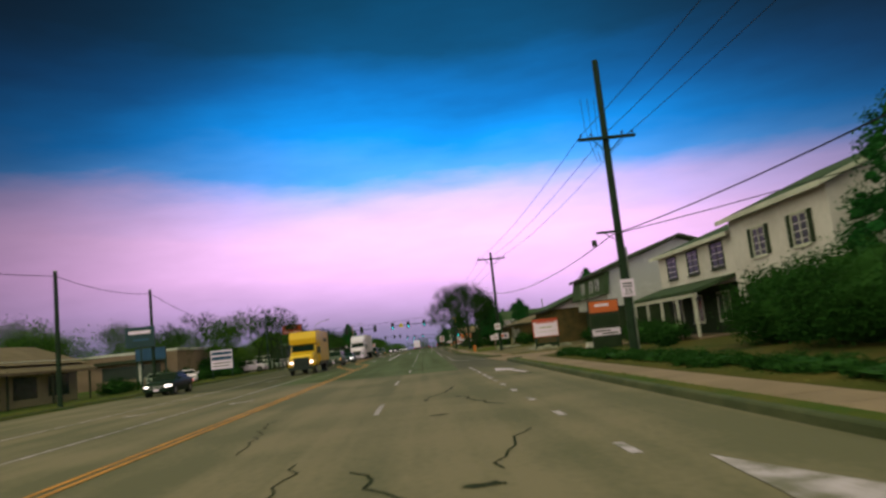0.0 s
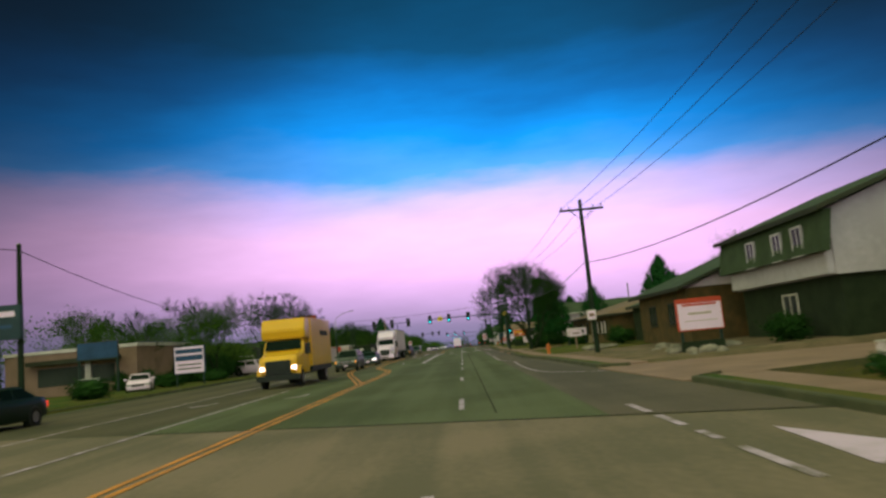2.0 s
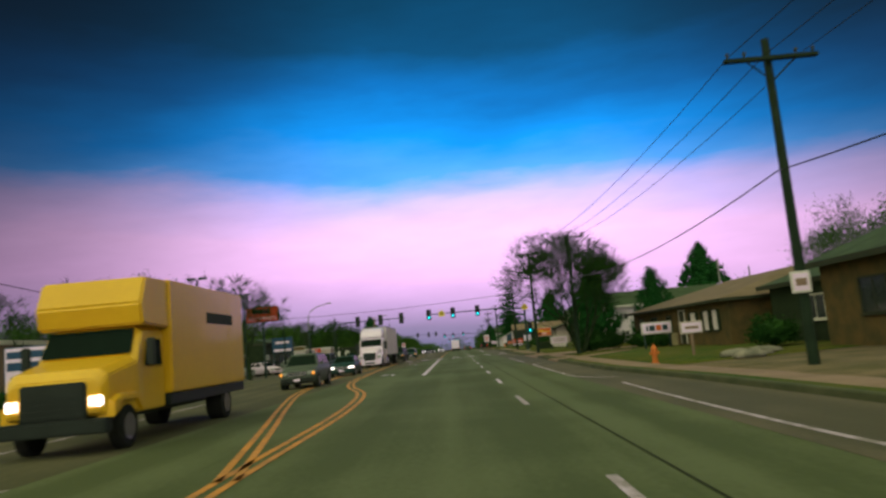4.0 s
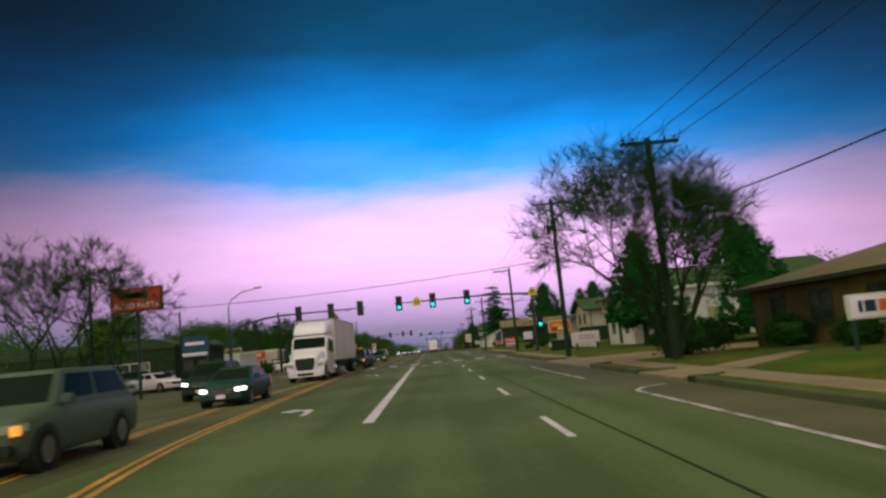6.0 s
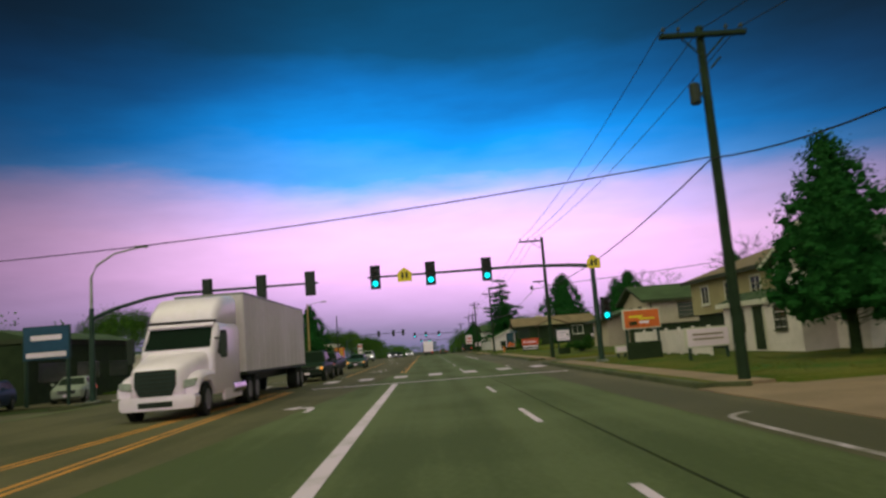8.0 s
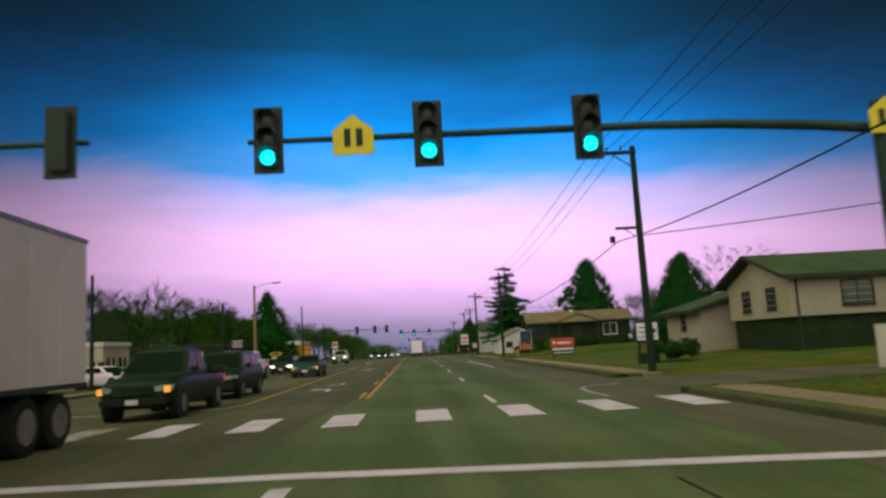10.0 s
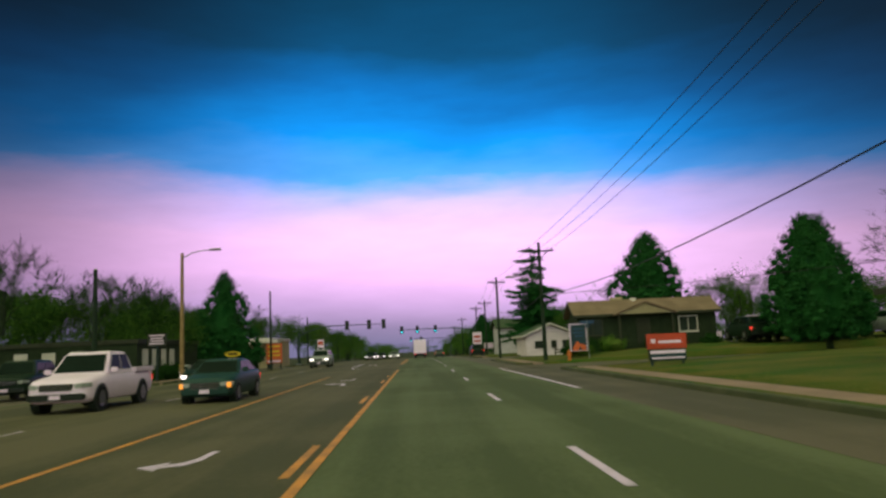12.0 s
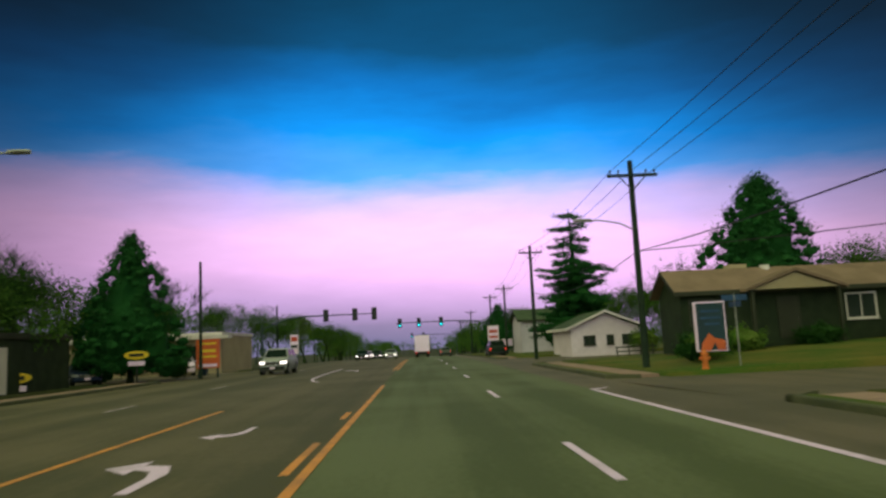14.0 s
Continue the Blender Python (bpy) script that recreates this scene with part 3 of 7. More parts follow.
line([(-16, 154.2), (-10, 154.0), (-6.0, 153.6), (-5.6, 155)], 0.22, M_WORN, "white stop line of the oncoming lanes")
line([(-1.62, 154.8), (-1.62, 208)], 0.14, M_YELLOW, "solid yellow line")
line([(-5.55, 155), (-5.55, 199)], 0.14, M_YELLOW, "solid yellow line of the oncoming side")
for y0 in (155.2, 163.9, 176, 188.1, 195.0):
    line([(-1.88, y0), (-1.88, y0 + (1.6 if y0 == 195.0 else 3.0))], 0.13, M_YELLOW, "broken yellow dash")
double([(-1.75, 226), (-1.75, 268)], M_YELLOW, "double yellow centre line")
for y0, l in ((16, 0.9), (20.5, 0.8), (24, 0.9), (27.2, 0.8), (30, 0.8), (32.3, 0.7), (34.2, 0.9), (36.2, 1.7), (39.1, 1.9), (41.7, 0.8), (43.2, 1.4), (45.2, 1.6)):
    line([(5.26, y0), (5.26, y0 + l)], 0.14, M_WORN, "worn white turn-lane dash")
line(bend([(7.2, 58.6), (6.2, 60.2), (5.45, 62), (5.1, 65.5), (5.1, 72), (5.25, 78)]), 0.12, M_WORN, "white edge line that bends to the kerb")
line(bend([(5.9, 100.0), (5.25, 99.6), (4.85, 98.8), (4.78, 97.2), (4.65, 84.5), (4.85, 82.4), (5.25, 81.3), (5.9, 80.7)]), 0.13, M_WORN, "white edge line that bends to the kerb")
line(bend([(4.85, 105), (4.85, 112), (4.87, 117.3), (5.05, 118.4), (5.5, 118.8)]), 0.13, M_WORN, "white edge line that bends to the kerb")
line(bend([(6.6, 155.0), (5.3, 154.2), (4.9, 152.5), (4.9, 150.0)]), 0.13, M_WORN, "white edge line that bends to the kerb")
line(bend([(4.95, 178), (4.95, 186), (4.9, 199), (5.0, 200.2), (5.5, 200.8)]), 0.17, M_WHITE, "solid white turn-lane line")
for y0 in (158, 170, 182, 200.8, 212, 224, 236):
    line([(-9.5, y0), (-9.5, y0 + 2.4)], 0.12, M_WORN, "worn white lane dash")
line(bend([(-5.0, 214), (-5.6, 216), (-6.0, 221), (-6.2, 236)]), 0.15, M_WHITE, "white turn-lane line with a hooked end")


def turn_arrow(x, y, left=True, turn=0.0, m=None, scale=1.0):
    """A painted bent arrow, stem along the road."""
    k = -1 if left else 1
    s = Shape()
    outl = [(-0.10, -1.4), (0.10, -1.4), (0.12, -0.2), (0.28, 0.45), (0.62, 0.72), (0.62, 0.28), (1.22, 0.98), (0.62, 1.62), (0.62, 1.18), (0.12, 0.95), (-0.10, 0.2)]
    pts = [Matrix.Rotation(radians(turn), 2) @ Vector((k * px * scale, py * scale)) for px, py in outl]
    s.add([(x + p.x, y + p.y, Z_PAINT + gz(y)) for p in pts], [(0, 1, 2, 10), (10, 2, 3, 9), (9, 3, 4, 8), (5, 6, 7)])
    return tagged(part("road_arrow", s, m or M_WORN), "worn white turn arrow painted on the asphalt", "road marking", kind="structure")


for dx, dy in ((-0.2, 0), (-0.5, -26.9)):
    flat = [(6.95, 36.4), (7.15, 36.4), (6.85, 39.8), (6.62, 39.8), (7.15, 39.9), (6.15, 39.4), (6.38, 42.3)]
    tagged(part("road_arrow", Shape().add([(x + dx, y + dy, Z_PAINT) for x, y in flat], [(0, 1, 2, 3), (5, 4, 6)]), M_WORN if dy else M_WHITE), "white straight arrow painted in the kerb lane", "road marking", kind="structure")
for x, y, l, r in ((-3.6, 102.3, True, 0), (-3.6, 128, True, 0), (-3.6, 161.4, True, 0), (-3.5, 166.0, False, 180),
                   (-3.6, 188.6, True, 0), (-3.6, 193.4, False, 180), (-4.3, 61.3, False, 180), (-8.0, 61.2, False, 180), (-4.2, 37, False, 180), (-7.9, 36, False, 180), (-4.4, 229, True, 0)):
    turn_arrow(x, y, l, r, M_WHITE if y > 100 else M_WORN, 0.6 if r else 0.85)

# tar seals, patches and cracks of the old surface
rng = random.Random(5)
for x0, y0, n, d in ((3.3, 13.5, 9, 0.5), (3.7, 16, 8, -0.3), (1.5, 14, 10, 0.35), (4.6, 24, 9, 0.2), (2.9, 27, 12, -0.1), (-0.4, 20, 14, 0.25)):
    pts, a = [(x0, y0)], math.pi / 2 + d
    for _ in range(n):
        a = math.pi / 2 + d * 0.6 + rng.uniform(-0.5, 0.5)
        pts.append((pts[-1][0] + 0.45 * math.cos(a) * 0.8, pts[-1][1] + 0.45 * math.sin(a)))
    tagged(part("tar_seam", Shape().ribbon(pts, rng.uniform(0.03, 0.07), 0.008), M_TAR), "wavy black tar seal over a crack", "tar seam", kind="structure")
for x, y, w, l in ((6.6, 35.3, 0.9, 0.3), (3.4, 15.2, 0.5, 0.25), (3.1, 23.0, 0.4, 0.2)):
    tagged(part("tar_patch", Shape().add([(x + w * (0.5 + 0.12 * rng.uniform(-1, 1)) * math.cos(a), y + l * (0.5 + 0.2 * rng.uniform(-1, 1)) * math.sin(a), 0.008) for a in (2 * math.pi * k / 12 for k in range(12))], [tuple(range(12))]), M_TAR), "small black tar patch in the road", "tar patch", kind="structure")
for xs in (2.7,):
    line([(xs, 47.5), (xs, 139)], 0.035, M_TAR, "dark paving joint between lanes")
line([(-6.2, seam_y(-6.2)), (7.85, seam_y(7.85))], 0.08, M_TAR, "dark joint where new asphalt begins")

# ---- poles, lines and signals ----
def utility_pole(x, y, h, arm_z, arm_half=(1.1, 1.1), r=0.16, label="", braces=True, extra=None, lean=0.0, z=0.12, turn=0.0, wood=None):
    wood = wood or M_POLE
    t = thing("utility_pole", pose(x, y, gz(y) + z, 0, lean, turn), label or "dark weathered wooden utility pole with a crossarm", "utility pole", "utility poles along the road")
    part("pole", Shape().tube([(0, 0, -0.4), (0, 0, h * 0.5), (0, 0, h)], [r, r * 0.85, r * 0.68], 10), wood, t, smooth=False)
    for k, az in enumerate(arm_z if isinstance(arm_z, (list, tuple)) else [arm_z]):
        if not az:
            continue
        a, b = arm_half
        part("crossarm", Shape().box(-a, b, -r - 0.13, -r * 0.72, az - 0.06, az + 0.06), wood, t, bevel=0.012)
        for px in ([-a + 0.12, -a * 0.55, b * 0.55, b - 0.12] if min(a, b) > 0.5 else [-a + 0.12, -a * 0.62, -a * 0.3]):
            if abs(px) > 0.2:
                part("insulator", Shape().tube([(px, -r - 0.05, az + 0.06), (px, -r - 0.05, az + 0.13), (px, -r - 0.05, az + 0.15), (px, -r - 0.05, az + 0.24)], [0.02, 0.02, 0.055, 0.04], 7), M_DARKTRIM, t)
        if braces:
            for sx in ((-1, 1) if min(a, b) > 0.5 else (-1,)):
                part("brace", Shape().tube([(sx * a * 0.52, -r - 0.03, az - 0.05), (sx * 0.05, -r * 0.9, az - 0.62)], 0.025, 5), wood, t)
    if extra:
        extra(t, h, r)
    return t


def transformer(t, h, r):
    part("transformer", Shape().tube([(-0.33, 0, h - 2.2), (-0.33, 0, h - 2.16), (-0.33, 0, h - 1.65), (-0.33, 0, h - 1.58)], [0.11, 0.15, 0.15, 0.06], 12), M_BLACK, t, "dark grey transformer can")
    part("bracket", Shape().box(-0.2, 0.1, -0.04, 0.04, h - 1.95, h - 1.87), M_STEEL, t)
    part("guard", Shape().tube([(0.2, 0, h - 1.2), (0.5, 0, h - 0.9)], 0.03, 5), M_STEEL, t)


def cable_bracket(t, h, r, z=5.6):
    part("side_arm", Shape().box(-0.95, 0.0, -0.06, 0.06, z - 0.05, z + 0.05), M_POLE, t, bevel=0.01)
    part("side_brace", Shape().tube([(-0.6, 0, z - 0.05), (-0.05, 0, z - 0.42)], 0.02, 5), M_POLE, t)
    part("cable_splice", Shape().tube([(-1.05, 0.2, z - 0.55), (-1.05, 0.2, z - 0.52), (-1.05, 0.2, z - 0.3), (-1.05, 0.2, z - 0.26)], [0.05, 0.11, 0.11, 0.05], 9), M_BLACK, t)


def speed_plate(t, h, r):
    p = part("speed_sign", Shape().box(-0.30, 0.30, -r - 0.05, -r - 0.03, 2.45, 3.2), M_SIGNWHITE, t, "small white speed-limit sign", bevel=0.01)
    for dx, z0, z1 in ((0, 2.98, 3.05), (0, 2.86, 2.92)):
        part("bar", Shape().box(-0.2, 0.2, -r - 0.06, -r - 0.052, z0, z1), M_BLACK, p)
    words(p, "35", 0.36, pose(0.0, -r - 0.06, 2.66), M_BLACK)
    part("guard", Shape().tube([(r + 0.03, 0, 0.1), (r + 0.03, 0, 4.6)], 0.04, 6), M_GREY, t)
    cable_bracket(t, h, r, 5.3)
    for k in range(3):
        part("drop_wire", Shape().tube([(-0.9 + 0.3 * k, -0.1, h - 1.75), (-0.85 + 0.25 * k, -0.1, h - 3.2), (-0.5 + 0.15 * k, -0.1, h - 4.6)], 0.012, 4), M_WIRE, t)


POLES = [  # x, y, height, crossarm height
    (11.75, 38.0, 13.0, 9.4), (10.2, 76.4, 9.4, 8.75), (9.3, 109.1, 8.75, 8.5), (8.1, 124.8, 9.6, 9.3), (9.05, 159.0, 8.9, 8.6), (9.45, 209.5, 9.0, 8.3), (9.0, 235.8, 8.9, 8.3)]
arms = [(1.25, 1.25), (1.35, 1.35), (1.15, 1.15), (1.2, 1.2), (1.75, 0.05), (1.1, 1.1), (0.95, 0.95)]
extras = [speed_plate, None, None, transformer, cable_bracket, None, None]
for (x, y, h, az), a, e in zip(POLES, arms, extras):
    utility_pole(x, y, h, az, a, extra=e, r=0.19 if y < 50 else 0.16)
for x, y, h in ((10.6, 268, 8.5), (11.0, 290, 9.0), (10.8, 330, 9.0), (11.0, 372, 9.0)):
    utility_pole(x, y, h, h - 0.5, (1.1, 1.1), label="dark wooden utility pole far down the road")


def street_lamp_arm(t, z, reach, side=1):
    part("lamp_arm", Shape().tube([(0, 0, z), (side * reach * 0.35, 0, z + 0.35), (side * reach * 0.75, 0, z + 0.5), (side * reach, 0, z + 0.5)], 0.035, 6), M_GREY, t)
    part("lamp_head", Shape().loft([[(side * (reach + dx), w, z + 0.5 + h) for w, h in ((-ww, 0.02), (-ww * 0.6, 0.09), (ww * 0.6, 0.09), (ww, 0.02), (ww * 0.6, -0.05), (-ww * 0.6, -0.05))] for dx, ww in ((-0.1, 0.06), (0.15, 0.15), (0.5, 0.15), (0.68, 0.06))]), M_GREY, t)


def lamp_pole(x, y, h, reach, side, pale=True, z=0.1):
    t = thing("street_lamp", at(x, y, gz(y) + z), "tall wooden street lamp pole with a curved steel arm", "street lamp")
    part("pole", Shape().tube([(0, 0, -0.3), (0, 0, h * 0.6), (0, 0, h)], [0.15, 0.12, 0.10], 10), M_PALE_POLE if pale else M_POLE, t)
    street_lamp_arm(t, h - 0.35, reach, side)
    return t


lamp_pole(-15.6, 203.1, 8.4, 1.9, 1)
tD = thing("street_lamp", at(9.45, 209.5, 0.12), "curved steel street lamp arm on the utility pole", "street lamp")
street_lamp_arm(tD, 5.9, 2.0, -1)
for x, y, h, r in ((-18.4, 50.8, 8.0, 0.16), (-18.4, 65.8, 8.0, 0.15), (-20.6, 126.0, 8.2, 0.12), (-14.9, 188.5, 5.7, 0.14), (-14.9, 228.6, 7.8, 0.12), (-17.6, 166.5, 7.0, 0.14), (-16.2, 262, 6.8, 0.12), (-17.6, 133, 5.5, 0.09), (-19.5, 176, 6.9, 0.13)):
    t = thing("utility_pole", at(x, y, gz(y) + 0.08), "plain dark wooden service pole at the roadside", "utility pole", "service poles on the far side")
    part("pole", Shape().tube([(0, 0, -0.3), (0, 0, h * 0.5), (0, 0, h)], [r, r * 0.85, r * 0.7], 9), M_POLE, t)
    part("pole_cap", Shape().tube([(0, 0, h), (0, 0, h + 0.06)], [r * 0.72, r * 0.4], 9), M_GREY, t)
t2 = thing("street_lamp", at(-19.2, 112, 0.1), "twin-head car park light on a thin post", "street lamp")
part("pole", Shape().tube([(0, 0, -0.2), (0, 0, 8.2)], [0.1, 0.07], 8), M_STEEL, t2)
for sx in (-1, 1):
    part("lamp_head", Shape().box(sx * 0.45 - 0.3, sx * 0.45 + 0.3, -0.18, 0.18, 8.2, 8.38), M_STEEL, t2, bevel=0.03)
t2 = copy_thing(t2, at(-20.4, 128.5, 0.1))


def wire(a, b, sag, r=0.014, label="thin black overhead line sagging between poles", n=14):
    a, b = Vector(a), Vector(b)
    pts = [a.lerp(b, k / n) - Vector((0, 0, sag * 4 * (k / n) * (1 - k / n))) for k in range(n + 1)]
    return tagged(part("overhead_line", Shape().tube(pts, r, 5, caps=False), M_WIRE), label, "overhead line", "overhead lines")


top = lambda i: (POLES[i][0], POLES[i][1], gz(POLES[i][1]) + 0.12 + POLES[i][3] + 0.22)
chain = [(12.5, -6, 10.2)] + [top(i) for i in (0, 1, 2, 3, 4, 5, 6)] + [(10.6, 268, 8.0), (11.0, 290, 7.9)]
offs = [(-1.1, 0.0, 1.1)] * 5 + [(-1.6, -1.0, -0.5)] + [(-0.95, 0.0, 0.95)] * 4
for i in range(len(chain) - 1):
    for k in range(3):
        a, b = chain[i], chain[i + 1]
        wire((a[0] + offs[i][k], a[1], a[2]), (b[0] + offs[i + 1][k], b[1], b[2]), 0.5, 0.013)
low = [(12.3, -6, 5.8), (11.5, 38, 5.3), (10.0, 76.4, 5.6), (9.0, 109.2, 5.7), (8.0, 124.8, 6.0), (8.15, 159, 5.2), (9.45, 209.5, 5.1), (9.0, 235.8, 5.2)]
for a, b in zip(low, low[1:]):
    wire(a, b, 0.75, 0.022, "thick black telephone cable sagging between poles")
for a, b in (((11.5, 38, 5.3), (24, 20, 6.5)), ((9.05, 159, 5.4), (28, 146, 6.2)), ((9.45, 209.5, 5.1), (30, 190, 5.3))):
    wire(a, b, 0.25, 0.02, "black service cable to a building")
wire((8.1, 124.8, 6.05), (-19.2, 133, 5.9), 0.35, 0.02, "single black cable across the road")
wire((-18.4, 50.8, 7.8), (-18.4, 65.8, 7.8), 0.35, 0.02, "black cable along the far side")
wire((-18.4, 65.8, 7.8), (-20.6, 126.0, 7.2), 1.8, 0.02, "black cable along the far side")
wire((-18.4, 50.8, 7.8), (-22, 5, 7.0), 0.6, 0.02, "black cable along the far side")


def signal_head(parent, x, y, z, lit, facing=-1, name="signal_head"):
    """A three-lamp head with a backplate; facing -1 looks down the road to the camera."""
    f = facing
    hd = part(name, Shape().box(-0.17, 0.17, -0.10, 0.14, -0.53, 0.53), M_BLACK, parent, bevel=0.03)
    hd.location = (x, y, z)
    part("backplate", Shape().box(-0.27, 0.27, 0.0, 0.025, -0.63, 0.63), M_BLACK, hd, "flat black backplate", bevel=0.01)
    if f < 0:
        for k, (dz, m) in enumerate(((0.35, M_LENS), (0.0, M_LENS), (-0.35, M_GREEN if lit else M_LENS))):
            part("lens", Shape().tube([(0, -0.09, dz), (0, -0.115, dz), (0, -0.13, dz)], [0.145, 0.14, 0.06], 16), m, hd, "glowing green lens" if m is M_GREEN else "")
            vis = Shape()
            arc = [math.radians(a) for a in range(-20, 201, 20)]
            o = [(0.165 * math.cos(a), 0.165 * math.sin(a) + dz) for a in arc]
            vis.add([(px, yy, pz) for yy in (-0.10, -0.30) for px, pz in o], [(i, i + 1, len(o) + i + 1, len(o) + i) for i in range(len(o) - 1)])
            part("visor", vis, M_BLACK, hd)
    return hd


def pentagon_sign(parent, x, y, z, s=0.38):
    p = part("school_sign", Shape().prism([(-s, -s), (s, -s), (s, s * 0.25), (0, s * 1.05), (-s, s * 0.25)], -0.015, 0.0, "y"), M_SIGNYELLOW, parent, "yellow five-sided crossing sign", bevel=0.008)
    p.location = (x, y, z)
    for dx in (-0.11, 0.11):
        part("symbol", Shape().box(dx - 0.06, dx + 0.06, -0.022, -0.016, -0.22, 0.12), M_BLACK, p)


def mast(x, y, h, arm, heads, lit, sidex, rise=0.35, lamp=0.0, signs=(), low_head=False, z=0.15, label=""):
    """A signal mast; arm is its reach, sidex the way it reaches."""
    t = thing("traffic_signal", at(x, y, gz(y) + z), label, "traffic signal", "traffic signals")
    part("pole", Shape().tube([(0, 0, -0.2), (0, 0, 0.05), (0, 0, h)], [0.17, 0.16, 0.12], 12), M_STEEL, t)
    part("base_plate", Shape().box(-0.28, 0.28, -0.28, 0.28, -0.15, 0.06), M_GREY, t, bevel=0.02)
    z0 = h - 0.55
    pts = [(0, 0, z0), (sidex * arm * 0.10, 0, z0 + rise * 0.45), (sidex * arm * 0.25, 0, z0 + rise * 0.85), (sidex * arm * 0.38, 0, z0 + rise), (sidex * arm, 0, z0 + rise)]
    part("mast_arm", Shape().tube(pts, [0.11, 0.10, 0.09, 0.08, 0.05], 10), M_STEEL, t)
    for hx in heads:
        hd = signal_head(t, hx - x, -0.16, z0 + rise - 0.02, lit, -1 if lit else 1)
    for sx in signs:
        pentagon_sign(t, sx - x, -0.13, z0 + rise + 0.02)
    if low_head:
        signal_head(t, sidex * -0.45, -0.16, 2.7, True)
        pentagon_sign(t, 0.05, -0.2, h - 0.35, 0.36)
    if lamp:
        part("lamp_mast", Shape().tube([(0, 0, h), (0, 0, h + 1.6), (sidex * 0.3, 0, h + 2.2), (sidex * 1.2, 0, h + 2.75), (sidex * lamp, 0, h + 3.0)], [0.09, 0.07, 0.06, 0.05, 0.04], 8), M_GREY, t)
        part("lamp_head", Shape().box(sidex * lamp - 0.35, sidex * lamp + 0.35, -0.12, 0.12, h + 2.95, h + 3.08), M_GREY, t, bevel=0.04)
    return t


mast(9.1, 144.3, 5.6, 12.0, (-2.5, 0.43, 3.42), True, -1, rise=0.25, signs=(-0.95,), low_head=True, label="dark green signal mast with green lamps over the road")
mast(-17.0, 143.4, 4.7, 11.6, (-11.05, -8.3, -5.8), False, 1, rise=1.0, lamp=2.6, label="dark green signal mast for the oncoming lanes with a lamp arm")
mast(9.6, 280.0, 4.85, 12.9, (-2.75, -0.1, 3.0), True, -1, rise=0.5, label="distant signal mast with green lamps")
mast(-16.2, 254.0, 4.3, 11.2, (-9.63, -6.65, -4.67), False, 1, rise=1.2, label="distant signal mast for the oncoming lanes")
mast(9.5, 368.0, 5.6, 11.0, (-2.0, 1.0), True, -1, rise=0.4, label="far signal mast with green lamps")

# ---- buildings ----
def window(parent, x, y, z, w, h, facing, frame=None, shutters=None, mullion=True, pane=None):
    """facing: 'w' looks to -x, 's' looks to -y. x, y, z: middle of the sill line on the wall face."""
    wn = part("window", Shape().box(-w / 2, w / 2, -0.01, 0.05, 0, h), pane or M_GLASS, parent)
    wn.matrix_local = pose(x, y, z, 0, 0, 0 if facing == "s" else -90)
    f = frame or M_TRIM
    e = 0.08
    s = Shape().box(-w / 2 - e, -w / 2, -0.05, 0.05, -e, h + e).box(w / 2, w / 2 + e, -0.05, 0.05, -e, h + e).box(-w / 2, w / 2, -0.05, 0.05, h, h + e).box(-w / 2, w / 2, -0.05, 0.05, -e, 0)
    part("frame", s, f, wn)
    if mullion:
        part("mullion", Shape().box(-0.025, 0.025, -0.035, 0.0, 0, h), f, wn)
    part("sill", Shape().box(-w / 2 - 0.12, w / 2 + 0.12, -0.12, -0.05, -e - 0.05, -e), f, wn)
    if shutters:
        for sx in (-1, 1):
            part("shutter", Shape().box(sx * (w / 2 + 0.25) - 0.15, sx * (w / 2 + 0.25) + 0.15, -0.06, -0.005, -0.05, h + 0.05), shutters, wn)
    return wn


def door(parent, x, y, z, w, h, facing, m, trim=None):
    d = part("door", Shape().box(-w / 2, w / 2, -0.04, 0.05, 0, h), m, parent)
    d.matrix_local = pose(x, y, z, 0, 0, 0 if facing == "s" else -90)
    part("door_frame", Shape().box(-w / 2 - 0.09, -w / 2, -0.06, 0.05, 0, h + 0.09).box(w / 2, w / 2 + 0.09, -0.06, 0.05, 0, h + 0.09).box(-w / 2, w / 2, -0.06, 0.05, h, h + 0.09), trim or M_TRIM, d)
    part("door_handle", Shape().tube([(w / 2 - 0.12, -0.05, 1.0), (w / 2 - 0.12, -0.10, 1.0)], 0.03, 6), M_CHROME, d)
    return d


def siding_lines(parent, w, d, z0, z1, m, step=0.32):
    """Lapped boards on the two walls that show: each course a thin proud board."""
    z = z0 + step
    while z < z1 - 0.1:
        part("board", Shape().box(-0.018, 0.0, 0.05, d - 0.05, z - 0.03, z), m, parent)
        part("board", Shape().box(0.05, w - 0.05, -0.018, 0.0, z - 0.03, z), m, parent)
        z += step


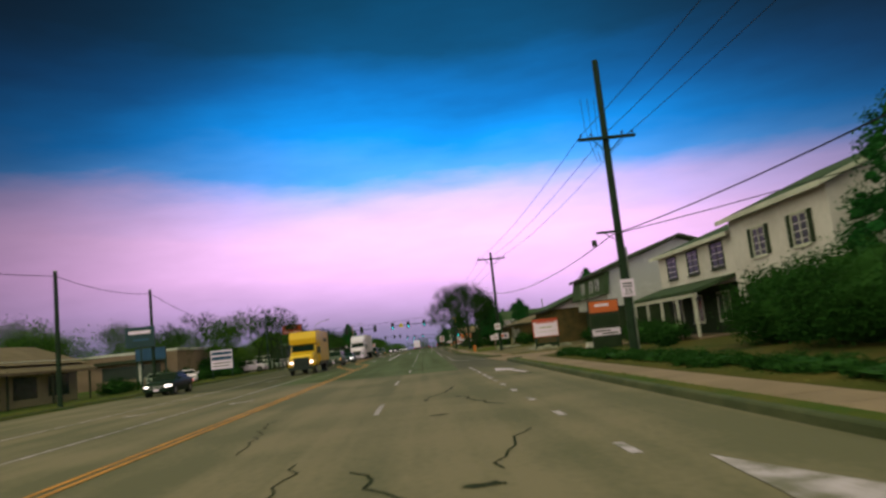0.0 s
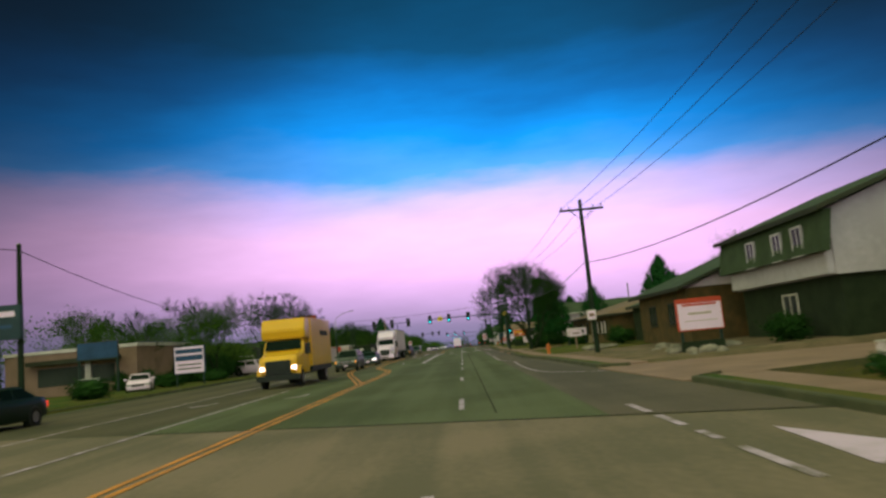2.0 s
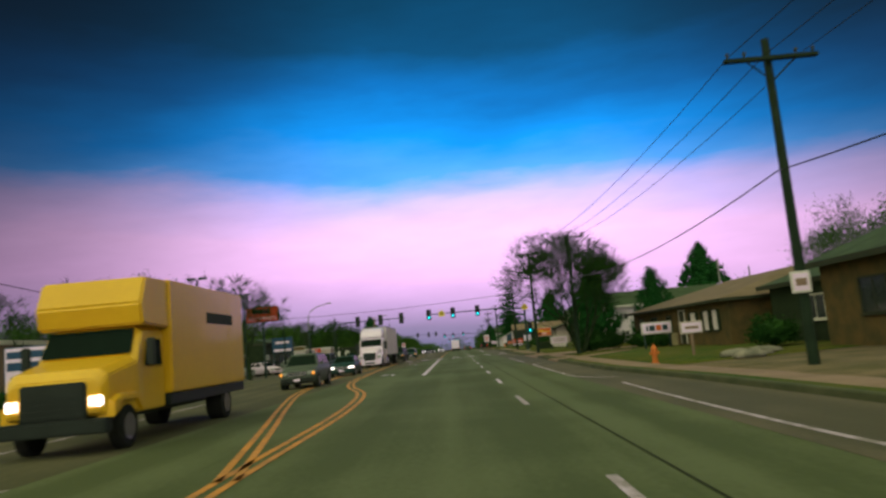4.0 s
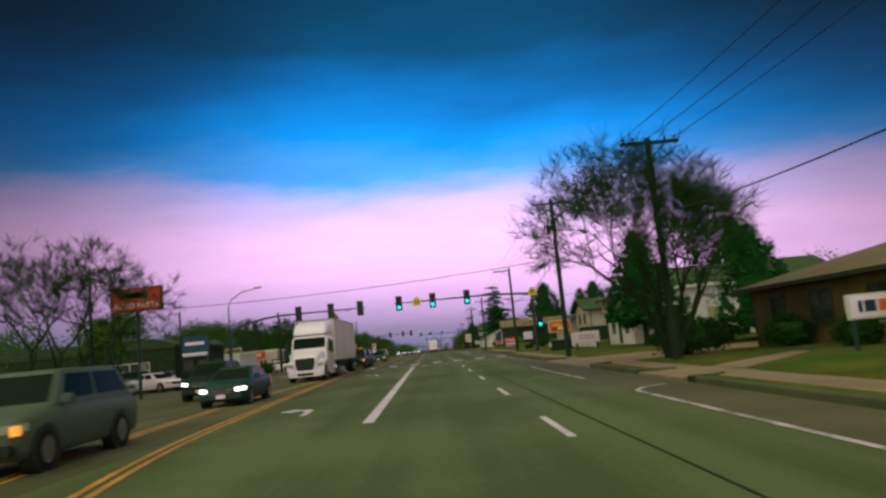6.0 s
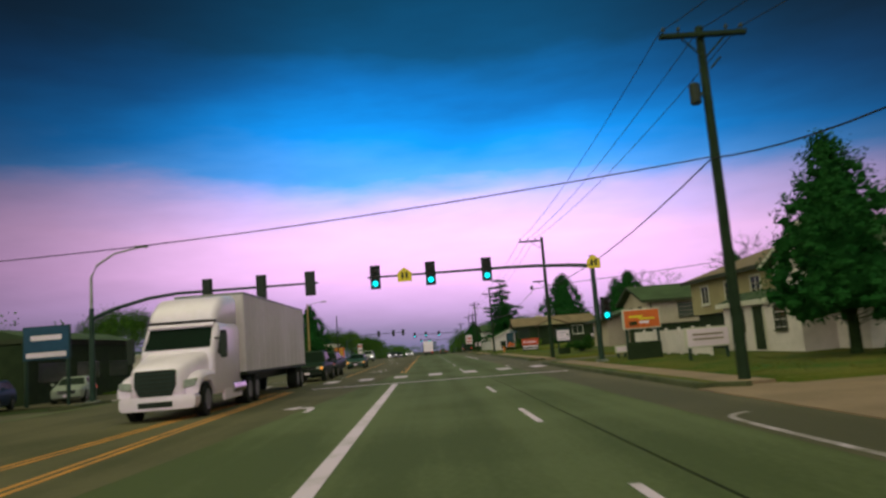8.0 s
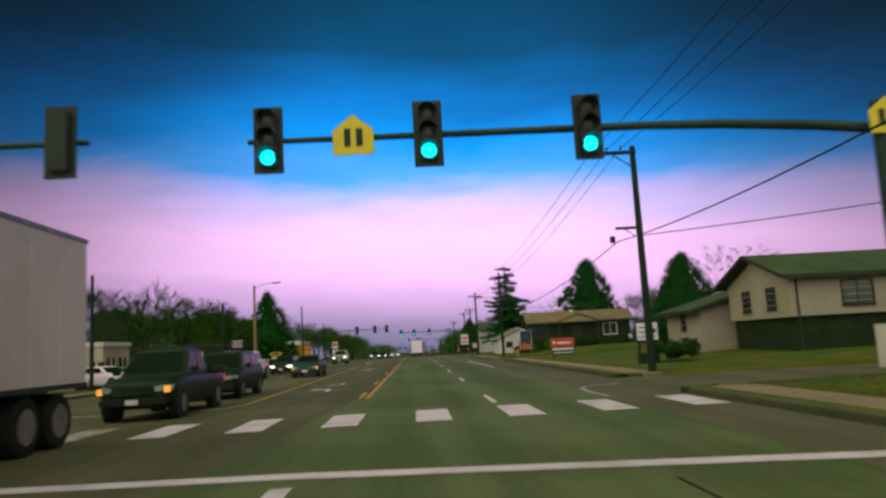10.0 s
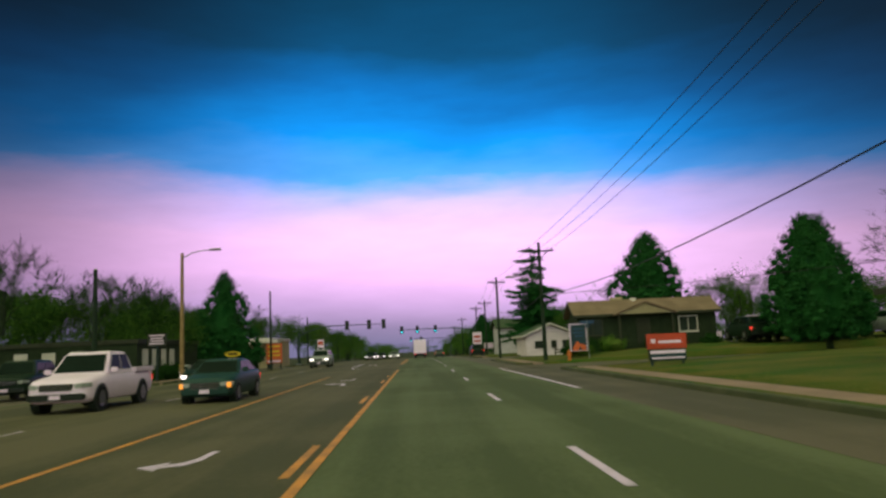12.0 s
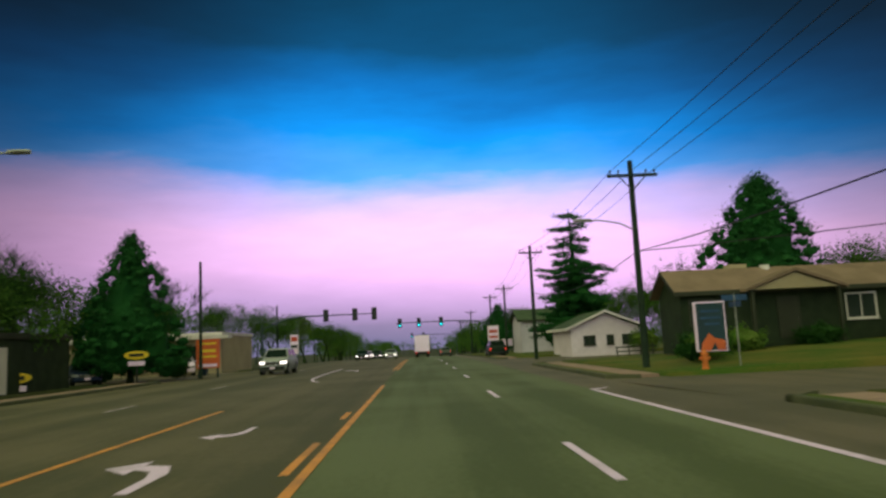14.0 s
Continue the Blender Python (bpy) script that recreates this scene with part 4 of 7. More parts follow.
def house(x, y, w, d, base, eave, ridge, axis, wall, roof, label, over=0.45, gable=None, hip=0.0, lower=None, split=0.0, siding=False, name="house", trim=None):
    """A house with its west face on x and its south face on y; axis is the way the ridge runs."""
    t = thing(name, at(x, y, gz(y) + base), label, "house", "houses along the road")
    e, r = eave - base, ridge - base
    trim = trim or M_DARKTRIM
    th = 0.25
    lo = split if lower else 0.0
    if lower:
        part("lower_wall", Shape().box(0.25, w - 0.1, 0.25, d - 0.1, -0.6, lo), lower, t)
    part("wall", Shape().box(0, w, 0, d, lo if lower else -0.6, e), wall, t)
    if siding:
        siding_lines(t, w, d, lo, e, wall)
    if axis == "y":
        gab, run0, run1 = [(0, e), (w, e), (w / 2, r)], 0, d
        sec = [(-over, e - 0.12), (w / 2, r + 0.05), (w + over, e - 0.12), (w + over, e + 0.06), (w / 2, r + 0.25), (-over, e + 0.06)]
    else:
        gab, run0, run1 = [(0, e), (d, e), (d / 2, r)], 0, w
        sec = [(-over, e - 0.12), (d / 2, r + 0.05), (d + over, e - 0.12), (d + over, e + 0.06), (d / 2, r + 0.25), (-over, e + 0.06)]
    if hip:
        s = Shape()
        X0, X1, Y0, Y1, zz = -over, w + over, -over, d + over, e
        if axis == "y":
            a, b = (w / 2, hip, r), (w / 2, d - hip, r)
            s.add([(X0, Y0, zz), (X1, Y0, zz), (X1, Y1, zz), (X0, Y1, zz), a, b], [(0, 1, 4), (1, 2, 5, 4), (2, 3, 5), (3, 0, 4, 5), (0, 3, 2, 1)])
        else:
            a, b = (hip, d / 2, r), (w - hip, d / 2, r)
            s.add([(X0, Y0, zz), (X1, Y0, zz), (X1, Y1, zz), (X0, Y1, zz), a, b], [(0, 1, 5, 4), (1, 2, 5), (2, 3, 4, 5), (3, 0, 4), (0, 3, 2, 1)])
        part("roof", s, roof, t)
        part("fascia", Shape().box(X0, X1, Y0, Y0 + 0.04, zz - 0.16, zz - 0.004), trim, t)
        part("fascia", Shape().box(X0, X0 + 0.04, Y0 + 0.041, Y1, zz - 0.16, zz - 0.004), trim, t)
    else:
        for g0 in (run0 + 0.01, run1 - 0.2):
            part("gable_wall", Shape().prism(gab, g0, g0 + 0.19, axis), gable or wall, t)
        part("roof", Shape().prism(sec, run0 - over, run1 + over, axis), roof, t)
        if axis == "y":
            part("fascia", Shape().box(-over - 0.03, -over, -over, d + over, e - 0.14, e + 0.08), trim, t)
            for yy in (-over - 0.03,):
                part("rake_board", Shape().prism([(-over, e - 0.1), (w / 2, r + 0.07), (w / 2, r + 0.26), (-over, e + 0.08)], yy, yy + 0.03, "y"), trim, t)
                part("rake_board", Shape().prism([(w + over, e - 0.1), (w / 2, r + 0.07), (w / 2, r + 0.26), (w + over, e + 0.08)], yy, yy + 0.03, "y"), trim, t)
        else:
            part("fascia", Shape().box(-over, w + over, -over - 0.03, -over, e - 0.14, e + 0.08), trim, t)
            part("rake_board", Shape().prism([(-over, e - 0.1), (d / 2, r + 0.07), (d / 2, r + 0.26), (-over, e + 0.08)], -over - 0.03, -over, "x"), trim, t)
            part("rake_board", Shape().prism([(d + over, e - 0.1), (d / 2, r + 0.07), (d / 2, r + 0.26), (d + over, e + 0.08)], -over - 0.03, -over, "x"), trim, t)
    return t


# two-storey apartments behind the first pole
a = house(18.0, 32.8, 10, 8.4, 0.5, 5.75, 7.6, "y", M_SIDING, M_ROOF, "white-sided two-storey apartment house with shuttered windows", siding=True, trim=M_TRIM)
for yy in (2.1, 5.6):
    window(a, 0, yy, 3.3, 1.1, 1.2, "w", shutters=M_DARKBRICK)
window(a, 0, 4.2, 0.8, 1.5, 1.3, "w")
door(a, 0, 7.0, 0.1, 0.95, 2.05, "w", M_DARKBRICK)
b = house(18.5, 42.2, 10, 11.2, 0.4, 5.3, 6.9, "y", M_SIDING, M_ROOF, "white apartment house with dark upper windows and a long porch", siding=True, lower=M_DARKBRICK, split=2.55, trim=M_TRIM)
for yy in (2.0, 5.4, 8.8):
    window(b, 0, yy, 3.4, 1.5, 1.25, "w", frame=M_DARKTRIM)
for yy in (2.6, 6.2, 9.4):
    window(b, 0.25, yy, 0.7, 1.4, 1.4, "w")
part("porch_roof", Shape().prism([(-2.2, 2.35), (0.0, 2.95), (0.0, 2.75), (-2.2, 2.18)], 0.2, 11.0, "y"), M_ROOF, b)
part("porch_beam", Shape().box(-2.15, -2.0, 0.3, 10.9, 2.0, 2.2), M_TRIM, b)
for k in range(5):
    part("porch_post", Shape().box(-2.14, -2.02, 0.5 + 2.5 * k, 0.62 + 2.5 * k, -0.4, 2.05), M_TRIM, b)
part("porch_floor", Shape().box(-2.2, 0.25, 0.2, 11.0, -0.4, 0.02), M_CONC, b)
# grey house with a dark steep roof front
c = house(17.4, 61.6, 11, 10.6, 0.3, 5.5, 7.5, "y", M_GREYSIDING, M_ROOF, "grey-sided house with a dark shingled skirt and brick ground floor", siding=True, lower=M_DARKBRICK, split=2.5, over=0.7)
for yy in (1.6, 3.6, 6.6):
    window(c, -0.62, yy, 3.55, 0.8, 1.1, "w", frame=M_GREYSIDING)
window(c, 0.25, 5.0, 0.6, 1.4, 1.3, "w")
part("upper_front", Shape().box(-0.3, 0.0, 0.1, 10.5, 2.55, 5.1), M_GREYSIDING, c, "grey sided overhanging upper front")
part("shingle_skirt", Shape().prism([(-0.72, 3.45), (-0.42, 5.15), (-0.02, 5.15), (-0.31, 3.45)], -0.4, 11.0, "y"), M_ROOF, c, "dark shingled skirt below the eave")
# low brown buildings behind the white sign
d = house(15.2, 74.2, 12, 11.0, 0.3, 3.4, 5.6, "y", M_BRICK, M_ROOF, "low brown brick house with a pale gable", gable=M_SIDING, over=0.6)
window(d, 0, 3.0, 1.1, 1.6, 1.2, "w", frame=M_DARKTRIM)
window(d, 0, 7.5, 1.1, 1.6, 1.2, "w", frame=M_DARKTRIM)
window(d, 5.0, 0, 1.1, 1.8, 1.2, "s")
e = house(16.5, 86.5, 11, 6.5, 0.3, 3.0, 4.6, "y", M_DARKBRICK, M_ROOF, "long low dark house with a shallow grey roof")
window(e, 0, 2.0, 1.0, 1.6, 1.0, "w")
# brick house with a hipped roof
f = house(14.7, 94.0, 12, 20.0, 0.35, 2.7, 4.4, "y", M_BRICK, M_BROWNROOF, "long brown brick house with a hipped shingle roof", hip=5.0, over=0.6)
for yy, w in ((2.1, 0.8), (3.5, 0.8), (5.7, 1.0)):
    window(f, 0, yy, 0.75, w, 1.05, "w", frame=M_DARKTRIM, shutters=M_DARKBRICK, mullion=False, pane=M_SIDING)
for yy, w in ((10.6, 1.0), (14.2, 1.5), (17.6, 1.1)):
    window(f, 0, yy, 0.75, w, 1.05, "w", frame=M_DARKTRIM)
door(f, 0, 7.8, 0.0, 0.95, 2.0, "w", M_DARKTRIM)
part("brick_pier", Shape().box(-0.12, 0.0, 9.0, 12.0, -0.5, 0.7), M_TAN, f)
part("vent_pipe", Shape().tube([(5.5, 15.5, 3.3), (5.5, 15.5, 5.7)], 0.07, 8), M_GREY, f)
part("vent_pipe", Shape().tube([(6.5, 12.5, 3.6), (6.5, 12.5, 4.8)], 0.06, 8), M_GREY, f)
# pale split-level house beyond the driveway
g = house(16.3, 132.4, 13, 6.8, 0.35, 4.0, 5.4, "x", M_SIDING, M_ROOF, "pale pink-white split-level house with small windows", siding=True, trim=M_TRIM)
for xx, z, w, h in ((1.9, 2.3, 0.8, 0.62), (1.9, 0.25, 0.75, 0.8), (6.4, 2.2, 1.2, 0.8), (6.0, 0.25, 0.8, 0.8), (10.0, 2.2, 1.2, 0.8)):
    window(g, xx, 0, z, w, h, "s")
door(g, 3.9, 0, 0.0, 1.0, 2.0, "s", M_TAN)
window(g, 0, 3.0, 1.6, 1.2, 0.9, "w")
# grey-green house and its white fence
h_ = house(16.5, 139.5, 10, 10.8, 0.3, 4.2, 5.7, "y", M_TAN, M_BROWNROOF, "tan two-storey house with a pale brown gabled roof", siding=True, lower=M_DARKBRICK, split=1.9)
for yy in (2.0, 5.2, 8.6):
    window(h_, 0, yy, 2.5, 1.0, 1.0, "w")
for xx in (2.5, 6.5):
    window(h_, xx, 0, 2.5, 1.0, 1.0, "s")
gw = house(14.9, 134.6, 1.9, 7.4, 0.3, 2.45, 2.75, "y", M_SIDING, M_ROOF, "low white garage wing with dark doorways", siding=True, over=0.25, trim=M_TRIM)
for yy in (1.6, 5.6):
    window(gw, 0, yy, 0.9, 0.9, 0.9, "w", frame=M_DARKTRIM)
door(gw, 0, 3.6, 0.0, 1.0, 1.95, "w", M_DARKBRICK)
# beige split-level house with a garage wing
# lowest 1.6 m set back and coloured near-black, beige boards above
i1 = house(18.5, 166.0, 14, 7.0, 0.4, 3.95, 5.2, "x", M_CREAM, M_ROOF, "beige two-storey house with a near-black lower floor and gabled roof", siding=True, lower=M_DARKBRICK, split=1.6, over=0.6)
for yy in (1.9, 4.7):
    window(i1, 0, yy, 2.1, 0.8, 1.0, "w", frame=M_DARKTRIM)
window(i1, 3.4, 0, 2.1, 1.5, 1.1, "s", frame=M_DARKTRIM)
window(i1, 8.6, 0, 2.1, 1.5, 1.1, "s", frame=M_DARKTRIM)
part("downpipe", Shape().tube([(0.3, -0.1, 0), (0.3, -0.1, 3.5)], 0.05, 6), M_DARKTRIM, i1)
i2 = house(16.9, 173.6, 9, 5.6, 0.4, 2.75, 4.0, "y", M_CREAM, M_ROOF, "low beige garage wing with a grey roof", siding=True, over=0.7)
window(i2, 0, 2.6, 1.3, 0.7, 0.9, "w", frame=M_DARKTRIM)
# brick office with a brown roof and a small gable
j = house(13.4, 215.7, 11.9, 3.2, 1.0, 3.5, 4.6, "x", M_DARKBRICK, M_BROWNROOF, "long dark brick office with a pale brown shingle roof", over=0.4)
part("porch_gable", Shape().prism([(3.4, 2.5), (7.9, 2.5), (5.65, 3.3)], -1.0, 0.4, "y"), M_TAN, j)
part("porch_roof", Shape().prism([(3.0, 2.42), (5.65, 3.38), (8.3, 2.42), (8.3, 2.56), (5.65, 3.54), (3.0, 2.56)], -1.15, 0.5, "y"), M_BROWNROOF, j)
for xx in (3.4, 7.9):
    part("porch_post", Shape().box(xx - 0.08, xx + 0.08, -0.95, -0.79, -0.3, 2.5), M_DARKTRIM, j)
window(j, 9.5, 0, 0.9, 1.5, 1.2, "s")
window(j, 1.3, 0, 0.9, 1.6, 1.2, "s", frame=M_DARKTRIM)
door(j, 5.65, 0, 0.0, 1.0, 2.05, "s", M_DARKTRIM, M_DARKTRIM)
part("roof_vent", Shape().tube([(5.4, 1.6, 3.4), (5.4, 1.6, 3.95)], [0.3, 0.25], 10), M_TRIM, j)
part("chimney", Shape().box(3.6, 4.6, 2.0, 2.7, 2.6, 4.1), M_TAN, j)
# white gabled house and far houses
k = house(12.3, 238.0, 5.6, 8, 0.0, 2.25, 3.45, "y", M_SIDING, M_ROOF, "small white gabled house with three little windows", over=0.5, trim=M_TRIM)
for xx in (1.5, 3.2, 4.7):
    window(k, xx, 0, 0.95, 0.85 if xx != 3.2 else 0.45, 0.65, "s", frame=M_DARKTRIM)
l_ = house(13.0, 272.0, 9, 8, 0.2, 4.2, 5.6, "x", M_GREYSIDING, M_ROOF, "pale grey house far down the road")
window(l_, 2.4, 0, 2.4, 1.0, 0.9, "s")
window(l_, 6.0, 0, 2.4, 1.0, 0.9, "s")


def shop(x, y, w, d, h, wall, label, roof=None, name="shop"):
    """A flat-roofed shop; x, y is its near corner on the road side; it reaches to -x and +y."""
    t = thing(name, at(x, y, gz(y) + 0.05), label, "shop", "shops on the far side")
    part("wall", Shape().box(-w, 0, 0, d, -0.4, h), wall, t)
    part("parapet", Shape().box(-w - 0.12, 0.12, -0.12, d + 0.12, h, h + 0.3), M_TRIM if wall is not M_DARKBRICK else M_DARKTRIM, t, bevel=0.03)
    if roof:
        part("canopy", Shape().prism([(-0.1, h + 0.1), (1.6, h - 0.5), (1.6, h - 0.7), (-0.1, h - 0.15)], 0.0, d, "y"), roof, t)
    return t


s1 = shop(-24.5, 42, 16, 24, 2.9, M_TAN, "long low shop with a brown canopy roof", M_BROWNROOF)
part("roof", Shape().prism([(-16.6, 2.9), (0.7, 2.9), (-3.5, 4.5), (-12.5, 4.5)], -0.5, 24.5, "y"), M_BROWNROOF, s1)
for k_ in range(5):
    part("post", Shape().box(1.35, 1.47, 0.6 + 5.6 * k_, 0.72 + 5.6 * k_, -0.3, 2.5), M_DARKTRIM, s1)
    pn = part("window", Shape().box(-0.02, 0.04, 1.2 + 4.6 * k_, 4.2 + 4.6 * k_, 0.6, 2.1), M_GLASS, s1)
s2 = shop(-27.0, 97.0, 12, 14, 3.9, M_CONC, "pale pinkish flat-roofed shop with a dark window band")
part("window", Shape().box(-9.0, -2.0, -0.04, 0.02, 1.0, 2.6), M_GLASS, s2)
part("awning", Shape().prism([(-9.6, 2.9), (-1.4, 2.9), (-1.4, 3.3), (-9.6, 3.3)], -0.9, -0.02, "y"), M_DARKTRIM, s2)
part("pilaster", Shape().box(-4.6, -4.1, -0.25, 0.0, -0.3, 3.9), M_TRIM, s2)
s3 = shop(-24.0, 150.0, 40, 16, 3.6, M_DARKBRICK, "long dark warehouse with a flat roof behind the parked cars")
part("roof", Shape().prism([(-40.4, 3.9), (0.4, 3.9), (-2.0, 4.6), (-38, 4.6)], 0.0, 16, "y"), M_ROOF, s3)
for k_ in range(6):
    bay = part("window", Shape().box(-6.0 - 5.4 * k_, -2.4 - 5.4 * k_, -0.05, 0.02, 1.0, 2.5), M_GLASS, s3)
    for q_ in range(5):
        part("mullion", Shape().box(-6.04 - 5.4 * k_ + 0.9 * q_, -5.96 - 5.4 * k_ + 0.9 * q_, -0.09, -0.05, 1.0, 2.5), M_TRIM, bay)
    for z_ in (1.0, 1.7, 2.42):
        part("mullion", Shape().box(-6.0 - 5.4 * k_, -2.4 - 5.4 * k_, -0.088, -0.05, z_, z_ + 0.08), M_TRIM, bay)
for k_ in range(3):
    part("window", Shape().box(-0.02, 0.05, 1.5 + 5 * k_, 5.0 + 5 * k_, 1.2, 2.4), M_GLASS, s3)
sb = shop(-23.0, 169.0, 9, 8, 2.5, M_SIDING, "low white shop with a blue awning")
part("awning", Shape().prism([(-1.1, 1.7), (0.0, 2.5), (0.0, 2.3), (-1.1, 1.55)], -9.0, -5.0, "x"), M_SIGNBLUE, sb, "faded blue awning")
part("window", Shape().box(-8.6, -5.4, -0.05, 0.02, 0.6, 1.5), M_GLASS, sb)
part("window", Shape().box(-4.2, -1.2, -0.05, 0.02, 0.6, 1.7), M_GLASS, sb)
s4 = shop(-21.2, 181.6, 14, 4.6, 2.75, M_CREAM, "small cream pawn shop with white posts and a red sign")
part("sign_board", Shape().box(-5.6, -1.6, -0.16, -0.02, 1.95, 2.95), M_SIGNRED, s4, "dull red sign board", bevel=0.02)
words(s4, "PAWN", 0.95, pose(-3.6, -0.17, 2.44), M_SIGNWHITE)
for k_ in range(4):
    wn = part("window", Shape().box(-5.6 + 1.6 * k_, -4.7 + 1.6 * k_, -0.05, 0.02, 0.7, 1.7), M_GLASS, s4)
    part("mullion", Shape().box(-5.2 + 1.6 * k_, -5.1 + 1.6 * k_, -0.08, -0.05, 0.7, 1.7), M_TRIM, wn)
for k_ in range(2):
    bay = part("window", Shape().box(-0.02, 0.05, 0.6 + 2.0 * k_, 1.9 + 2.0 * k_, 0.5, 2.0), M_GLASS, s4)
    part("mullion", Shape().box(0.05, 0.08, 1.21 + 2.0 * k_, 1.29 + 2.0 * k_, 0.5, 2.0), M_TRIM, bay)
    part("mullion", Shape().box(0.05, 0.078, 0.6 + 2.0 * k_, 1.9 + 2.0 * k_, 1.22, 1.3), M_TRIM, bay)
s5 = shop(-19.8, 206.5, 12, 14, 2.7, M_DARKBRICK, "dark shop under the trees with pale door panels")
for k_ in range(4):
    part("door_panel", Shape().box(-0.03, 0.06, 1.0 + 1.9 * k_, 2.0 + 1.9 * k_, 0.1, 2.3), M_TRIM, s5)
    part("door_panel", Shape().box(-8.4 + 1.9 * k_, -7.5 + 1.9 * k_, -0.06, 0.03, 0.1, 2.3), M_TRIM, s5)
s6 = shop(-18.2, 246.0, 14, 12, 3.3, M_TAN, "tan shop with a flat canopy by the second crossing")
part("window", Shape().box(-8.0, -1.0, -0.05, 0.02, 0.8, 2.4), M_GLASS, s6)
part("canopy_slab", Shape().box(-14, 1.0, -1.6, 0.0, 3.0, 3.25), M_TRIM, s6)
bx = thing("billboard", at(-31.0, 207.0, 0.1), "large dark billboard seen from behind", "billboard")
part("panel", Shape().box(-1.75, 1.75, -0.15, 0.15, 3.6, 6.8), M_DARKBRICK, bx, bevel=0.02)
for sx in (-1.2, 1.2):
    part("post", Shape().tube([(sx, 0.25, -0.2), (sx, 0.25, 6.4)], 0.12, 8), M_STEEL, bx)

# ---- vehicles ----
def wheel(parent, x, y, r, w, side):
    t = part("wheel", Shape().tube([(-w / 2, 0, 0), (-w / 2 + 0.03, 0, 0), (w / 2 - 0.03, 0, 0), (w / 2, 0, 0)], [r * 0.9, r, r, r * 0.9], 20), M_RUBBER, parent)
    t.location = (x, y, r)
    part("rim", Shape().tube([(side * (w / 2 - 0.01), 0, 0), (side * (w / 2 + 0.012), 0, 0), (side * (w / 2 - 0.03), 0, 0)], [r * 0.66, r * 0.6, r * 0.15], 14), M_RIM, t)
    return t


def paint(name, c, c2=None, rough=0.45):
    return mat(name, c, c2 or tuple(v * 0.9 for v in c), rough=rough, size=2.0, bump=0.0, coat=0.0, spec=0.1)


P_DARK = paint("dark_green_black_paint", (0.010, 0.022, 0.013))
P_GREY = paint("grey_paint", (0.085, 0.10, 0.085))
P_SILVER = paint("silver_paint", (0.28, 0.29, 0.28))
P_WHITE = paint("white_car_paint", (0.80, 0.62, 0.82))
P_BLUE = paint("dark_blue_paint", (0.015, 0.03, 0.07))
P_GREEN = paint("dark_teal_paint", (0.02, 0.05, 0.045))


def car(kind, m, colour, label, group="", head="lit", plate=True):
    """A car at the origin that faces -y (nose at y = 0)."""
    spec = {  # length, half width, bonnet height, belt, roof, nose-to-screen, screen foot-to-roof, roof end, tail foot, wheel radius, ground
        "sedan": (4.7, 0.91, 0.92, 0.98, 1.45, 1.25, 2.05, 3.45, 4.15, 0.33, 0.20),
        "suv": (4.8, 0.96, 1.10, 1.15, 1.78, 1.15, 1.75, 4.35, 4.72, 0.38, 0.26),
        "hatch": (4.3, 0.90, 0.98, 1.03, 1.55, 1.05, 1.75, 3.75, 4.2, 0.33, 0.2),
        "pickup": (5.6, 1.0, 1.14, 1.2, 1.9, 1.45, 2.1, 3.5, 3.75, 0.41, 0.32),
    }[kind]
    L, W, bh, belt, rf, scr, rf0, rf1, tail, wr, gc = spec
    t = thing("car" if kind != "pickup" else "pickup_truck", m, label, "car" if kind != "pickup" else "truck", group)

    def ring(y, half, z0, z1):
        h = z1 - z0
        side = [(0.80, 0.0), (0.94, 0.06), (0.985, 0.22), (1.0, 0.45), (0.995, 0.66), (0.965, 0.84), (0.90, 0.955), (0.62, 1.0)]
        return [(half * u, y, z0 + h * v) for u, v in side] + [(0, y, z1 + 0.012)] + [(-half * u, y, z0 + h * v) for u, v in side[::-1]]

    deck = 1.05 if kind == "sedan" else belt
    mid = (scr + tail) / 2
    body = [ring(y, W * u, gc + a, b) for y, u, a, b in (
        (-0.02, 0.62, 0.16, bh - 0.36), (0.02, 0.76, 0.10, bh - 0.24), (0.10, 0.86, 0.04, bh - 0.15), (0.28, 0.94, 0.0, bh - 0.085), (0.62, 0.985, 0.0, bh - 0.035), (scr, 1.0, 0.0, belt),
        (mid, 1.0, 0.0, belt + 0.02), (tail, 0.995, 0.0, deck), (L - 0.42, 0.98, 0.03, deck - 0.01), (L - 0.14, 0.94, 0.08, deck - 0.05), (L - 0.03, 0.87, 0.14, deck - 0.14), (L, 0.80, 0.2, deck - 0.26))]
    part("body", Shape().loft(body), colour, t, smooth=50)
    cab = Shape()
    low = [(-W + 0.08, scr), (W - 0.08, scr), (W - 0.08, tail), (-W + 0.08, tail)]
    hi = [(-W + 0.26, rf0), (W - 0.26, rf0), (W - 0.26, rf1), (-W + 0.26, rf1)]
    cab.add([(x, y, belt - 0.03) for x, y in low] + [(x, y, rf - 0.06) for x, y in hi] + [(x * 0.88, y + (0.12 if i < 2 else -0.12), rf) for i, (x, y) in enumerate(hi)],
            [(0, 1, 5, 4), (1, 2, 6, 5), (2, 3, 7, 6), (3, 0, 4, 7), (4, 5, 9, 8), (5, 6, 10, 9), (6, 7, 11, 10), (7, 4, 8, 11), (8, 9, 10, 11)])
    part("cabin", cab, colour, t, bevel=0.05, smooth=40)
    lerp = lambda a, b, k: tuple(p + (q - p) * k for p, q in zip(a, b))

    def pane(name, corners, u0, u1, v0, v1, out):
        a, b, c, d = corners  # foot left, foot right, top right, top left
        pt = lambda u, v: Vector(lerp(lerp(a, b, u), lerp(d, c, u), v)) + Vector(out) * 0.012
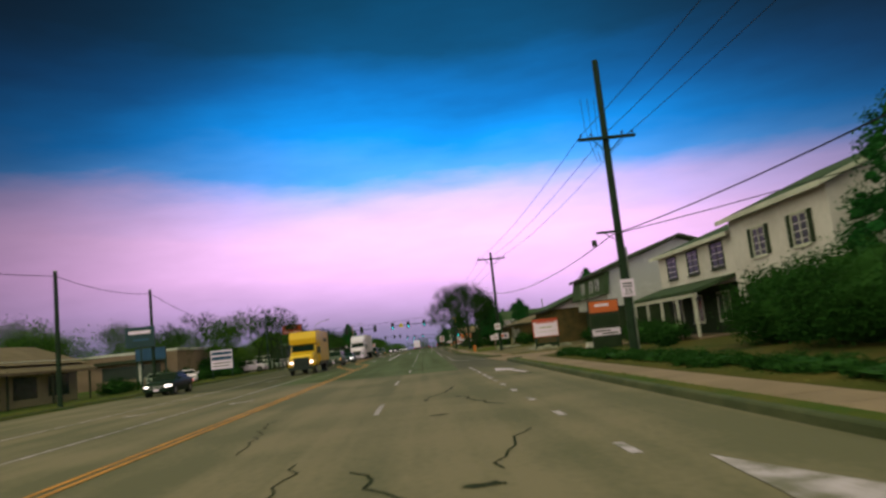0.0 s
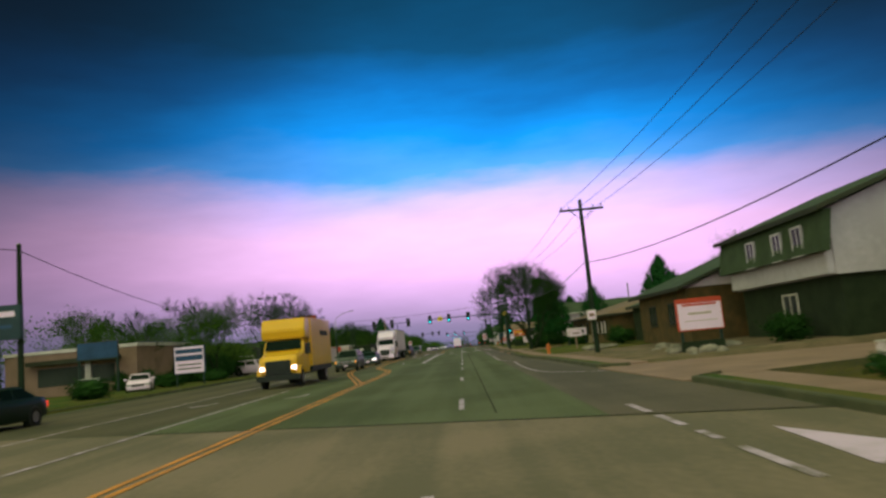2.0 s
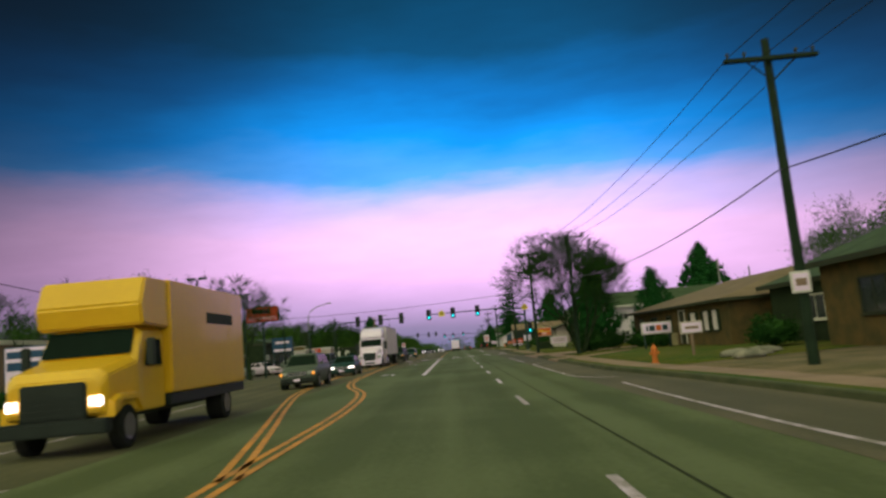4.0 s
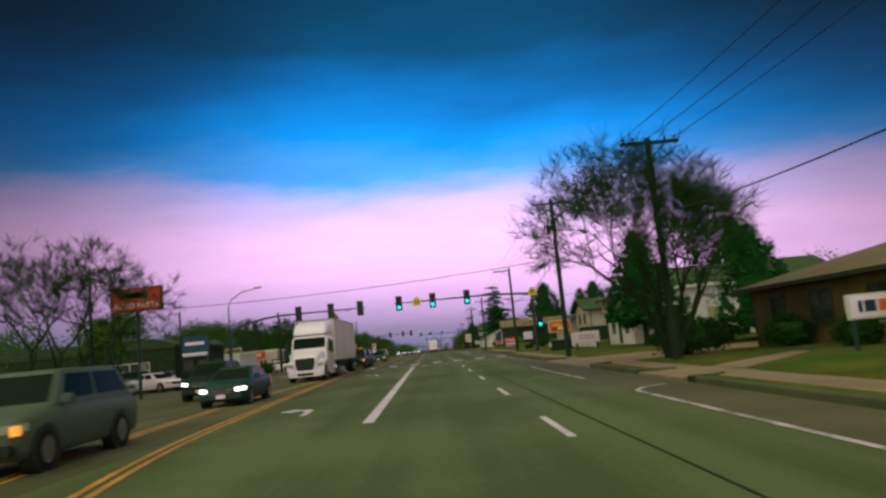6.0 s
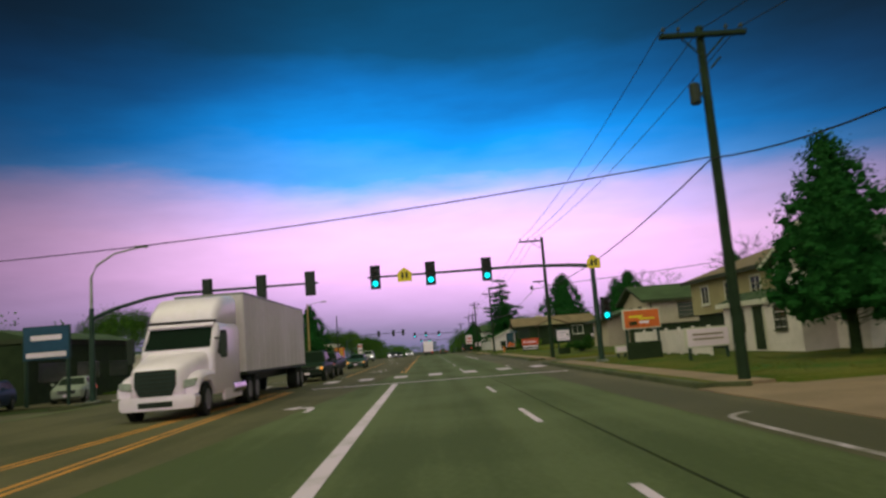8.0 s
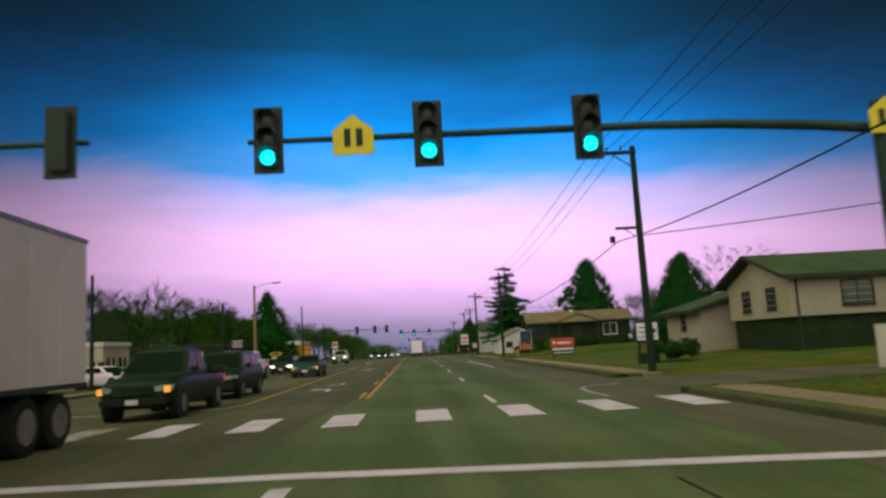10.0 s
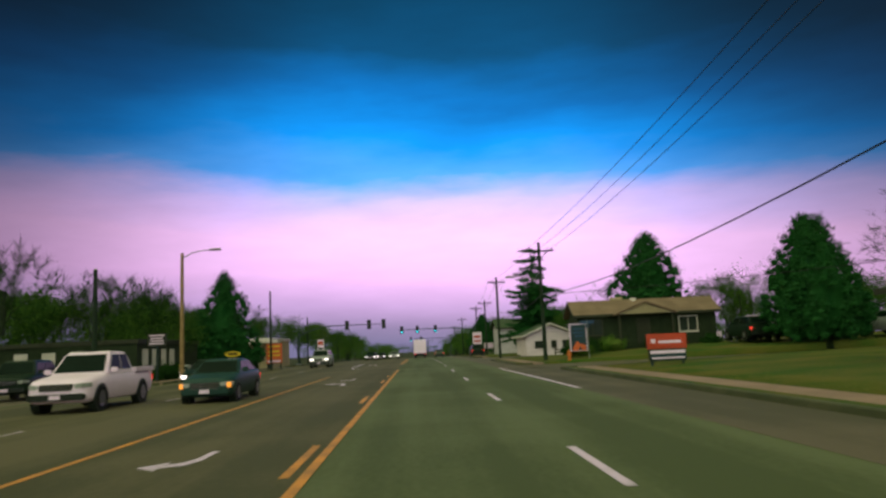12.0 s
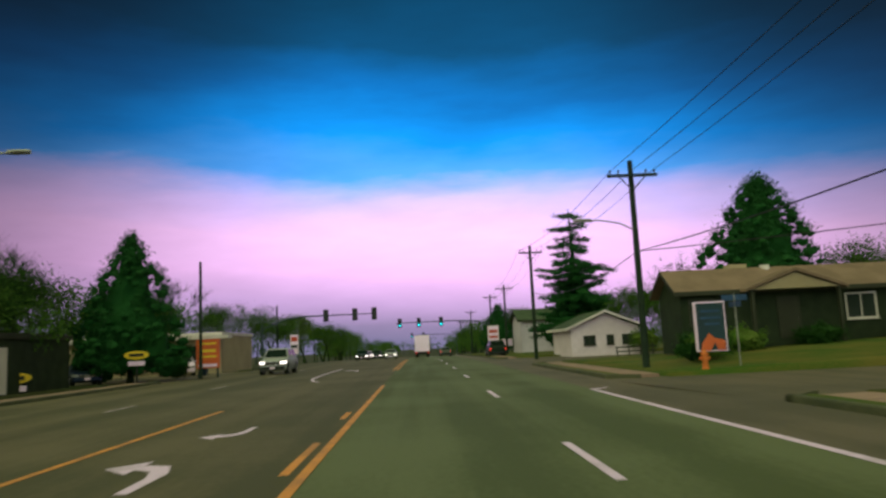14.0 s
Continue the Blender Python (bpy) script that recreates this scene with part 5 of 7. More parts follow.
        part(name, Shape().add([pt(u0, v0), pt(u1, v0), pt(u1, v1), pt(u0, v1)], [(0, 1, 2, 3)]), M_CARGLASS, t)

    B, T = [(*p, belt - 0.03) for p in low], [(*p, rf - 0.06) for p in hi]
    pane("windscreen", (B[0], B[1], T[1], T[0]), 0.05, 0.95, 0.10, 0.94, (0, -0.8, 0.6))
    pane("rear_window", (B[2], B[3], T[3], T[2]), 0.08, 0.92, 0.25, 0.9, (0, 0.8, 0.5))
    for sx, (p, q, r, s) in ((1, (B[1], B[2], T[2], T[1])), (-1, (B[3], B[0], T[0], T[3]))):
        cuts = ((0.10, 0.47), (0.51, 0.93)) if kind != "pickup" else ((0.12, 0.52), (0.56, 0.92))
        for u0, u1 in cuts:
            if sx < 0:
                u0, u1 = 1 - u1, 1 - u0
            pane("side_window", (p, q, r, s), u0, u1, 0.16, 0.92, (sx, 0, 0.3))
    if kind == "pickup":
        part("bed_rail", Shape().box(-W, -W + 0.12, tail, L - 0.05, belt - 0.05, belt + 0.12), colour, t, bevel=0.02)
        part("bed_rail", Shape().box(W - 0.12, W, tail, L - 0.05, belt - 0.05, belt + 0.12), colour, t, bevel=0.02)
        part("tailgate", Shape().box(-W + 0.1, W - 0.1, L - 0.12, L - 0.03, gc + 0.3, belt + 0.1), colour, t, bevel=0.02)
    for sx in (-1, 1):
        for yy in (0.82 if kind != "pickup" else 0.95, L - (0.95 if kind != "pickup" else 1.2)):
            arch = part("wheel_arch", Shape().tube([(sx * (W + 0.004), yy, wr), (sx * (W - 0.25), yy, wr)], wr + 0.07, 20), M_BLACK, t)
            wheel(t, sx * (W - 0.10), yy, wr, 0.23, sx)
        lampm = M_HEAD if head == "lit" else M_AMBER if head == "amber" else M_DIM
        part("headlight", Shape().loft([[(sx * W * a, y, bh - 0.40 + z) for a, z in ((0.56, 0.02), (0.90 - k, 0.06), (0.90 - k, 0.19), (0.56, 0.17))] for y, k in ((-0.01, 0.10), (0.30, -0.07))]), M_DIM if head == "amber" else lampm, t, "lit headlamp" if head == "lit" else "")
        if head == "amber":
            part("turn_lamp", Shape().box(min(sx * W * 0.80, sx * W * 0.92), max(sx * W * 0.80, sx * W * 0.92), 0.0, 0.16, bh - 0.40, bh - 0.24), M_AMBER, t, "glowing amber lamp")
        part("tail_light", Shape().box(min(sx * W * 0.68, sx * W * 0.93), max(sx * W * 0.68, sx * W * 0.93), L - 0.12, L - 0.01, deck - 0.42, deck - 0.20), M_TAIL, t)
        part("mirror", Shape().box(min(sx * (W - 0.02), sx * (W + 0.2)), max(sx * (W - 0.02), sx * (W + 0.2)), scr + 0.18, scr + 0.32, belt, belt + 0.16), colour, t, bevel=0.03)
    gr = part("grille", Shape().box(-W * 0.52, W * 0.52, -0.035, 0.05, bh - 0.44, bh - 0.22), M_BLACK, t, bevel=0.02)
    for k in range(3):
        part("grille_bar", Shape().box(-W * 0.5, W * 0.5, -0.05, -0.035, bh - 0.42 + 0.07 * k, bh - 0.40 + 0.07 * k), M_CHROME, gr)
    part("bumper", Shape().box(-W * 0.86, W * 0.86, -0.07, 0.2, gc + 0.10, gc + 0.30), M_BLACK if kind in ("suv", "pickup") else colour, t, bevel=0.04)
    part("rear_bumper", Shape().box(-W * 0.86, W * 0.86, L - 0.2, L + 0.05, gc + 0.10, gc + 0.30), M_BLACK, t, bevel=0.04)
    if plate:
        part("number_plate", Shape().box(-0.16, 0.16, -0.085, -0.07, gc + 0.14, gc + 0.27), M_SIGNWHITE, t)
    return t


def semi(x, y, turn=0.0):
    t = thing("semi_truck", at(x, y, gz(y), turn), "white highway tractor with a long white box trailer", "truck")
    W = 1.2
    # sloping bonnet, raked screen, tall roof fairing and sleeper
    ring = lambda yy, w, z0, z1, k=0.16: [(-w * 0.96, yy, z0), (w * 0.96, yy, z0), (w, yy, z0 + 0.15), (w, yy, z1 - 0.28), (w - 0.05, yy, z1 - 0.11), (w - k, yy, z1), (-w + k, yy, z1), (-w + 0.05, yy, z1 - 0.11), (-w, yy, z1 - 0.28), (-w, yy, z0 + 0.15)]
    part("bonnet", Shape().loft([ring(-0.02, 0.62, 0.8, 1.45), ring(0.06, 0.72, 0.7, 1.57), ring(0.3, 0.84, 0.62, 1.66), ring(1.1, 0.94, 0.6, 1.84), ring(1.95, 1.02, 0.6, 2.02)]), M_TRUCKWHITE, t, smooth=45)
    part("cab", Shape().loft([ring(1.88, 1.10, 0.6, 2.02), ring(1.95, 1.18, 0.6, 2.10), ring(2.5, 1.2, 0.6, 2.92), ring(2.75, 1.2, 0.6, 3.0), ring(4.95, 1.22, 0.6, 3.0), ring(5.05, 1.19, 0.7, 2.95)]), M_TRUCKWHITE, t, smooth=35)
    part("cab_roof", Shape().loft([ring(2.46, 1.08, 2.90, 3.20, 0.2), ring(2.7, 1.12, 2.86, 3.46, 0.2), ring(3.3, 1.14, 2.86, 3.82, 0.2), ring(4.2, 1.12, 2.86, 3.94, 0.25), ring(4.98, 1.14, 2.86, 4.0, 0.2)]), M_TRUCKWHITE, t, smooth=45)
    part("windscreen", Shape().add([(-1.06, 1.94, 2.13), (1.06, 1.94, 2.13), (1.02, 2.47, 2.885), (-1.02, 2.47, 2.885)], [(0, 1, 2, 3)]), M_CARGLASS, t)
    part("sun_visor", Shape().prism([(2.30, 2.86), (2.56, 3.02), (2.58, 2.93), (2.34, 2.80)], -1.06, 1.06, "x"), M_TRUCKWHITE, t)
    for sx in (-1, 1):
        part("side_window", Shape().add([(sx * 1.222, 2.2, 1.9), (sx * 1.222, 3.35, 1.8), (sx * 1.222, 3.35, 2.68), (sx * 1.222, 2.6, 2.68)], [(0, 1, 2, 3)]), M_CARGLASS, t)
        part("fender", Shape().loft([[(sx * 1.2, yy, z0), (sx * 0.78, yy, z0), (sx * 0.78, yy, z1), (sx * 1.08, yy, z1), (sx * 1.2, yy, z1 - 0.12)] for yy, z0, z1 in ((0.18, 0.72, 1.12), (0.45, 1.0, 1.30), (0.9, 1.08, 1.40), (1.5, 1.06, 1.42), (1.95, 0.62, 1.38))]), M_TRUCKWHITE, t, bevel=0.03, smooth=40)
        part("headlight", Shape().loft([[(sx * u, yy, z) for u, z in ((0.74, 0.92), (1.12, 0.98), (1.15, 1.2), (0.78, 1.16))] for yy in (0.13, 0.32)]), M_DIM, t, "clear headlamp", bevel=0.02)
        part("mirror", Shape().box(min(sx * 1.38, sx * 1.6), max(sx * 1.38, sx * 1.6), 1.9, 2.05, 1.75, 2.55), M_BLACK, t, bevel=0.03)
        part("mirror_arm", Shape().tube([(sx * 1.15, 2.2, 2.4), (sx * 1.45, 2.0, 2.4)], 0.03, 6), M_BLACK, t)
        part("side_skirt", Shape().box(min(sx * 1.1, sx * 1.2), max(sx * 1.1, sx * 1.2), 3.0, 5.3, 0.35, 0.95), M_TRUCKWHITE, t, bevel=0.02)
        wheel(t, sx * 1.03, 1.15, 0.52, 0.3, sx)
        for yy in (6.3, 7.5, 16.6, 17.8):
            wheel(t, sx * 0.98, yy, 0.52, 0.5, sx)
    gr = part("grille", Shape().prism([(-0.46, 0.72), (0.46, 0.72), (0.62, 1.05), (0.60, 1.5), (-0.60, 1.5), (-0.62, 1.05)], -0.07, 0.08, "y"), M_BLACK, t, bevel=0.02)
    for k in range(6):
        hw = 0.50 + 0.045 * min(k, 2)
        part("grille_bar", Shape().box(-hw, hw, -0.085, -0.07, 0.79 + 0.12 * k, 0.82 + 0.12 * k), M_STEEL, gr)
    part("bumper", Shape().loft([[(x_ * w_, y_, z_) for x_, y_ in ((-1, 0.42), (-0.96, 0.08), (-0.7, -0.06), (0.7, -0.06), (0.96, 0.08), (1, 0.42))] for z_, w_ in ((0.34, 1.08), (0.44, 1.16), (0.66, 1.17), (0.74, 1.10))]), M_TRUCKWHITE, t, smooth=40)
    part("air_intake", Shape().box(-0.5, 0.5, -0.075, -0.05, 0.42, 0.58), M_BLACK, t)
    part("chassis", Shape().box(-0.5, 0.5, 4.5, 18.4, 0.75, 1.1), M_BLACK, t)
    tr = part("trailer", Shape().box(-1.28, 1.28, 5.6, 18.8, 1.15, 4.15), M_TRAILER, t, "plain white trailer box", bevel=0.04)
    for k in range(1, 12):
        for sx in (-1, 1):
            part("rib", Shape().box(min(sx * 1.28, sx * 1.292), max(sx * 1.28, sx * 1.292), 5.6 + 1.1 * k - 0.02, 5.6 + 1.1 * k + 0.02, 1.2, 4.0), M_TRAILER, tr)
    part("rail", Shape().box(-1.3, 1.3, 5.58, 18.82, 1.1, 1.2), M_BLACK, tr)
    part("top_rail", Shape().box(-1.295, 1.295, 5.59, 18.81, 4.08, 4.17), M_GREY, tr)
    part("fuel_tank", Shape().tube([(1.0, 4.0, 0.7), (1.0, 5.6, 0.7)], 0.28, 12), M_CHROME, t)
    return t


def box_truck(x, y, turn, cabm, boxm, label, lit=True, away=False, length=6.0):
    """A bonneted box truck with its nose at -y."""
    t = thing("box_truck", at(x, y, gz(y), turn), label, "truck")
    ring = lambda yy, w, z0, z1: [(-w, yy, z0), (w, yy, z0), (w, yy, z1 - 0.15), (w - 0.15, yy, z1), (-w + 0.15, yy, z1), (-w, yy, z1 - 0.15)]
    part("bonnet", Shape().loft([ring(0.0, 0.92, 0.85, 1.5), ring(0.15, 1.04, 0.75, 1.7), ring(1.35, 1.12, 0.75, 1.95)]), cabm, t, bevel=0.03)
    part("cab", Shape().loft([ring(1.3, 1.1, 0.7, 1.9), ring(1.36, 1.12, 0.7, 1.98), ring(1.75, 1.08, 0.7, 2.6), ring(2.9, 1.1, 0.7, 2.6)]), cabm, t, bevel=0.03)
    part("windscreen", Shape().add([(-1.0, 1.31, 2.0), (1.0, 1.31, 2.0), (0.95, 1.66, 2.56), (-0.95, 1.66, 2.56)], [(0, 1, 2, 3)]), M_CARGLASS, t)
    gr = part("grille", Shape().box(-0.68, 0.68, -0.05, 0.08, 0.72, 1.46), M_BLACK, t, bevel=0.04)
    for k in range(4):
        part("grille_bar", Shape().box(-0.58, 0.58, -0.07, -0.05, 0.8 + 0.12 * k, 0.83 + 0.12 * k), M_BLACK, gr)
    part("bumper", Shape().box(-1.15, 1.15, -0.2, 0.1, 0.42, 0.72), M_BLACK, t, bevel=0.04)
    for sx in (-1, 1):
        part("headlight", Shape().box(min(sx * 0.70, sx * 0.98), max(sx * 0.70, sx * 0.98), -0.03, 0.2, 0.95, 1.18), M_HEAD if lit else M_DIM, t, "lit headlamp", bevel=0.03)
        part("fender", Shape().loft([[(sx * 1.18, yy, z0), (sx * 0.8, yy, z0), (sx * 0.8, yy, z1), (sx * 1.18, yy, z1 - 0.08)] for yy, z0, z1 in ((0.15, 0.7, 1.1), (0.5, 1.0, 1.22), (1.2, 1.0, 1.22), (1.5, 0.7, 1.1))]), cabm, t, bevel=0.02)
        part("side_window", Shape().add([(sx * 1.125, 1.75, 1.7), (sx * 1.125, 2.7, 1.7), (sx * 1.1, 2.7, 2.3), (sx * 1.1, 1.95, 2.3)], [(0, 1, 2, 3)]), M_CARGLASS, t)
        part("mirror", Shape().box(min(sx * 1.3, sx * 1.5), max(sx * 1.3, sx * 1.5), 1.4, 1.5, 1.7, 2.3), M_BLACK, t, bevel=0.03)
        wheel(t, sx * 0.98, 0.9, 0.46, 0.28, sx)
        wheel(t, sx * 0.92, 2.9 + length - 1.6, 0.46, 0.5, sx)
        part("tail_light", Shape().box(min(sx * 0.9, sx * 1.15), max(sx * 0.9, sx * 1.15), 3.0 + length, 3.05 + length, 0.75, 0.95), M_TAIL, t)
    part("chassis", Shape().box(-0.45, 0.45, 0.5, 3 + length, 0.55, 0.9), M_BLACK, t)
    part("side_rail", Shape().box(-1.2, 1.2, 3.0, 3 + length, 0.72, 0.98), M_BLACK, t)
    bx = part("cargo_box", Shape().box(-1.25, 1.25, 3.0, 3.0 + length, 1.0, 3.75), boxm, t, bevel=0.04)
    part("attic", Shape().prism([(1.55, 2.62), (1.45, 3.1), (1.75, 3.72), (3.05, 3.73), (3.05, 2.55)], -1.2, 1.2, "x"), boxm, t, "overhanging front of the box", bevel=0.05)
    for sx in (-1, 1):
        part("name_bar", Shape().box(min(sx * 1.25, sx * 1.262), max(sx * 1.25, sx * 1.262), 5.6, 7.9, 2.75, 3.05), M_DARKTRIM, bx, "plain dark bar of lettering")
    part("roll_door", Shape().box(-1.1, 1.1, 3.0 + length, 3.015 + length, 1.1, 3.6), boxm, bx)
    return t


box_truck(-7.7, 70.8, 0.0, M_TRUCKYELLOW, M_TRUCKYELLOW, "bright yellow bonneted box truck with lit headlamps")
semi(-8.1, 127.8)
box_truck(0.3, 312.0, 180, M_TRUCKWHITE, M_TRUCKWHITE, "white box truck far ahead in the lane", lit=False)

G = "cars in the oncoming lanes"
car("sedan", at(-14.2, 54.5, 0), P_DARK, "black saloon with lit headlamps near the far kerb", G)
car("suv", at(-7.8, 93.6, 0), P_GREY, "dark grey SUV with amber lamps in the oncoming lane", G, head="amber")
car("sedan", at(-7.9, 108.6, 0), P_GREEN, "dark grey-green saloon with lit headlamps", G)
car("suv", at(-10.9, 115.6, 0), P_DARK, "black SUV with lit headlamps", G)
car("pickup", at(-7.4, 150.6, 0), P_DARK, "black pickup with amber lamps at the crossing", G, head="amber")
car("suv", at(-7.6, 158.6, 0), P_DARK, "black SUV with a chrome grille", G, head="dim")
car("sedan", at(-7.3, 179.4, 0), P_GREEN, "dark grey-green saloon with amber lamps", G, head="amber")
car("pickup", at(-11.3, 177.6, 0), P_WHITE, "white lifted pickup in the outer lane", G, head="dim")
car("sedan", at(-10.9, 190.6, 0), P_DARK, "black saloon with lit headlamps", G)
car("suv", at(-10.2, 229.0), P_SILVER, "silver SUV with lit headlamps", G)
car("sedan", at(-8.6, 285.0), P_DARK, "dark car with bright headlamps far off", G)
car("sedan", at(-4.6, 290.0), P_SILVER, "pale car with lit headlamps in the turn lane", G)
car("hatch", at(-8.4, 318.0), P_DARK, "dark car with bright headlamps far off", G)
car("suv", at(-12.0, 345.0), P_WHITE, "white SUV with lit headlamps far off", G)
car("sedan", at(4.0, 300.0, None, 180), P_GREY, "grey car far ahead in the kerb lane", "cars ahead")
car("suv", at(8.3, 262.0, None, 180), P_DARK, "dark SUV standing by the far kerb", "cars ahead")
car("sedan", at(5.2, 340.0, None, 180), P_DARK, "dark car far ahead", "cars ahead")
# parked cars
PK = "parked cars on the far side"
for kind, x, y, turn, m, lab, hd in (
        ("suv", -21.5, 121.5, 78, P_WHITE, "white SUV parked beside the road", "dim"), ("sedan", -26.5, 119.0, 60, P_DARK, "black saloon parked in the lot", "dim"),
        ("hatch", -21.6, 133.6, 60, P_SILVER, "silver hatchback parked in the lot", "dim"), ("sedan", -19.6, 137.6, 60, P_WHITE, "white saloon parked in the lot", "dim"),
        ("sedan", -29.0, 130.0, 40, P_BLUE, "dark blue saloon parked in the lot", "dim"), ("suv", -25.0, 141.5, 10, P_DARK, "black SUV parked by the warehouse", "dim"),
        ("sedan", -20.8, 148.5, 15, P_SILVER, "silver saloon parked by the blue sign", "dim"), ("hatch", -22.8, 143.2, 15, P_BLUE, "dark blue hatchback parked by the blue sign", "dim"),
        ("sedan", -18.4, 179.4, 65, P_WHITE, "white saloon parked by the pawn shop", "dim"), ("suv", -18.6, 188.0, 10, P_DARK, "dark SUV parked by the pawn shop", "dim"),
        ("sedan", -20.8, 225.0, 30, P_BLUE, "dark blue car parked behind the verge", "dim"), ("hatch", -19.0, 238.0, 20, P_WHITE, "white hatchback parked near the orange sign", "dim"),
        ("sedan", -22.5, 87.0, 20, P_WHITE, "white saloon parked behind the shop sign", "dim"), ("sedan", -25.0, 84.0, 20, P_SILVER, "silver saloon parked behind the shop sign", "dim")):
    car(kind, at(x, y, gz(y) + 0.02, turn), m, lab, PK, head=hd)
for kind, x, y, turn, m, lab in (("suv", 25.4, 212.5, 180, P_DARK, "dark SUV parked beside the office"), ("pickup", 27.4, 215.0, 175, P_WHITE, "white pickup parked beside the office"), ("suv", 34.0, 208.5, 190, P_SILVER, "silver SUV parked beside the office")):
    car(kind, at(x, y, 0.95, turn), m, lab, "parked cars by the office", head="dim")

# ---- trees and shrubs ----
def branch(s, p, d, length, r, depth, rng, tips, droop=0.0, split=3, wob=0.35):
    """A limb of three bends that splits at its end."""
    pts, rad = [p], [r]
    q, v = p, d.normalized()
    n = 3
    for k in range(n):
        v = (v + Vector((rng.uniform(-1, 1), rng.uniform(-1, 1), rng.uniform(-0.5, 0.8) - droop)) * wob * 0.45).normalized()
        q = q + v * length / n
        pts.append(q)
        rad.append(r * (1 - 0.42 * (k + 1) / n))
    s.tube(pts, rad, 7 if depth > 2 else 5 if depth > 1 else 3, caps=False)
    tips.append((q, v, depth))
    if depth <= 0:
        return
    for k in range(split):
        a = v.orthogonal().normalized()
        a.rotate(Matrix.Rotation(2 * math.pi * (k + rng.uniform(-0.3, 0.3)) / split, 3, v))
        nd = (v + a * rng.uniform(0.45, 0.95) + Vector((0, 0, 0.12))).normalized()
        start = pts[-1] if k < 2 else pts[-2]
        branch(s, start, nd, length * rng.uniform(0.62, 0.85), rad[-1] * 0.75, depth - 1, rng, tips, droop, split, wob)


def twigs(s, tips, rng, per, length, width, spread=0.9, low=1):
    """Thin twigs at the ends of the limbs."""
    for q, v, depth in tips:
        if depth > low:
            continue
        for _ in range(per):
            d = (v * 0.7 + Vector((rng.uniform(-1, 1), rng.uniform(-1, 1), rng.uniform(-0.6, 0.9))) * spread).normalized()
            l = length * rng.uniform(0.4, 1.1)
            a = d.orthogonal().normalized() * width * rng.uniform(0.6, 1.2)
            o = q - v * rng.uniform(0, 0.5) * length
            m = o + d * l * 0.55 + Vector((rng.uniform(-1, 1), rng.uniform(-1, 1), rng.uniform(-1, 1))) * l * 0.1
            s.add([o - a, o + a, m + a * 0.7, m - a * 0.7, o + d * l], [(0, 1, 2, 3), (3, 2, 4)])


def leaves(s, centres, rng, per, radius, size, flat=0.8):
    """Small leaf blades in loose clumps."""
    g = np.random.default_rng(rng.randrange(1 << 30))
    o = np.repeat(np.array([tuple(c) for c in centres], float), per, 0)
    n = len(o)
    o += g.normal(size=(n, 3)) * np.array((1.0, 1.0, flat)) * radius
    a = g.normal(size=(n, 3))
    a /= np.linalg.norm(a, axis=1, keepdims=True)
    b = np.cross(a, g.normal(size=(n, 3)))
    b /= np.linalg.norm(b, axis=1, keepdims=True) + 1e-9
    k = size * g.uniform(0.6, 1.3, (n, 1))
    first = len(s.v)
    s.v += [tuple(p) for p in np.stack([o - a * k, o + b * k * 0.5, o + a * k, o - b * k * 0.5], 1).reshape(-1, 3).tolist()]
    s.f += [(i, i + 1, i + 2, i + 3) for i in range(first, first + 4 * n, 4)]


def bare_tree(x, y, h, seed, label="bare leafless tree with a fine twiggy crown", trunks=1, depth=4, per=9, twig=0.75, width=0.02, buds=0, z=0.1, r=0.2, split=3, wob=0.35, group="bare trees", lean_=0.45, wide=0.0):
    rng = random.Random(seed)
    t = thing("tree", at(x, y, gz(y) + z), label, "tree", group)
    s, tips = Shape(), []
    for k in range(trunks):
        a = 2 * math.pi * k / max(trunks, 1) + rng.uniform(0, 1)
        lean = Vector((math.cos(a), math.sin(a), 0)) * (lean_ if trunks > 1 else 0.08)
        branch(s, Vector((0, 0, -0.3)) + lean * 0.3, Vector((0, 0, 1)) + lean, h * 0.34, r / math.sqrt(trunks), depth, rng, tips, 0.0, split, wob)
    top = max(q.z for q, _, _ in tips) + twig * 0.5
    k = h / top
    f = wide / sorted(math.hypot(q.x, q.y) for q, _, _ in tips)[int(len(tips) * 0.93)] if wide else k
    s.v = [(a * f, b * f, c * k) for a, b, c in s.v]
    tips = [(Vector((q.x * f, q.y * f, q.z * k)), v, dd) for q, v, dd in tips]
    part("trunk", s, M_BARK, t)
    c = Shape()
    twigs(c, tips, rng, per, twig, width)
    part("crown", c, M_TWIG, t)
    if buds:
        b = Shape()
        leaves(b, [q for q, _, dd in tips if dd <= 1], rng, buds, 0.35, 0.06)
        tagged(part("bud_haze", b, M_BUD, t), "sparse yellow-green buds", kind="stuff")
    return t


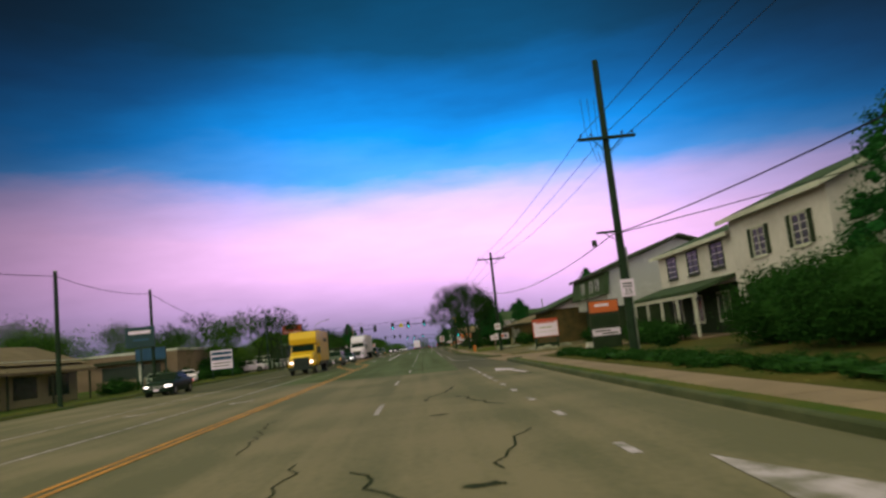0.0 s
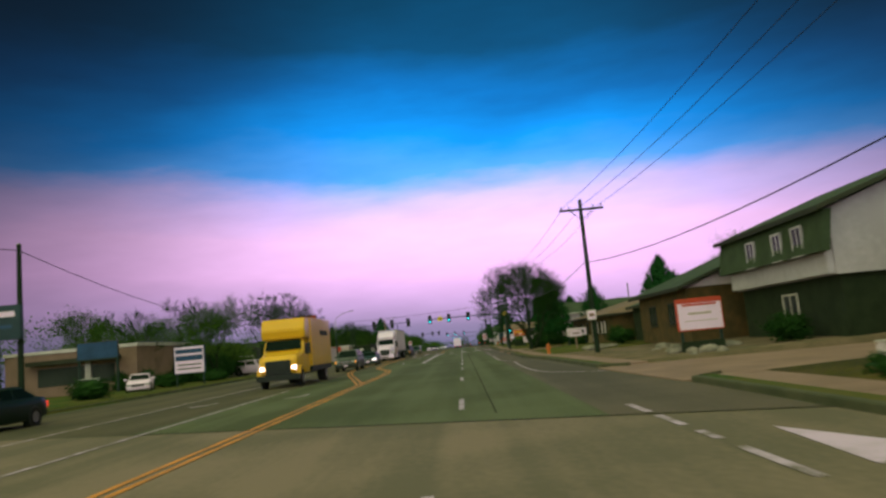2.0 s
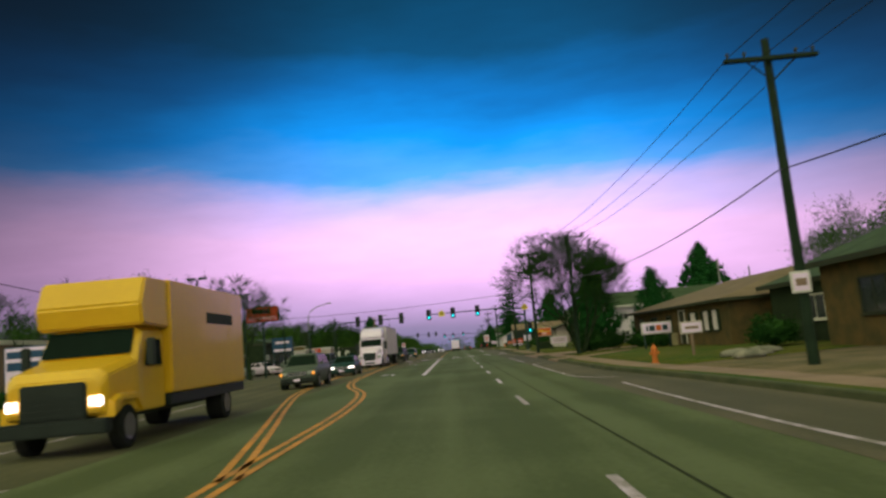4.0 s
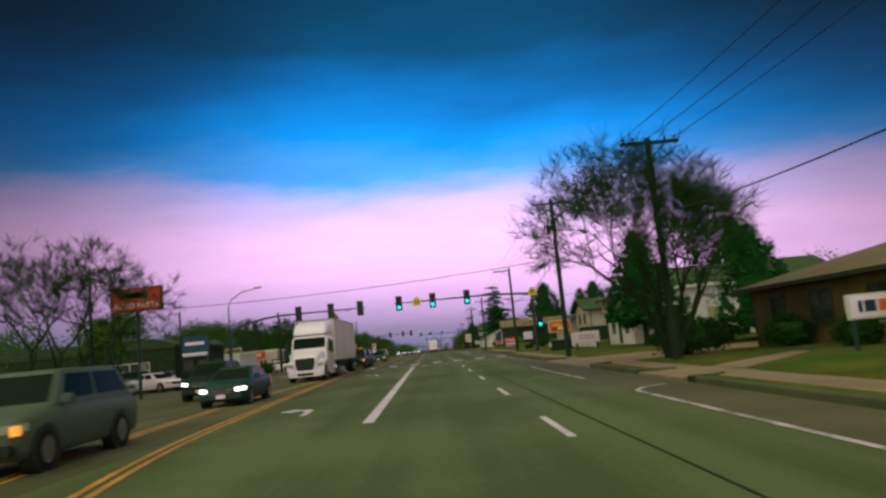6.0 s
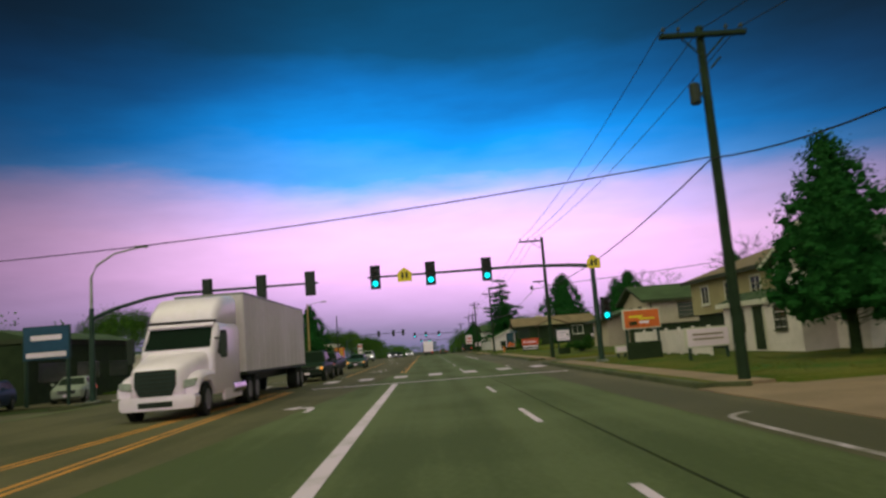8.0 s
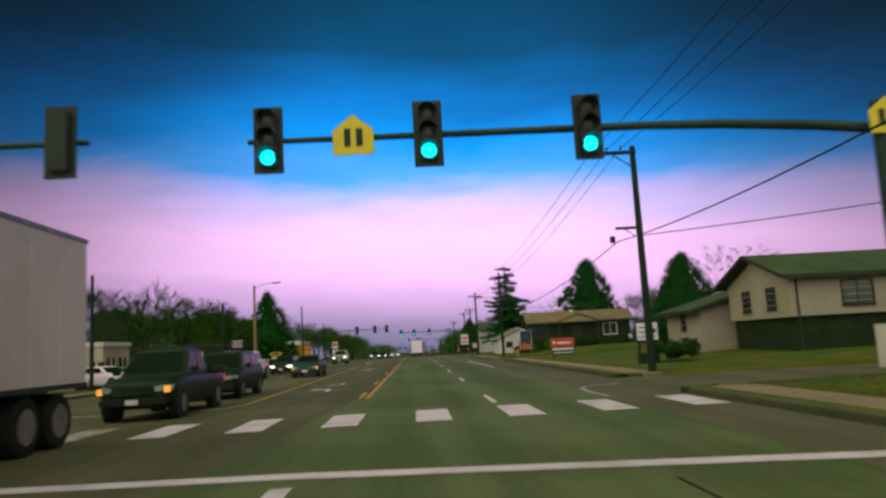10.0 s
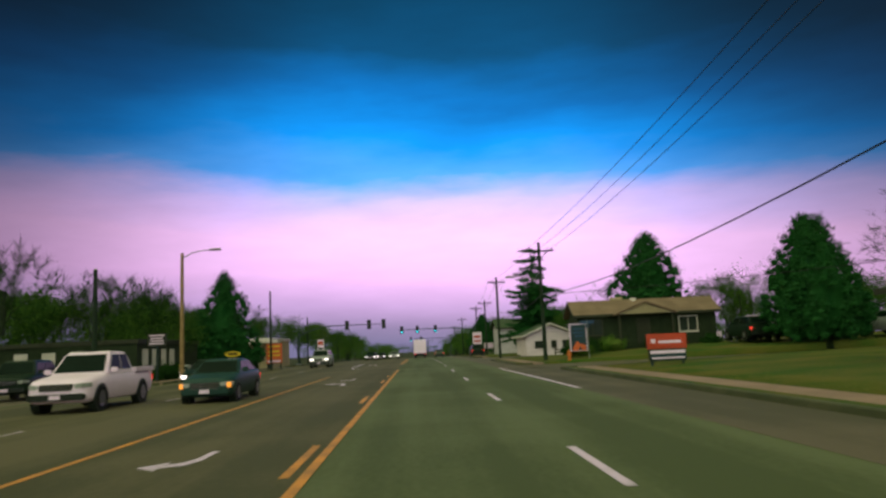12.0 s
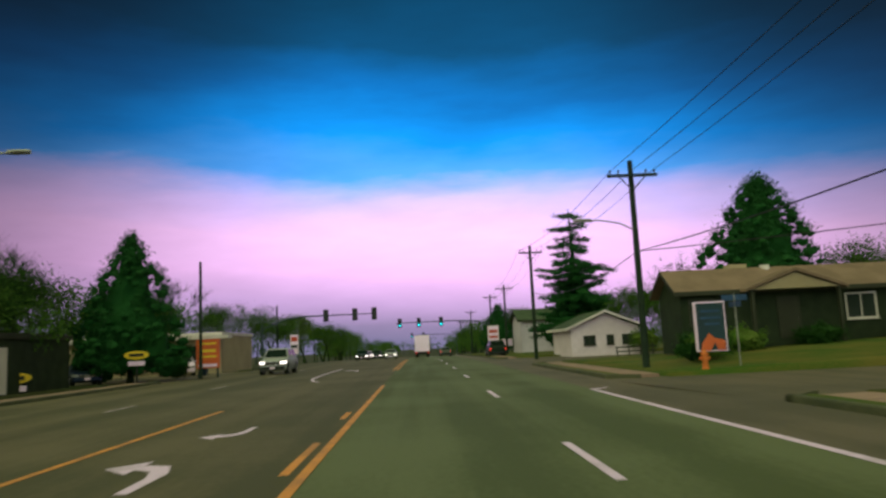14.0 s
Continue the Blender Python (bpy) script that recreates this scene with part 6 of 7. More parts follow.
def leafy_tree(x, y, h, w, seed, label="rounded tree in early yellow-green leaf", m=None, z=0.1, size=0.095, per=38):
    """A tree whose limbs fork into fine twigs, with a thin veil of young leaf round them."""
    rng = random.Random(seed)
    t = thing("tree", at(x, y, gz(y) + z), label, "tree", "leafy trees")
    s, tips = Shape(), []
    for k in range(2):
        branch(s, Vector((0.15 * k, 0, -0.3)), Vector((rng.uniform(-0.25, 0.25), rng.uniform(-0.2, 0.2), 1)), h * 0.30, 0.05 * h ** 0.5, 4, rng, tips, wob=0.42)
    wide = sorted(math.hypot(q.x, q.y) for q, _, _ in tips)[int(len(tips) * 0.9)]
    kx, kz = w / 2 / wide, (h - 0.4) / max(q.z for q, _, _ in tips)
    s.v = [(a * kx, b * kx, c * kz) for a, b, c in s.v]
    tips = [(Vector((q.x * kx, q.y * kx, q.z * kz)), v, d) for q, v, d in tips]
    part("trunk", s, M_BARK, t)
    tw = Shape()
    twigs(tw, tips, rng, 7, 0.9, 0.014)
    part("crown", tw, M_TWIG, t)
    c = Shape()
    leaves(c, [q for q, _, d in tips if d <= 1], rng, per, 0.045 * w + 0.12, size)
    leaves(c, [q for q, _, d in tips if d == 2], rng, per, 0.07 * w, size)
    part("leaf_veil", c, m or M_BUD, t)
    return t


def shrub(x, y, w, d, h, seed, label="dense dark green shrub", n=30, per=66, size=0.075, z=0.1, m=None):
    rng = random.Random(seed)
    t = thing("shrub", at(x, y, gz(y) + z), label, "shrub", "shrubs")
    s = Shape()
    for _ in range(5):
        s.tube([(0, 0, -0.1), (rng.uniform(-w, w) * 0.3, rng.uniform(-d, d) * 0.3, h * 0.7)], [0.03, 0.01], 5)
    part("stems", s, M_BARK, t)
    part("inner_mass", Shape().blob((0, 0, h * 0.46), (w * 0.36, d * 0.36, h * 0.40), rng, 0.28, 9, 14), m or M_LEAF, t)
    cs = []
    for _ in range(n):
        a, u = rng.uniform(0, 6.28), rng.uniform(-0.85, 1)
        k = math.sqrt(max(0, 1 - u * u))
        cs.append((w / 2 * k * math.cos(a) * 0.9, d / 2 * k * math.sin(a) * 0.9, max(0.1, h * (0.48 + 0.46 * u))))
    c = Shape()
    leaves(c, cs, rng, per, 0.16 * min(w, d, h) ** 0.6, size)
    part("foliage", c, m or M_LEAF, t)
    return t


def conifer(x, y, h, w, seed, label="dark green conifer", z=0.1, base=0.12, blunt=0.0, dense=1.0):
    """A thick pine: boughs that end in rounded tufts of needles round a dark heart."""
    rng = random.Random(seed)
    t = thing("conifer", at(x, y, gz(y) + z), label, "tree", "conifers")
    part("trunk", Shape().tube([(0, 0, -0.3), (0.05, 0, h * 0.5), (0, 0.03, h * 0.96)], [0.022 * h + 0.05, 0.014 * h + 0.03, 0.02], 8), M_BARK, t)
    lumps = [(rng.uniform(0, 6.28), rng.uniform(0.05, 0.9), rng.uniform(0.05, 0.20)) for _ in range(9)]

    def reach(f, a):
        r = (1 - f ** (2.4 if blunt else 1.75)) ** (0.72 if blunt else 0.85) * min(1.0, (0.62 if blunt else 0.8) + f * 1.5)
        for la, lf, lk in lumps:
            r *= 1 + lk * math.exp(-((f - lf) / 0.10) ** 2 - (math.sin((a - la) / 2) / 0.35) ** 2)
        return w / 2 * r * 0.93

    c, bs, heart, tufts = Shape(), Shape(), Shape(), []
    heart.loft([[(0.6 * reach(f, a) * math.cos(a) * k, 0.6 * reach(f, a) * math.sin(a) * k, h * (base + (0.95 - base) * f)) for a in (2 * math.pi * j / 12 for j in range(12)) for k in (rng.uniform(0.7, 1.15),)] for f in (0.02, 0.12, 0.25, 0.38, 0.5, 0.62, 0.74, 0.86, 0.95)])
    for k in range(int(dense * (160 + 4.6 * w * h))):
        f = rng.random() ** 1.3
        a = rng.uniform(0, 6.28)
        r = max(reach(f, a), 0.10) * (rng.uniform(0.84, 1.08) if k % 4 else rng.uniform(0.35, 0.75))
        tip = Vector((r * math.cos(a), r * math.sin(a), h * (base + (1 - base) * f) + rng.uniform(-0.2, 0.2)))
        tufts.append(tip)
        q = (0.018 * h + 0.016 * w) * rng.uniform(0.6, 1.25) * (1 - 0.45 * f)
        heart.blob(tip * 0.97, (q * 1.15, q * 1.15, q * 0.8), rng, 0.3, 4, 6)
        if k % 5 == 0:
            bs.tube([(0, 0, max(0.3, tip.z - 0.25 * r)), tip], [0.03, 0.008], 3, caps=False)
    leaves(c, tufts, rng, 31, 0.13 + 0.010 * h, 0.08, 0.85)
    leaves(c, [q + Vector((q.x, q.y, 0)).normalized() * 0.2 + Vector((0, 0, 0.22)) for q in tufts[::2]], rng, 12, 0.09, 0.075, 1.3)
    part("bough_frame", bs, M_BARK, t)
    part("inner_mass", heart, M_NEEDLE, t)
    part("needle_mass", c, M_NEEDLE, t)
    return t


def layered_pine(x, y, h, w, seed):
    """A tall pine whose flat boughs stand apart towards the top."""
    rng = random.Random(seed)
    t = thing("conifer", at(x, y, gz(y) + 0.1), "tall ragged pine with flat layered boughs", "tree", "conifers")
    part("trunk", Shape().tube([(0, 0, -0.3), (0.1, 0, h * 0.5), (-0.15, 0, h * 0.97)], [0.34, 0.22, 0.04], 8), M_BARK, t)
    c, bs = Shape(), Shape()
    f = 0.12
    while f < 0.98:
        zz = h * f
        reach = w / 2 * (1.12 - 0.78 * f ** 1.3) * rng.uniform(0.55, 1.2)
        n = 7 if f < 0.6 else 5
        for j in range(n):
            a = 2 * math.pi * (j + rng.uniform(-0.35, 0.35)) / n + f * 40
            l = reach * rng.uniform(0.6, 1.15) * (1.25 if math.cos(a) < -0.4 and f > 0.85 else 1.0)
            d = Vector((math.cos(a), math.sin(a), 0))
            o = Vector((-0.1 * f, 0, zz + rng.uniform(-0.3, 0.3)))
            mid = o + d * l * 0.5 + Vector((0, 0, -0.10 * l))
            end = o + d * l + Vector((0, 0, rng.uniform(-0.28, 0.05) * l))
            bs.tube([o, mid, end], [0.06, 0.04, 0.012], 4, caps=False)
            m = max(3, int(l / 0.28))
            for q in range(m):
                u = (q + 1.0) / m
                p = o.lerp(mid, u * 2) if u < 0.5 else mid.lerp(end, u * 2 - 1)
                wide = 0.62 * (1 - 0.45 * u)
                for _ in range(44):
                    g = p + Vector((rng.gauss(0, wide * 0.6), rng.gauss(0, wide * 0.6), rng.gauss(0.03, 0.10)))
                    e = Vector((rng.uniform(-1, 1), rng.uniform(-1, 1), rng.uniform(-0.5, 0.7))).normalized()
                    b = e.orthogonal().normalized()
                    k = 0.11 * rng.uniform(0.6, 1.3)
                    c.add([g - e * k, g + b * k * 0.5, g + e * k, g - b * k * 0.5], [(0, 1, 2, 3)])
        f += 0.035 if f < 0.6 else 0.055 if f < 0.75 else 0.08
    part("bough_frame", bs, M_BARK, t)
    part("needle_mass", c, M_NEEDLE, t)
    return t


# right-hand side
conifer(19.3, 29.2, 8.2, 5.4, 3, "large dark conifer beside the apartments", blunt=1.0)
for k, (x, y, w, d, h) in enumerate(((14.8, 26.5, 4.2, 5.5, 2.7), (15.2, 31.5, 3.6, 5.0, 2.4), (14.6, 21.5, 3.8, 5.0, 2.6), (15.0, 16.5, 3.8, 5.0, 2.6))):
    shrub(x, y, w, d, h, 40 + k, "tall clipped dark green hedge on the lawn", n=110, per=110, size=0.06, z=0.3)
for k in range(9):
    shrub(10.7 + 0.2 * (k % 2), 9 + 4.6 * k, 1.5, 5.2, 0.34, 60 + k, "low dark ground cover along the pavement", n=60, per=70, size=0.04, z=0.08)
for k, (x, y, w, h) in enumerate(((15.2, 44, 2.2, 1.0), (15.0, 47, 1.8, 0.9), (15.8, 50, 2.4, 1.1), (13.8, 40.5, 1.4, 0.7), (16.2, 64.0, 1.6, 1.0), (14.2, 88.0, 2.0, 1.2))):
    shrub(x, y, w, w, h, 80 + k, "rounded shrub by the house wall", z=0.35)
conifer(44.0, 182, 15.2, 11.0, 5, "tall dark conifer far behind the low houses")
leafy_tree(28.5, 101, 8.4, 6.0, 17, "rounded tree in early leaf behind the low houses", m=M_HAZE)
bare_tree(9.7, 110.7, 10.0, 12, "large spreading bare tree with many stems on the lawn", trunks=5, depth=5, per=12, twig=0.9, width=0.013, r=0.46, split=3, wob=0.4, lean_=0.42, wide=5.0)
conifer(14.6, 130.6, 7.6, 5.4, 12, "dense dark conifer beside the driveway", base=0.2)
conifer(18.8, 122.5, 6.6, 4.6, 13, "small dark conifer behind the bare tree", base=0.1)
for k, (x, y, w, h) in enumerate(((10.6, 111.9, 2.4, 1.6), (12.9, 114.4, 2.0, 1.3), (14.0, 109.5, 1.8, 1.1), (13.0, 120, 1.8, 1.2), (14.3, 105, 2.0, 0.9), (14.4, 127.3, 1.0, 0.7), (22.0, 127.3, 1.6, 1.2), (15.9, 138.5, 1.6, 1.1))):
    shrub(x, y, w, w, h, 100 + k, "dark shrub near the house", z=0.2)
conifer(24.5, 197.5, 8.0, 5.0, 14, "dense dark conifer beyond the crossing")
conifer(28.8, 206.8, 9.8, 7.6, 15, "broad dark conifer beside the office car park")
conifer(23.3, 226.5, 11.6, 7.6, 16, "broad round-topped dark pine behind the office", blunt=1.0, base=0.25)
layered_pine(15.3, 249.0, 14.6, 9.2, 18)
conifer(16.5, 255.0, 8.0, 7.0, 19, "wide dark conifer behind the white house")
conifer(11.8, 287.0, 7.0, 6.0, 20, "dark conifer far down the road")
bare_tree(24.0, 243, 9.0, 21, buds=4, depth=4, per=6)
for k, (x, y, h, w) in enumerate(((38, 124, 12.0, 8.5), (20.5, 246, 6.0, 7), (36, 222, 7.5, 7), (41, 217, 6.4, 7), (33, 232, 8, 7), (46, 212, 6.6, 8), (28, 238, 7, 7), (19, 262, 7, 7), (17, 300, 7.5, 8), (15, 330, 7, 9), (13.5, 360, 7, 9))):
    leafy_tree(x, y, h, w, 200 + k, "hazy brown-green tree behind the houses", m=M_HAZE)
bare_tree(27.5, 190.0, 9.0, 22, depth=4, per=7, label="bare tree behind the beige house")
bare_tree(22.5, 154.5, 8.0, 23, depth=4, per=7, label="bare tree behind the tan house")
conifer(26.0, 165, 7.0, 3.2, 24, "small conifer behind the houses")
for k, (x, y, w, h) in enumerate(((12.3, 210.2, 1.6, 0.8), (13.0, 212.0, 2.2, 1.2), (11.0, 208.6, 0.9, 0.5), (16.0, 214.6, 2.0, 1.3), (20.0, 214.6, 2.2, 1.2), (12.6, 165.8, 2.2, 0.7), (18.0, 236.5, 2.4, 1.6), (24.0, 213.8, 1.6, 1.0))):
    shrub(x, y, w, w, h, 130 + k, "shrub and dry grass clump on the lawn", z=0.45, m=M_LEAF if k % 3 else M_BUD)

# far side
for k, (x, y, h, w) in enumerate(((-28, 119, 4.8, 8.0), (-23.4, 107.5, 8.8, 6.6), (-38.7, 110, 9.0, 7.5), (-23.5, 137, 6.5, 6.5), (-29, 176, 7.5, 6.5), (-34, 76, 8.0, 8), (-42, 92, 8.5, 9), (-36, 122, 8, 9), (-20.0, 278, 8.0, 8), (-19.0, 300, 8.0, 8), (-25, 222.5, 8.2, 8), (-22.5, 215, 6.5, 6), (-29, 228, 8.0, 8), (-33, 218, 8, 9), (-29, 214, 7.5, 7), (-40, 199, 7.5, 8), (-18.5, 318, 7, 8), (-18.0, 340, 7, 9), (-20, 362, 7, 10), (-24, 268, 8, 8), (-28, 250, 8, 8), (-33, 262, 9, 9))):
    leafy_tree(x, y, h, w, 300 + k, "brown-green roadside tree in early leaf", m=M_HAZE if k % 3 else M_BUD)
for k, (x, y, h) in enumerate(((-20.4, 121.0, 10.0), (-23.4, 123.5, 10.5), (-19.0, 124.6, 9.6), (-22.2, 127.0, 9.6), (-30, 116, 10.0), (-33, 60, 8.5), (-30, 104, 8.0), (-26, 214, 9.0), (-22.0, 212.0, 8.4), (-29, 222, 9.5), (-24.5, 196, 8.8), (-30, 200, 9.0), (-28, 190, 8.5), (-35, 186, 9.0), (-21.5, 219, 8.5), (-34, 212, 9.5), (-21.5, 240, 8.0))):
    bare_tree(x, y, h, 400 + k, depth=4, per=13, buds=6 if k % 2 else 0, twig=0.95, width=0.016, label="bare grey-brown tree with thin twigs on the far side", wob=0.45)
conifer(-19.2, 227.6, 9.6, 7.4, 31, "broad dark green conifer beside the far verge", base=0.06)
conifer(-23.5, 233.5, 6.5, 4.0, 33, "dark conifer behind the broad one")
for k, (x, y, w, h) in enumerate(((-22.5, 68, 2.6, 1.2), (-23.5, 73, 2.2, 1.0), (-22.0, 79, 2.6, 1.3), (-23.0, 94, 3.0, 1.2), (-25.5, 95.5, 1.2, 1.6), (-22.0, 102, 3.0, 1.0), (-28.0, 95.8, 1.2, 1.6), (-19.9, 169.6, 1.4, 1.2), (-18.8, 183, 1.6, 0.9), (-18.4, 205, 1.4, 1.0), (-18.2, 208, 1.6, 1.2), (-17.6, 232.0, 1.0, 0.8), (-20.5, 200.8, 2.4, 1.6))):
    shrub(x, y, w, w, h, 160 + k, "dark shrub along the far verge", z=0.1)
for k, (x, y) in enumerate(((-25.6, 106.5), (-26.2, 111), (-26.4, 115.5), (-26.6, 120), (-27.5, 124.5))):
    shrub(x, y, 3.6, 5.0, 2.6, 190 + k, "tall dark green hedge behind the parked cars", n=70, per=70, size=0.09)


def far_wood(x0, y0, x1, y1, n, h, seed, label, leaf=0.22, per=31):
    """A wood too far off to tell its trees apart."""
    rng, c, tr = random.Random(seed), Shape(), Shape()
    for _ in range(n):
        u = rng.random()
        x, y = x0 + (x1 - x0) * u + rng.uniform(-6, 6), y0 + (y1 - y0) * u + rng.uniform(-6, 6)
        hh, g = h * rng.uniform(0.6, 1.15), gz(y0 + (y1 - y0) * u)
        tr.tube([(x, y, g - 0.3), (x + rng.uniform(-0.5, 0.5), y, g + hh * 0.8)], [0.16, 0.04], 4)
        cs = [(x + rng.gauss(0, hh * 0.17), y + rng.gauss(0, hh * 0.17), g + hh * (0.22 + 0.72 * rng.random() ** 0.8)) for _ in range(15)]
        leaves(c, cs, rng, per, hh * 0.075, leaf)
    t = thing("wood", Matrix.Identity(4), label, "woodland", kind="stuff")
    part("trunks", tr, M_BARK, t)
    part("crowns", c, M_HAZE, t)


far_wood(-62, 20, -48, 190, 60, 8.5, 1, "hazy bare woodland behind the far shops")
far_wood(-44, 190, -34, 320, 40, 8.5, 2, "hazy bare woodland beyond the car parks")
far_wood(44, 100, 52, 330, 60, 6.6, 3, "hazy bare woodland behind the houses", 0.15, 52)
far_wood(-26, 330, -18, 620, 60, 8.0, 4, "hazy trees lining the road far ahead")
far_wood(15, 340, 22, 620, 60, 8.0, 5, "hazy trees lining the road far ahead")
far_wood(-200, 640, 200, 660, 110, 11.0, 6, "hazy trees on the horizon")
far_wood(27, 231, 50, 206, 26, 7.0, 8, "hazy brown-green thicket behind the office car park", 0.075, 120)
far_wood(46, -20, 60, 100, 30, 9.0, 7, "hazy bare woodland behind the apartments")

# ---- signs and street furniture ----
def panel_sign(name, x, y, z0, w, h, face, label, posts=1, post_m=None, depth=0.18, turn=0.0, edge=None, low=None, bars=(), base_h=0.0, top=None, category="sign"):
    """A board on posts that faces down the road; z0 is the foot of the board. bars: (x, z, w, h, material) on its face."""
    g = gz(y) + (low if low is not None else 0.1)
    t = thing(name, pose(x, y, g, 0, 0, turn), label, category, "roadside signs")
    b = part("board", Shape().box(-w / 2, w / 2, -depth / 2, depth / 2, z0, z0 + h), edge or M_TRIM, t, bevel=0.015)
    part("face", Shape().box(-w / 2 + 0.06, w / 2 - 0.06, -depth / 2 - 0.012, -depth / 2, z0 + 0.06, z0 + h - 0.06), face, b)
    for bx, bz, bw, bh, m in bars:
        part("bar", Shape().box(bx - bw / 2, bx + bw / 2, -depth / 2 - 0.024, -depth / 2 - 0.013, z0 + bz - bh / 2, z0 + bz + bh / 2), m, b)
    for k in range(posts):
        px = 0 if posts == 1 else -w / 2 + 0.15 + (w - 0.3) * k / (posts - 1)
        part("post", Shape().tube([(px, 0.02, -0.3), (px, 0.02, z0 + 0.1)], 0.07 if w < 2.6 else 0.11, 10), post_m or M_STEEL, t)
    if base_h:
        part("plinth", Shape().box(-w / 2 + 0.1, w / 2 - 0.1, -0.2, 0.2, -0.3, base_h), M_DARKBRICK, t, bevel=0.02)
    if top:
        part("header", Shape().box(-w / 2, w / 2, -depth / 2, depth / 2, z0 + h, z0 + h + top[0]), top[1], t, bevel=0.015)
    return t


# first stretch
panel_sign("shop_sign", 13.2, 48.1, 2.05, 1.75, 0.75, M_SIGNORANGE, "red-topped sign board on a dark brick base", 0, bars=((-0.1, 0.46, 0.8, 0.14, M_SIGNWHITE),), base_h=0.7, edge=M_DARKTRIM)
panel_sign("shop_sign", 13.2, 48.12, 0.75, 1.7, 0.5, M_SIGNWHITE, "white letter board under the red sign", 2, bars=((-0.2, 0.32, 0.9, 0.07, M_DARKTRIM), (0.2, 0.17, 0.9, 0.07, M_DARKTRIM)), edge=M_DARKTRIM)
panel_sign("shop_sign", 13.2, 48.14, 1.28, 1.7, 0.74, M_DARKBRICK, "dark middle panel between two sign boards", 0, edge=M_DARKTRIM)
panel_sign("shop_sign", 12.55, 64.2, 0.95, 2.0, 1.25, M_SIGNWHITE, "white sign board in a red frame by the boulders", 2, edge=M_SIGNRED, bars=((0.0, 0.74, 1.0, 0.09, M_CREAM), (0.0, 0.42, 1.4, 0.03, M_CREAM), (0, 1.12, 1.5, 0.09, M_SIGNRED)), base_h=0.5, top=(0.16, M_SIGNRED))
panel_sign("notice_sign", 10.05, 76.15, 2.0, 0.55, 0.6, M_SIGNWHITE, "small pale notice fixed to the pole", 0, low=0.1, bars=((0, 0.3, 0.3, 0.2, M_CONC),), depth=0.04)
panel_sign("notice_sign", 10.9, 88.6, 1.0, 1.0, 0.55, M_SIGNWHITE, "pale board on a thick post", 1, post_m=M_CONC, edge=M_CREAM, bars=((0, 0.27, 0.6, 0.12, M_CONC),))
panel_sign("shop_sign", 13.15, 102.3, 1.0, 1.9, 0.74, M_SIGNWHITE, "white board with dark and orange lettering bars", 2, bars=((-0.6, 0.37, 0.12, 0.34, M_SIGNDARK), (-0.3, 0.37, 0.34, 0.34, M_SIGNDARK), (0.12, 0.37, 0.34, 0.34, M_SIGNORANGE), (0.52, 0.37, 0.32, 0.34, M_SIGNDARK)), edge=M_TRIM)
panel_sign("shop_sign", 10.9, 142.6, 1.55, 1.9, 1.0, M_SIGNORANGE, "bright orange picture board with pale streaks", 2, edge=M_TRIM, bars=((-0.3, 0.62, 0.7, 0.12, M_SIGNYELLOW), (0.25, 0.5, 0.8, 0.1, M_SIGNYELLOW), (0.1, 0.32, 0.5, 0.12, M_SIGNWHITE), (-0.45, 0.28, 0.4, 0.2, M_DARKBRICK)), base_h=0.9)
panel_sign("notice_sign", 11.8, 136.5, 0.55, 1.9, 0.85, M_SIGNWHITE, "low white board on two posts", 2, bars=((0, 0.55, 1.3, 0.06, M_CONC), (0, 0.35, 1.3, 0.06, M_CONC)))
panel_sign("notice_sign", 10.9, 147.0, 0.3, 0.7, 0.4, M_SIGNWHITE, "small white yard sign", 2)
panel_sign("shop_sign", 11.3, 166.3, 1.1, 1.15, 0.95, M_SIGNWHITE, "white board with dark lettering bars and a small shape", 2, edge=M_SIGNDARK,
           bars=((-0.12, 0.68, 0.62, 0.045, M_SIGNBLUE), (-0.18, 0.45, 0.45, 0.045, M_SIGNBLUE), (-0.02, 0.22, 0.85, 0.04, M_SIGNBLUE), (0.36, 0.5, 0.13, 0.2, M_SIGNDARK)), base_h=0.55, top=(0.09, M_SIGNDARK))
panel_sign("shop_sign", 11.75, 189.2, 0.82, 1.9, 0.72, M_SIGNRED, "red office sign with a white lower band", 0, edge=M_SIGNRED, bars=((0.12, 0.33, 1.1, 0.13, M_SIGNWHITE), (-0.68, 0.38, 0.22, 0.2, M_SIGNWHITE)))
panel_sign("shop_sign", 11.75, 189.22, 0.25, 1.8, 0.565, M_SIGNDARK, "white-banded dark lower board of the red sign", 2, edge=M_DARKTRIM, bars=((0, 0.42, 1.7, 0.15, M_SIGNWHITE), (0, 0.14, 1.6, 0.07, M_SIGNWHITE)))
panel_sign("shop_sign", 11.65, 207.8, 0.1, 1.25, 2.0, M_SIGNDARK, "tall dark blue board in a white frame with an orange foot", 0, edge=M_SIGNWHITE, low=0.62,
           bars=((0.0, 1.62, 0.75, 0.10, M_SIGNBLUE), (0.0, 1.35, 0.8, 0.09, M_SIGNBLUE), (0.05, 1.1, 0.6, 0.09, M_SIGNBLUE)))
tri_ = thing("shop_sign", pose(11.65, 207.68, 0.64), "orange peak-shaped picture at the foot of the board", "sign")
part("picture", Shape().prism([(-0.5, 0.12), (-0.42, 0.42), (-0.12, 0.82), (0.08, 0.62), (0.52, 0.5), (0.52, 0.12), (0.2, 0.12), (0.1, 0.45), (-0.1, 0.12)], -0.012, 0.0, "y"), M_SIGNORANGE, tri_)
sp = thing("street_sign", at(11.95, 206.0, 0.15), "blue street name plates on a thin post", "sign")
part("post", Shape().tube([(0, 0, -0.2), (0, 0, 2.75)], 0.03, 7), M_GREY, sp)
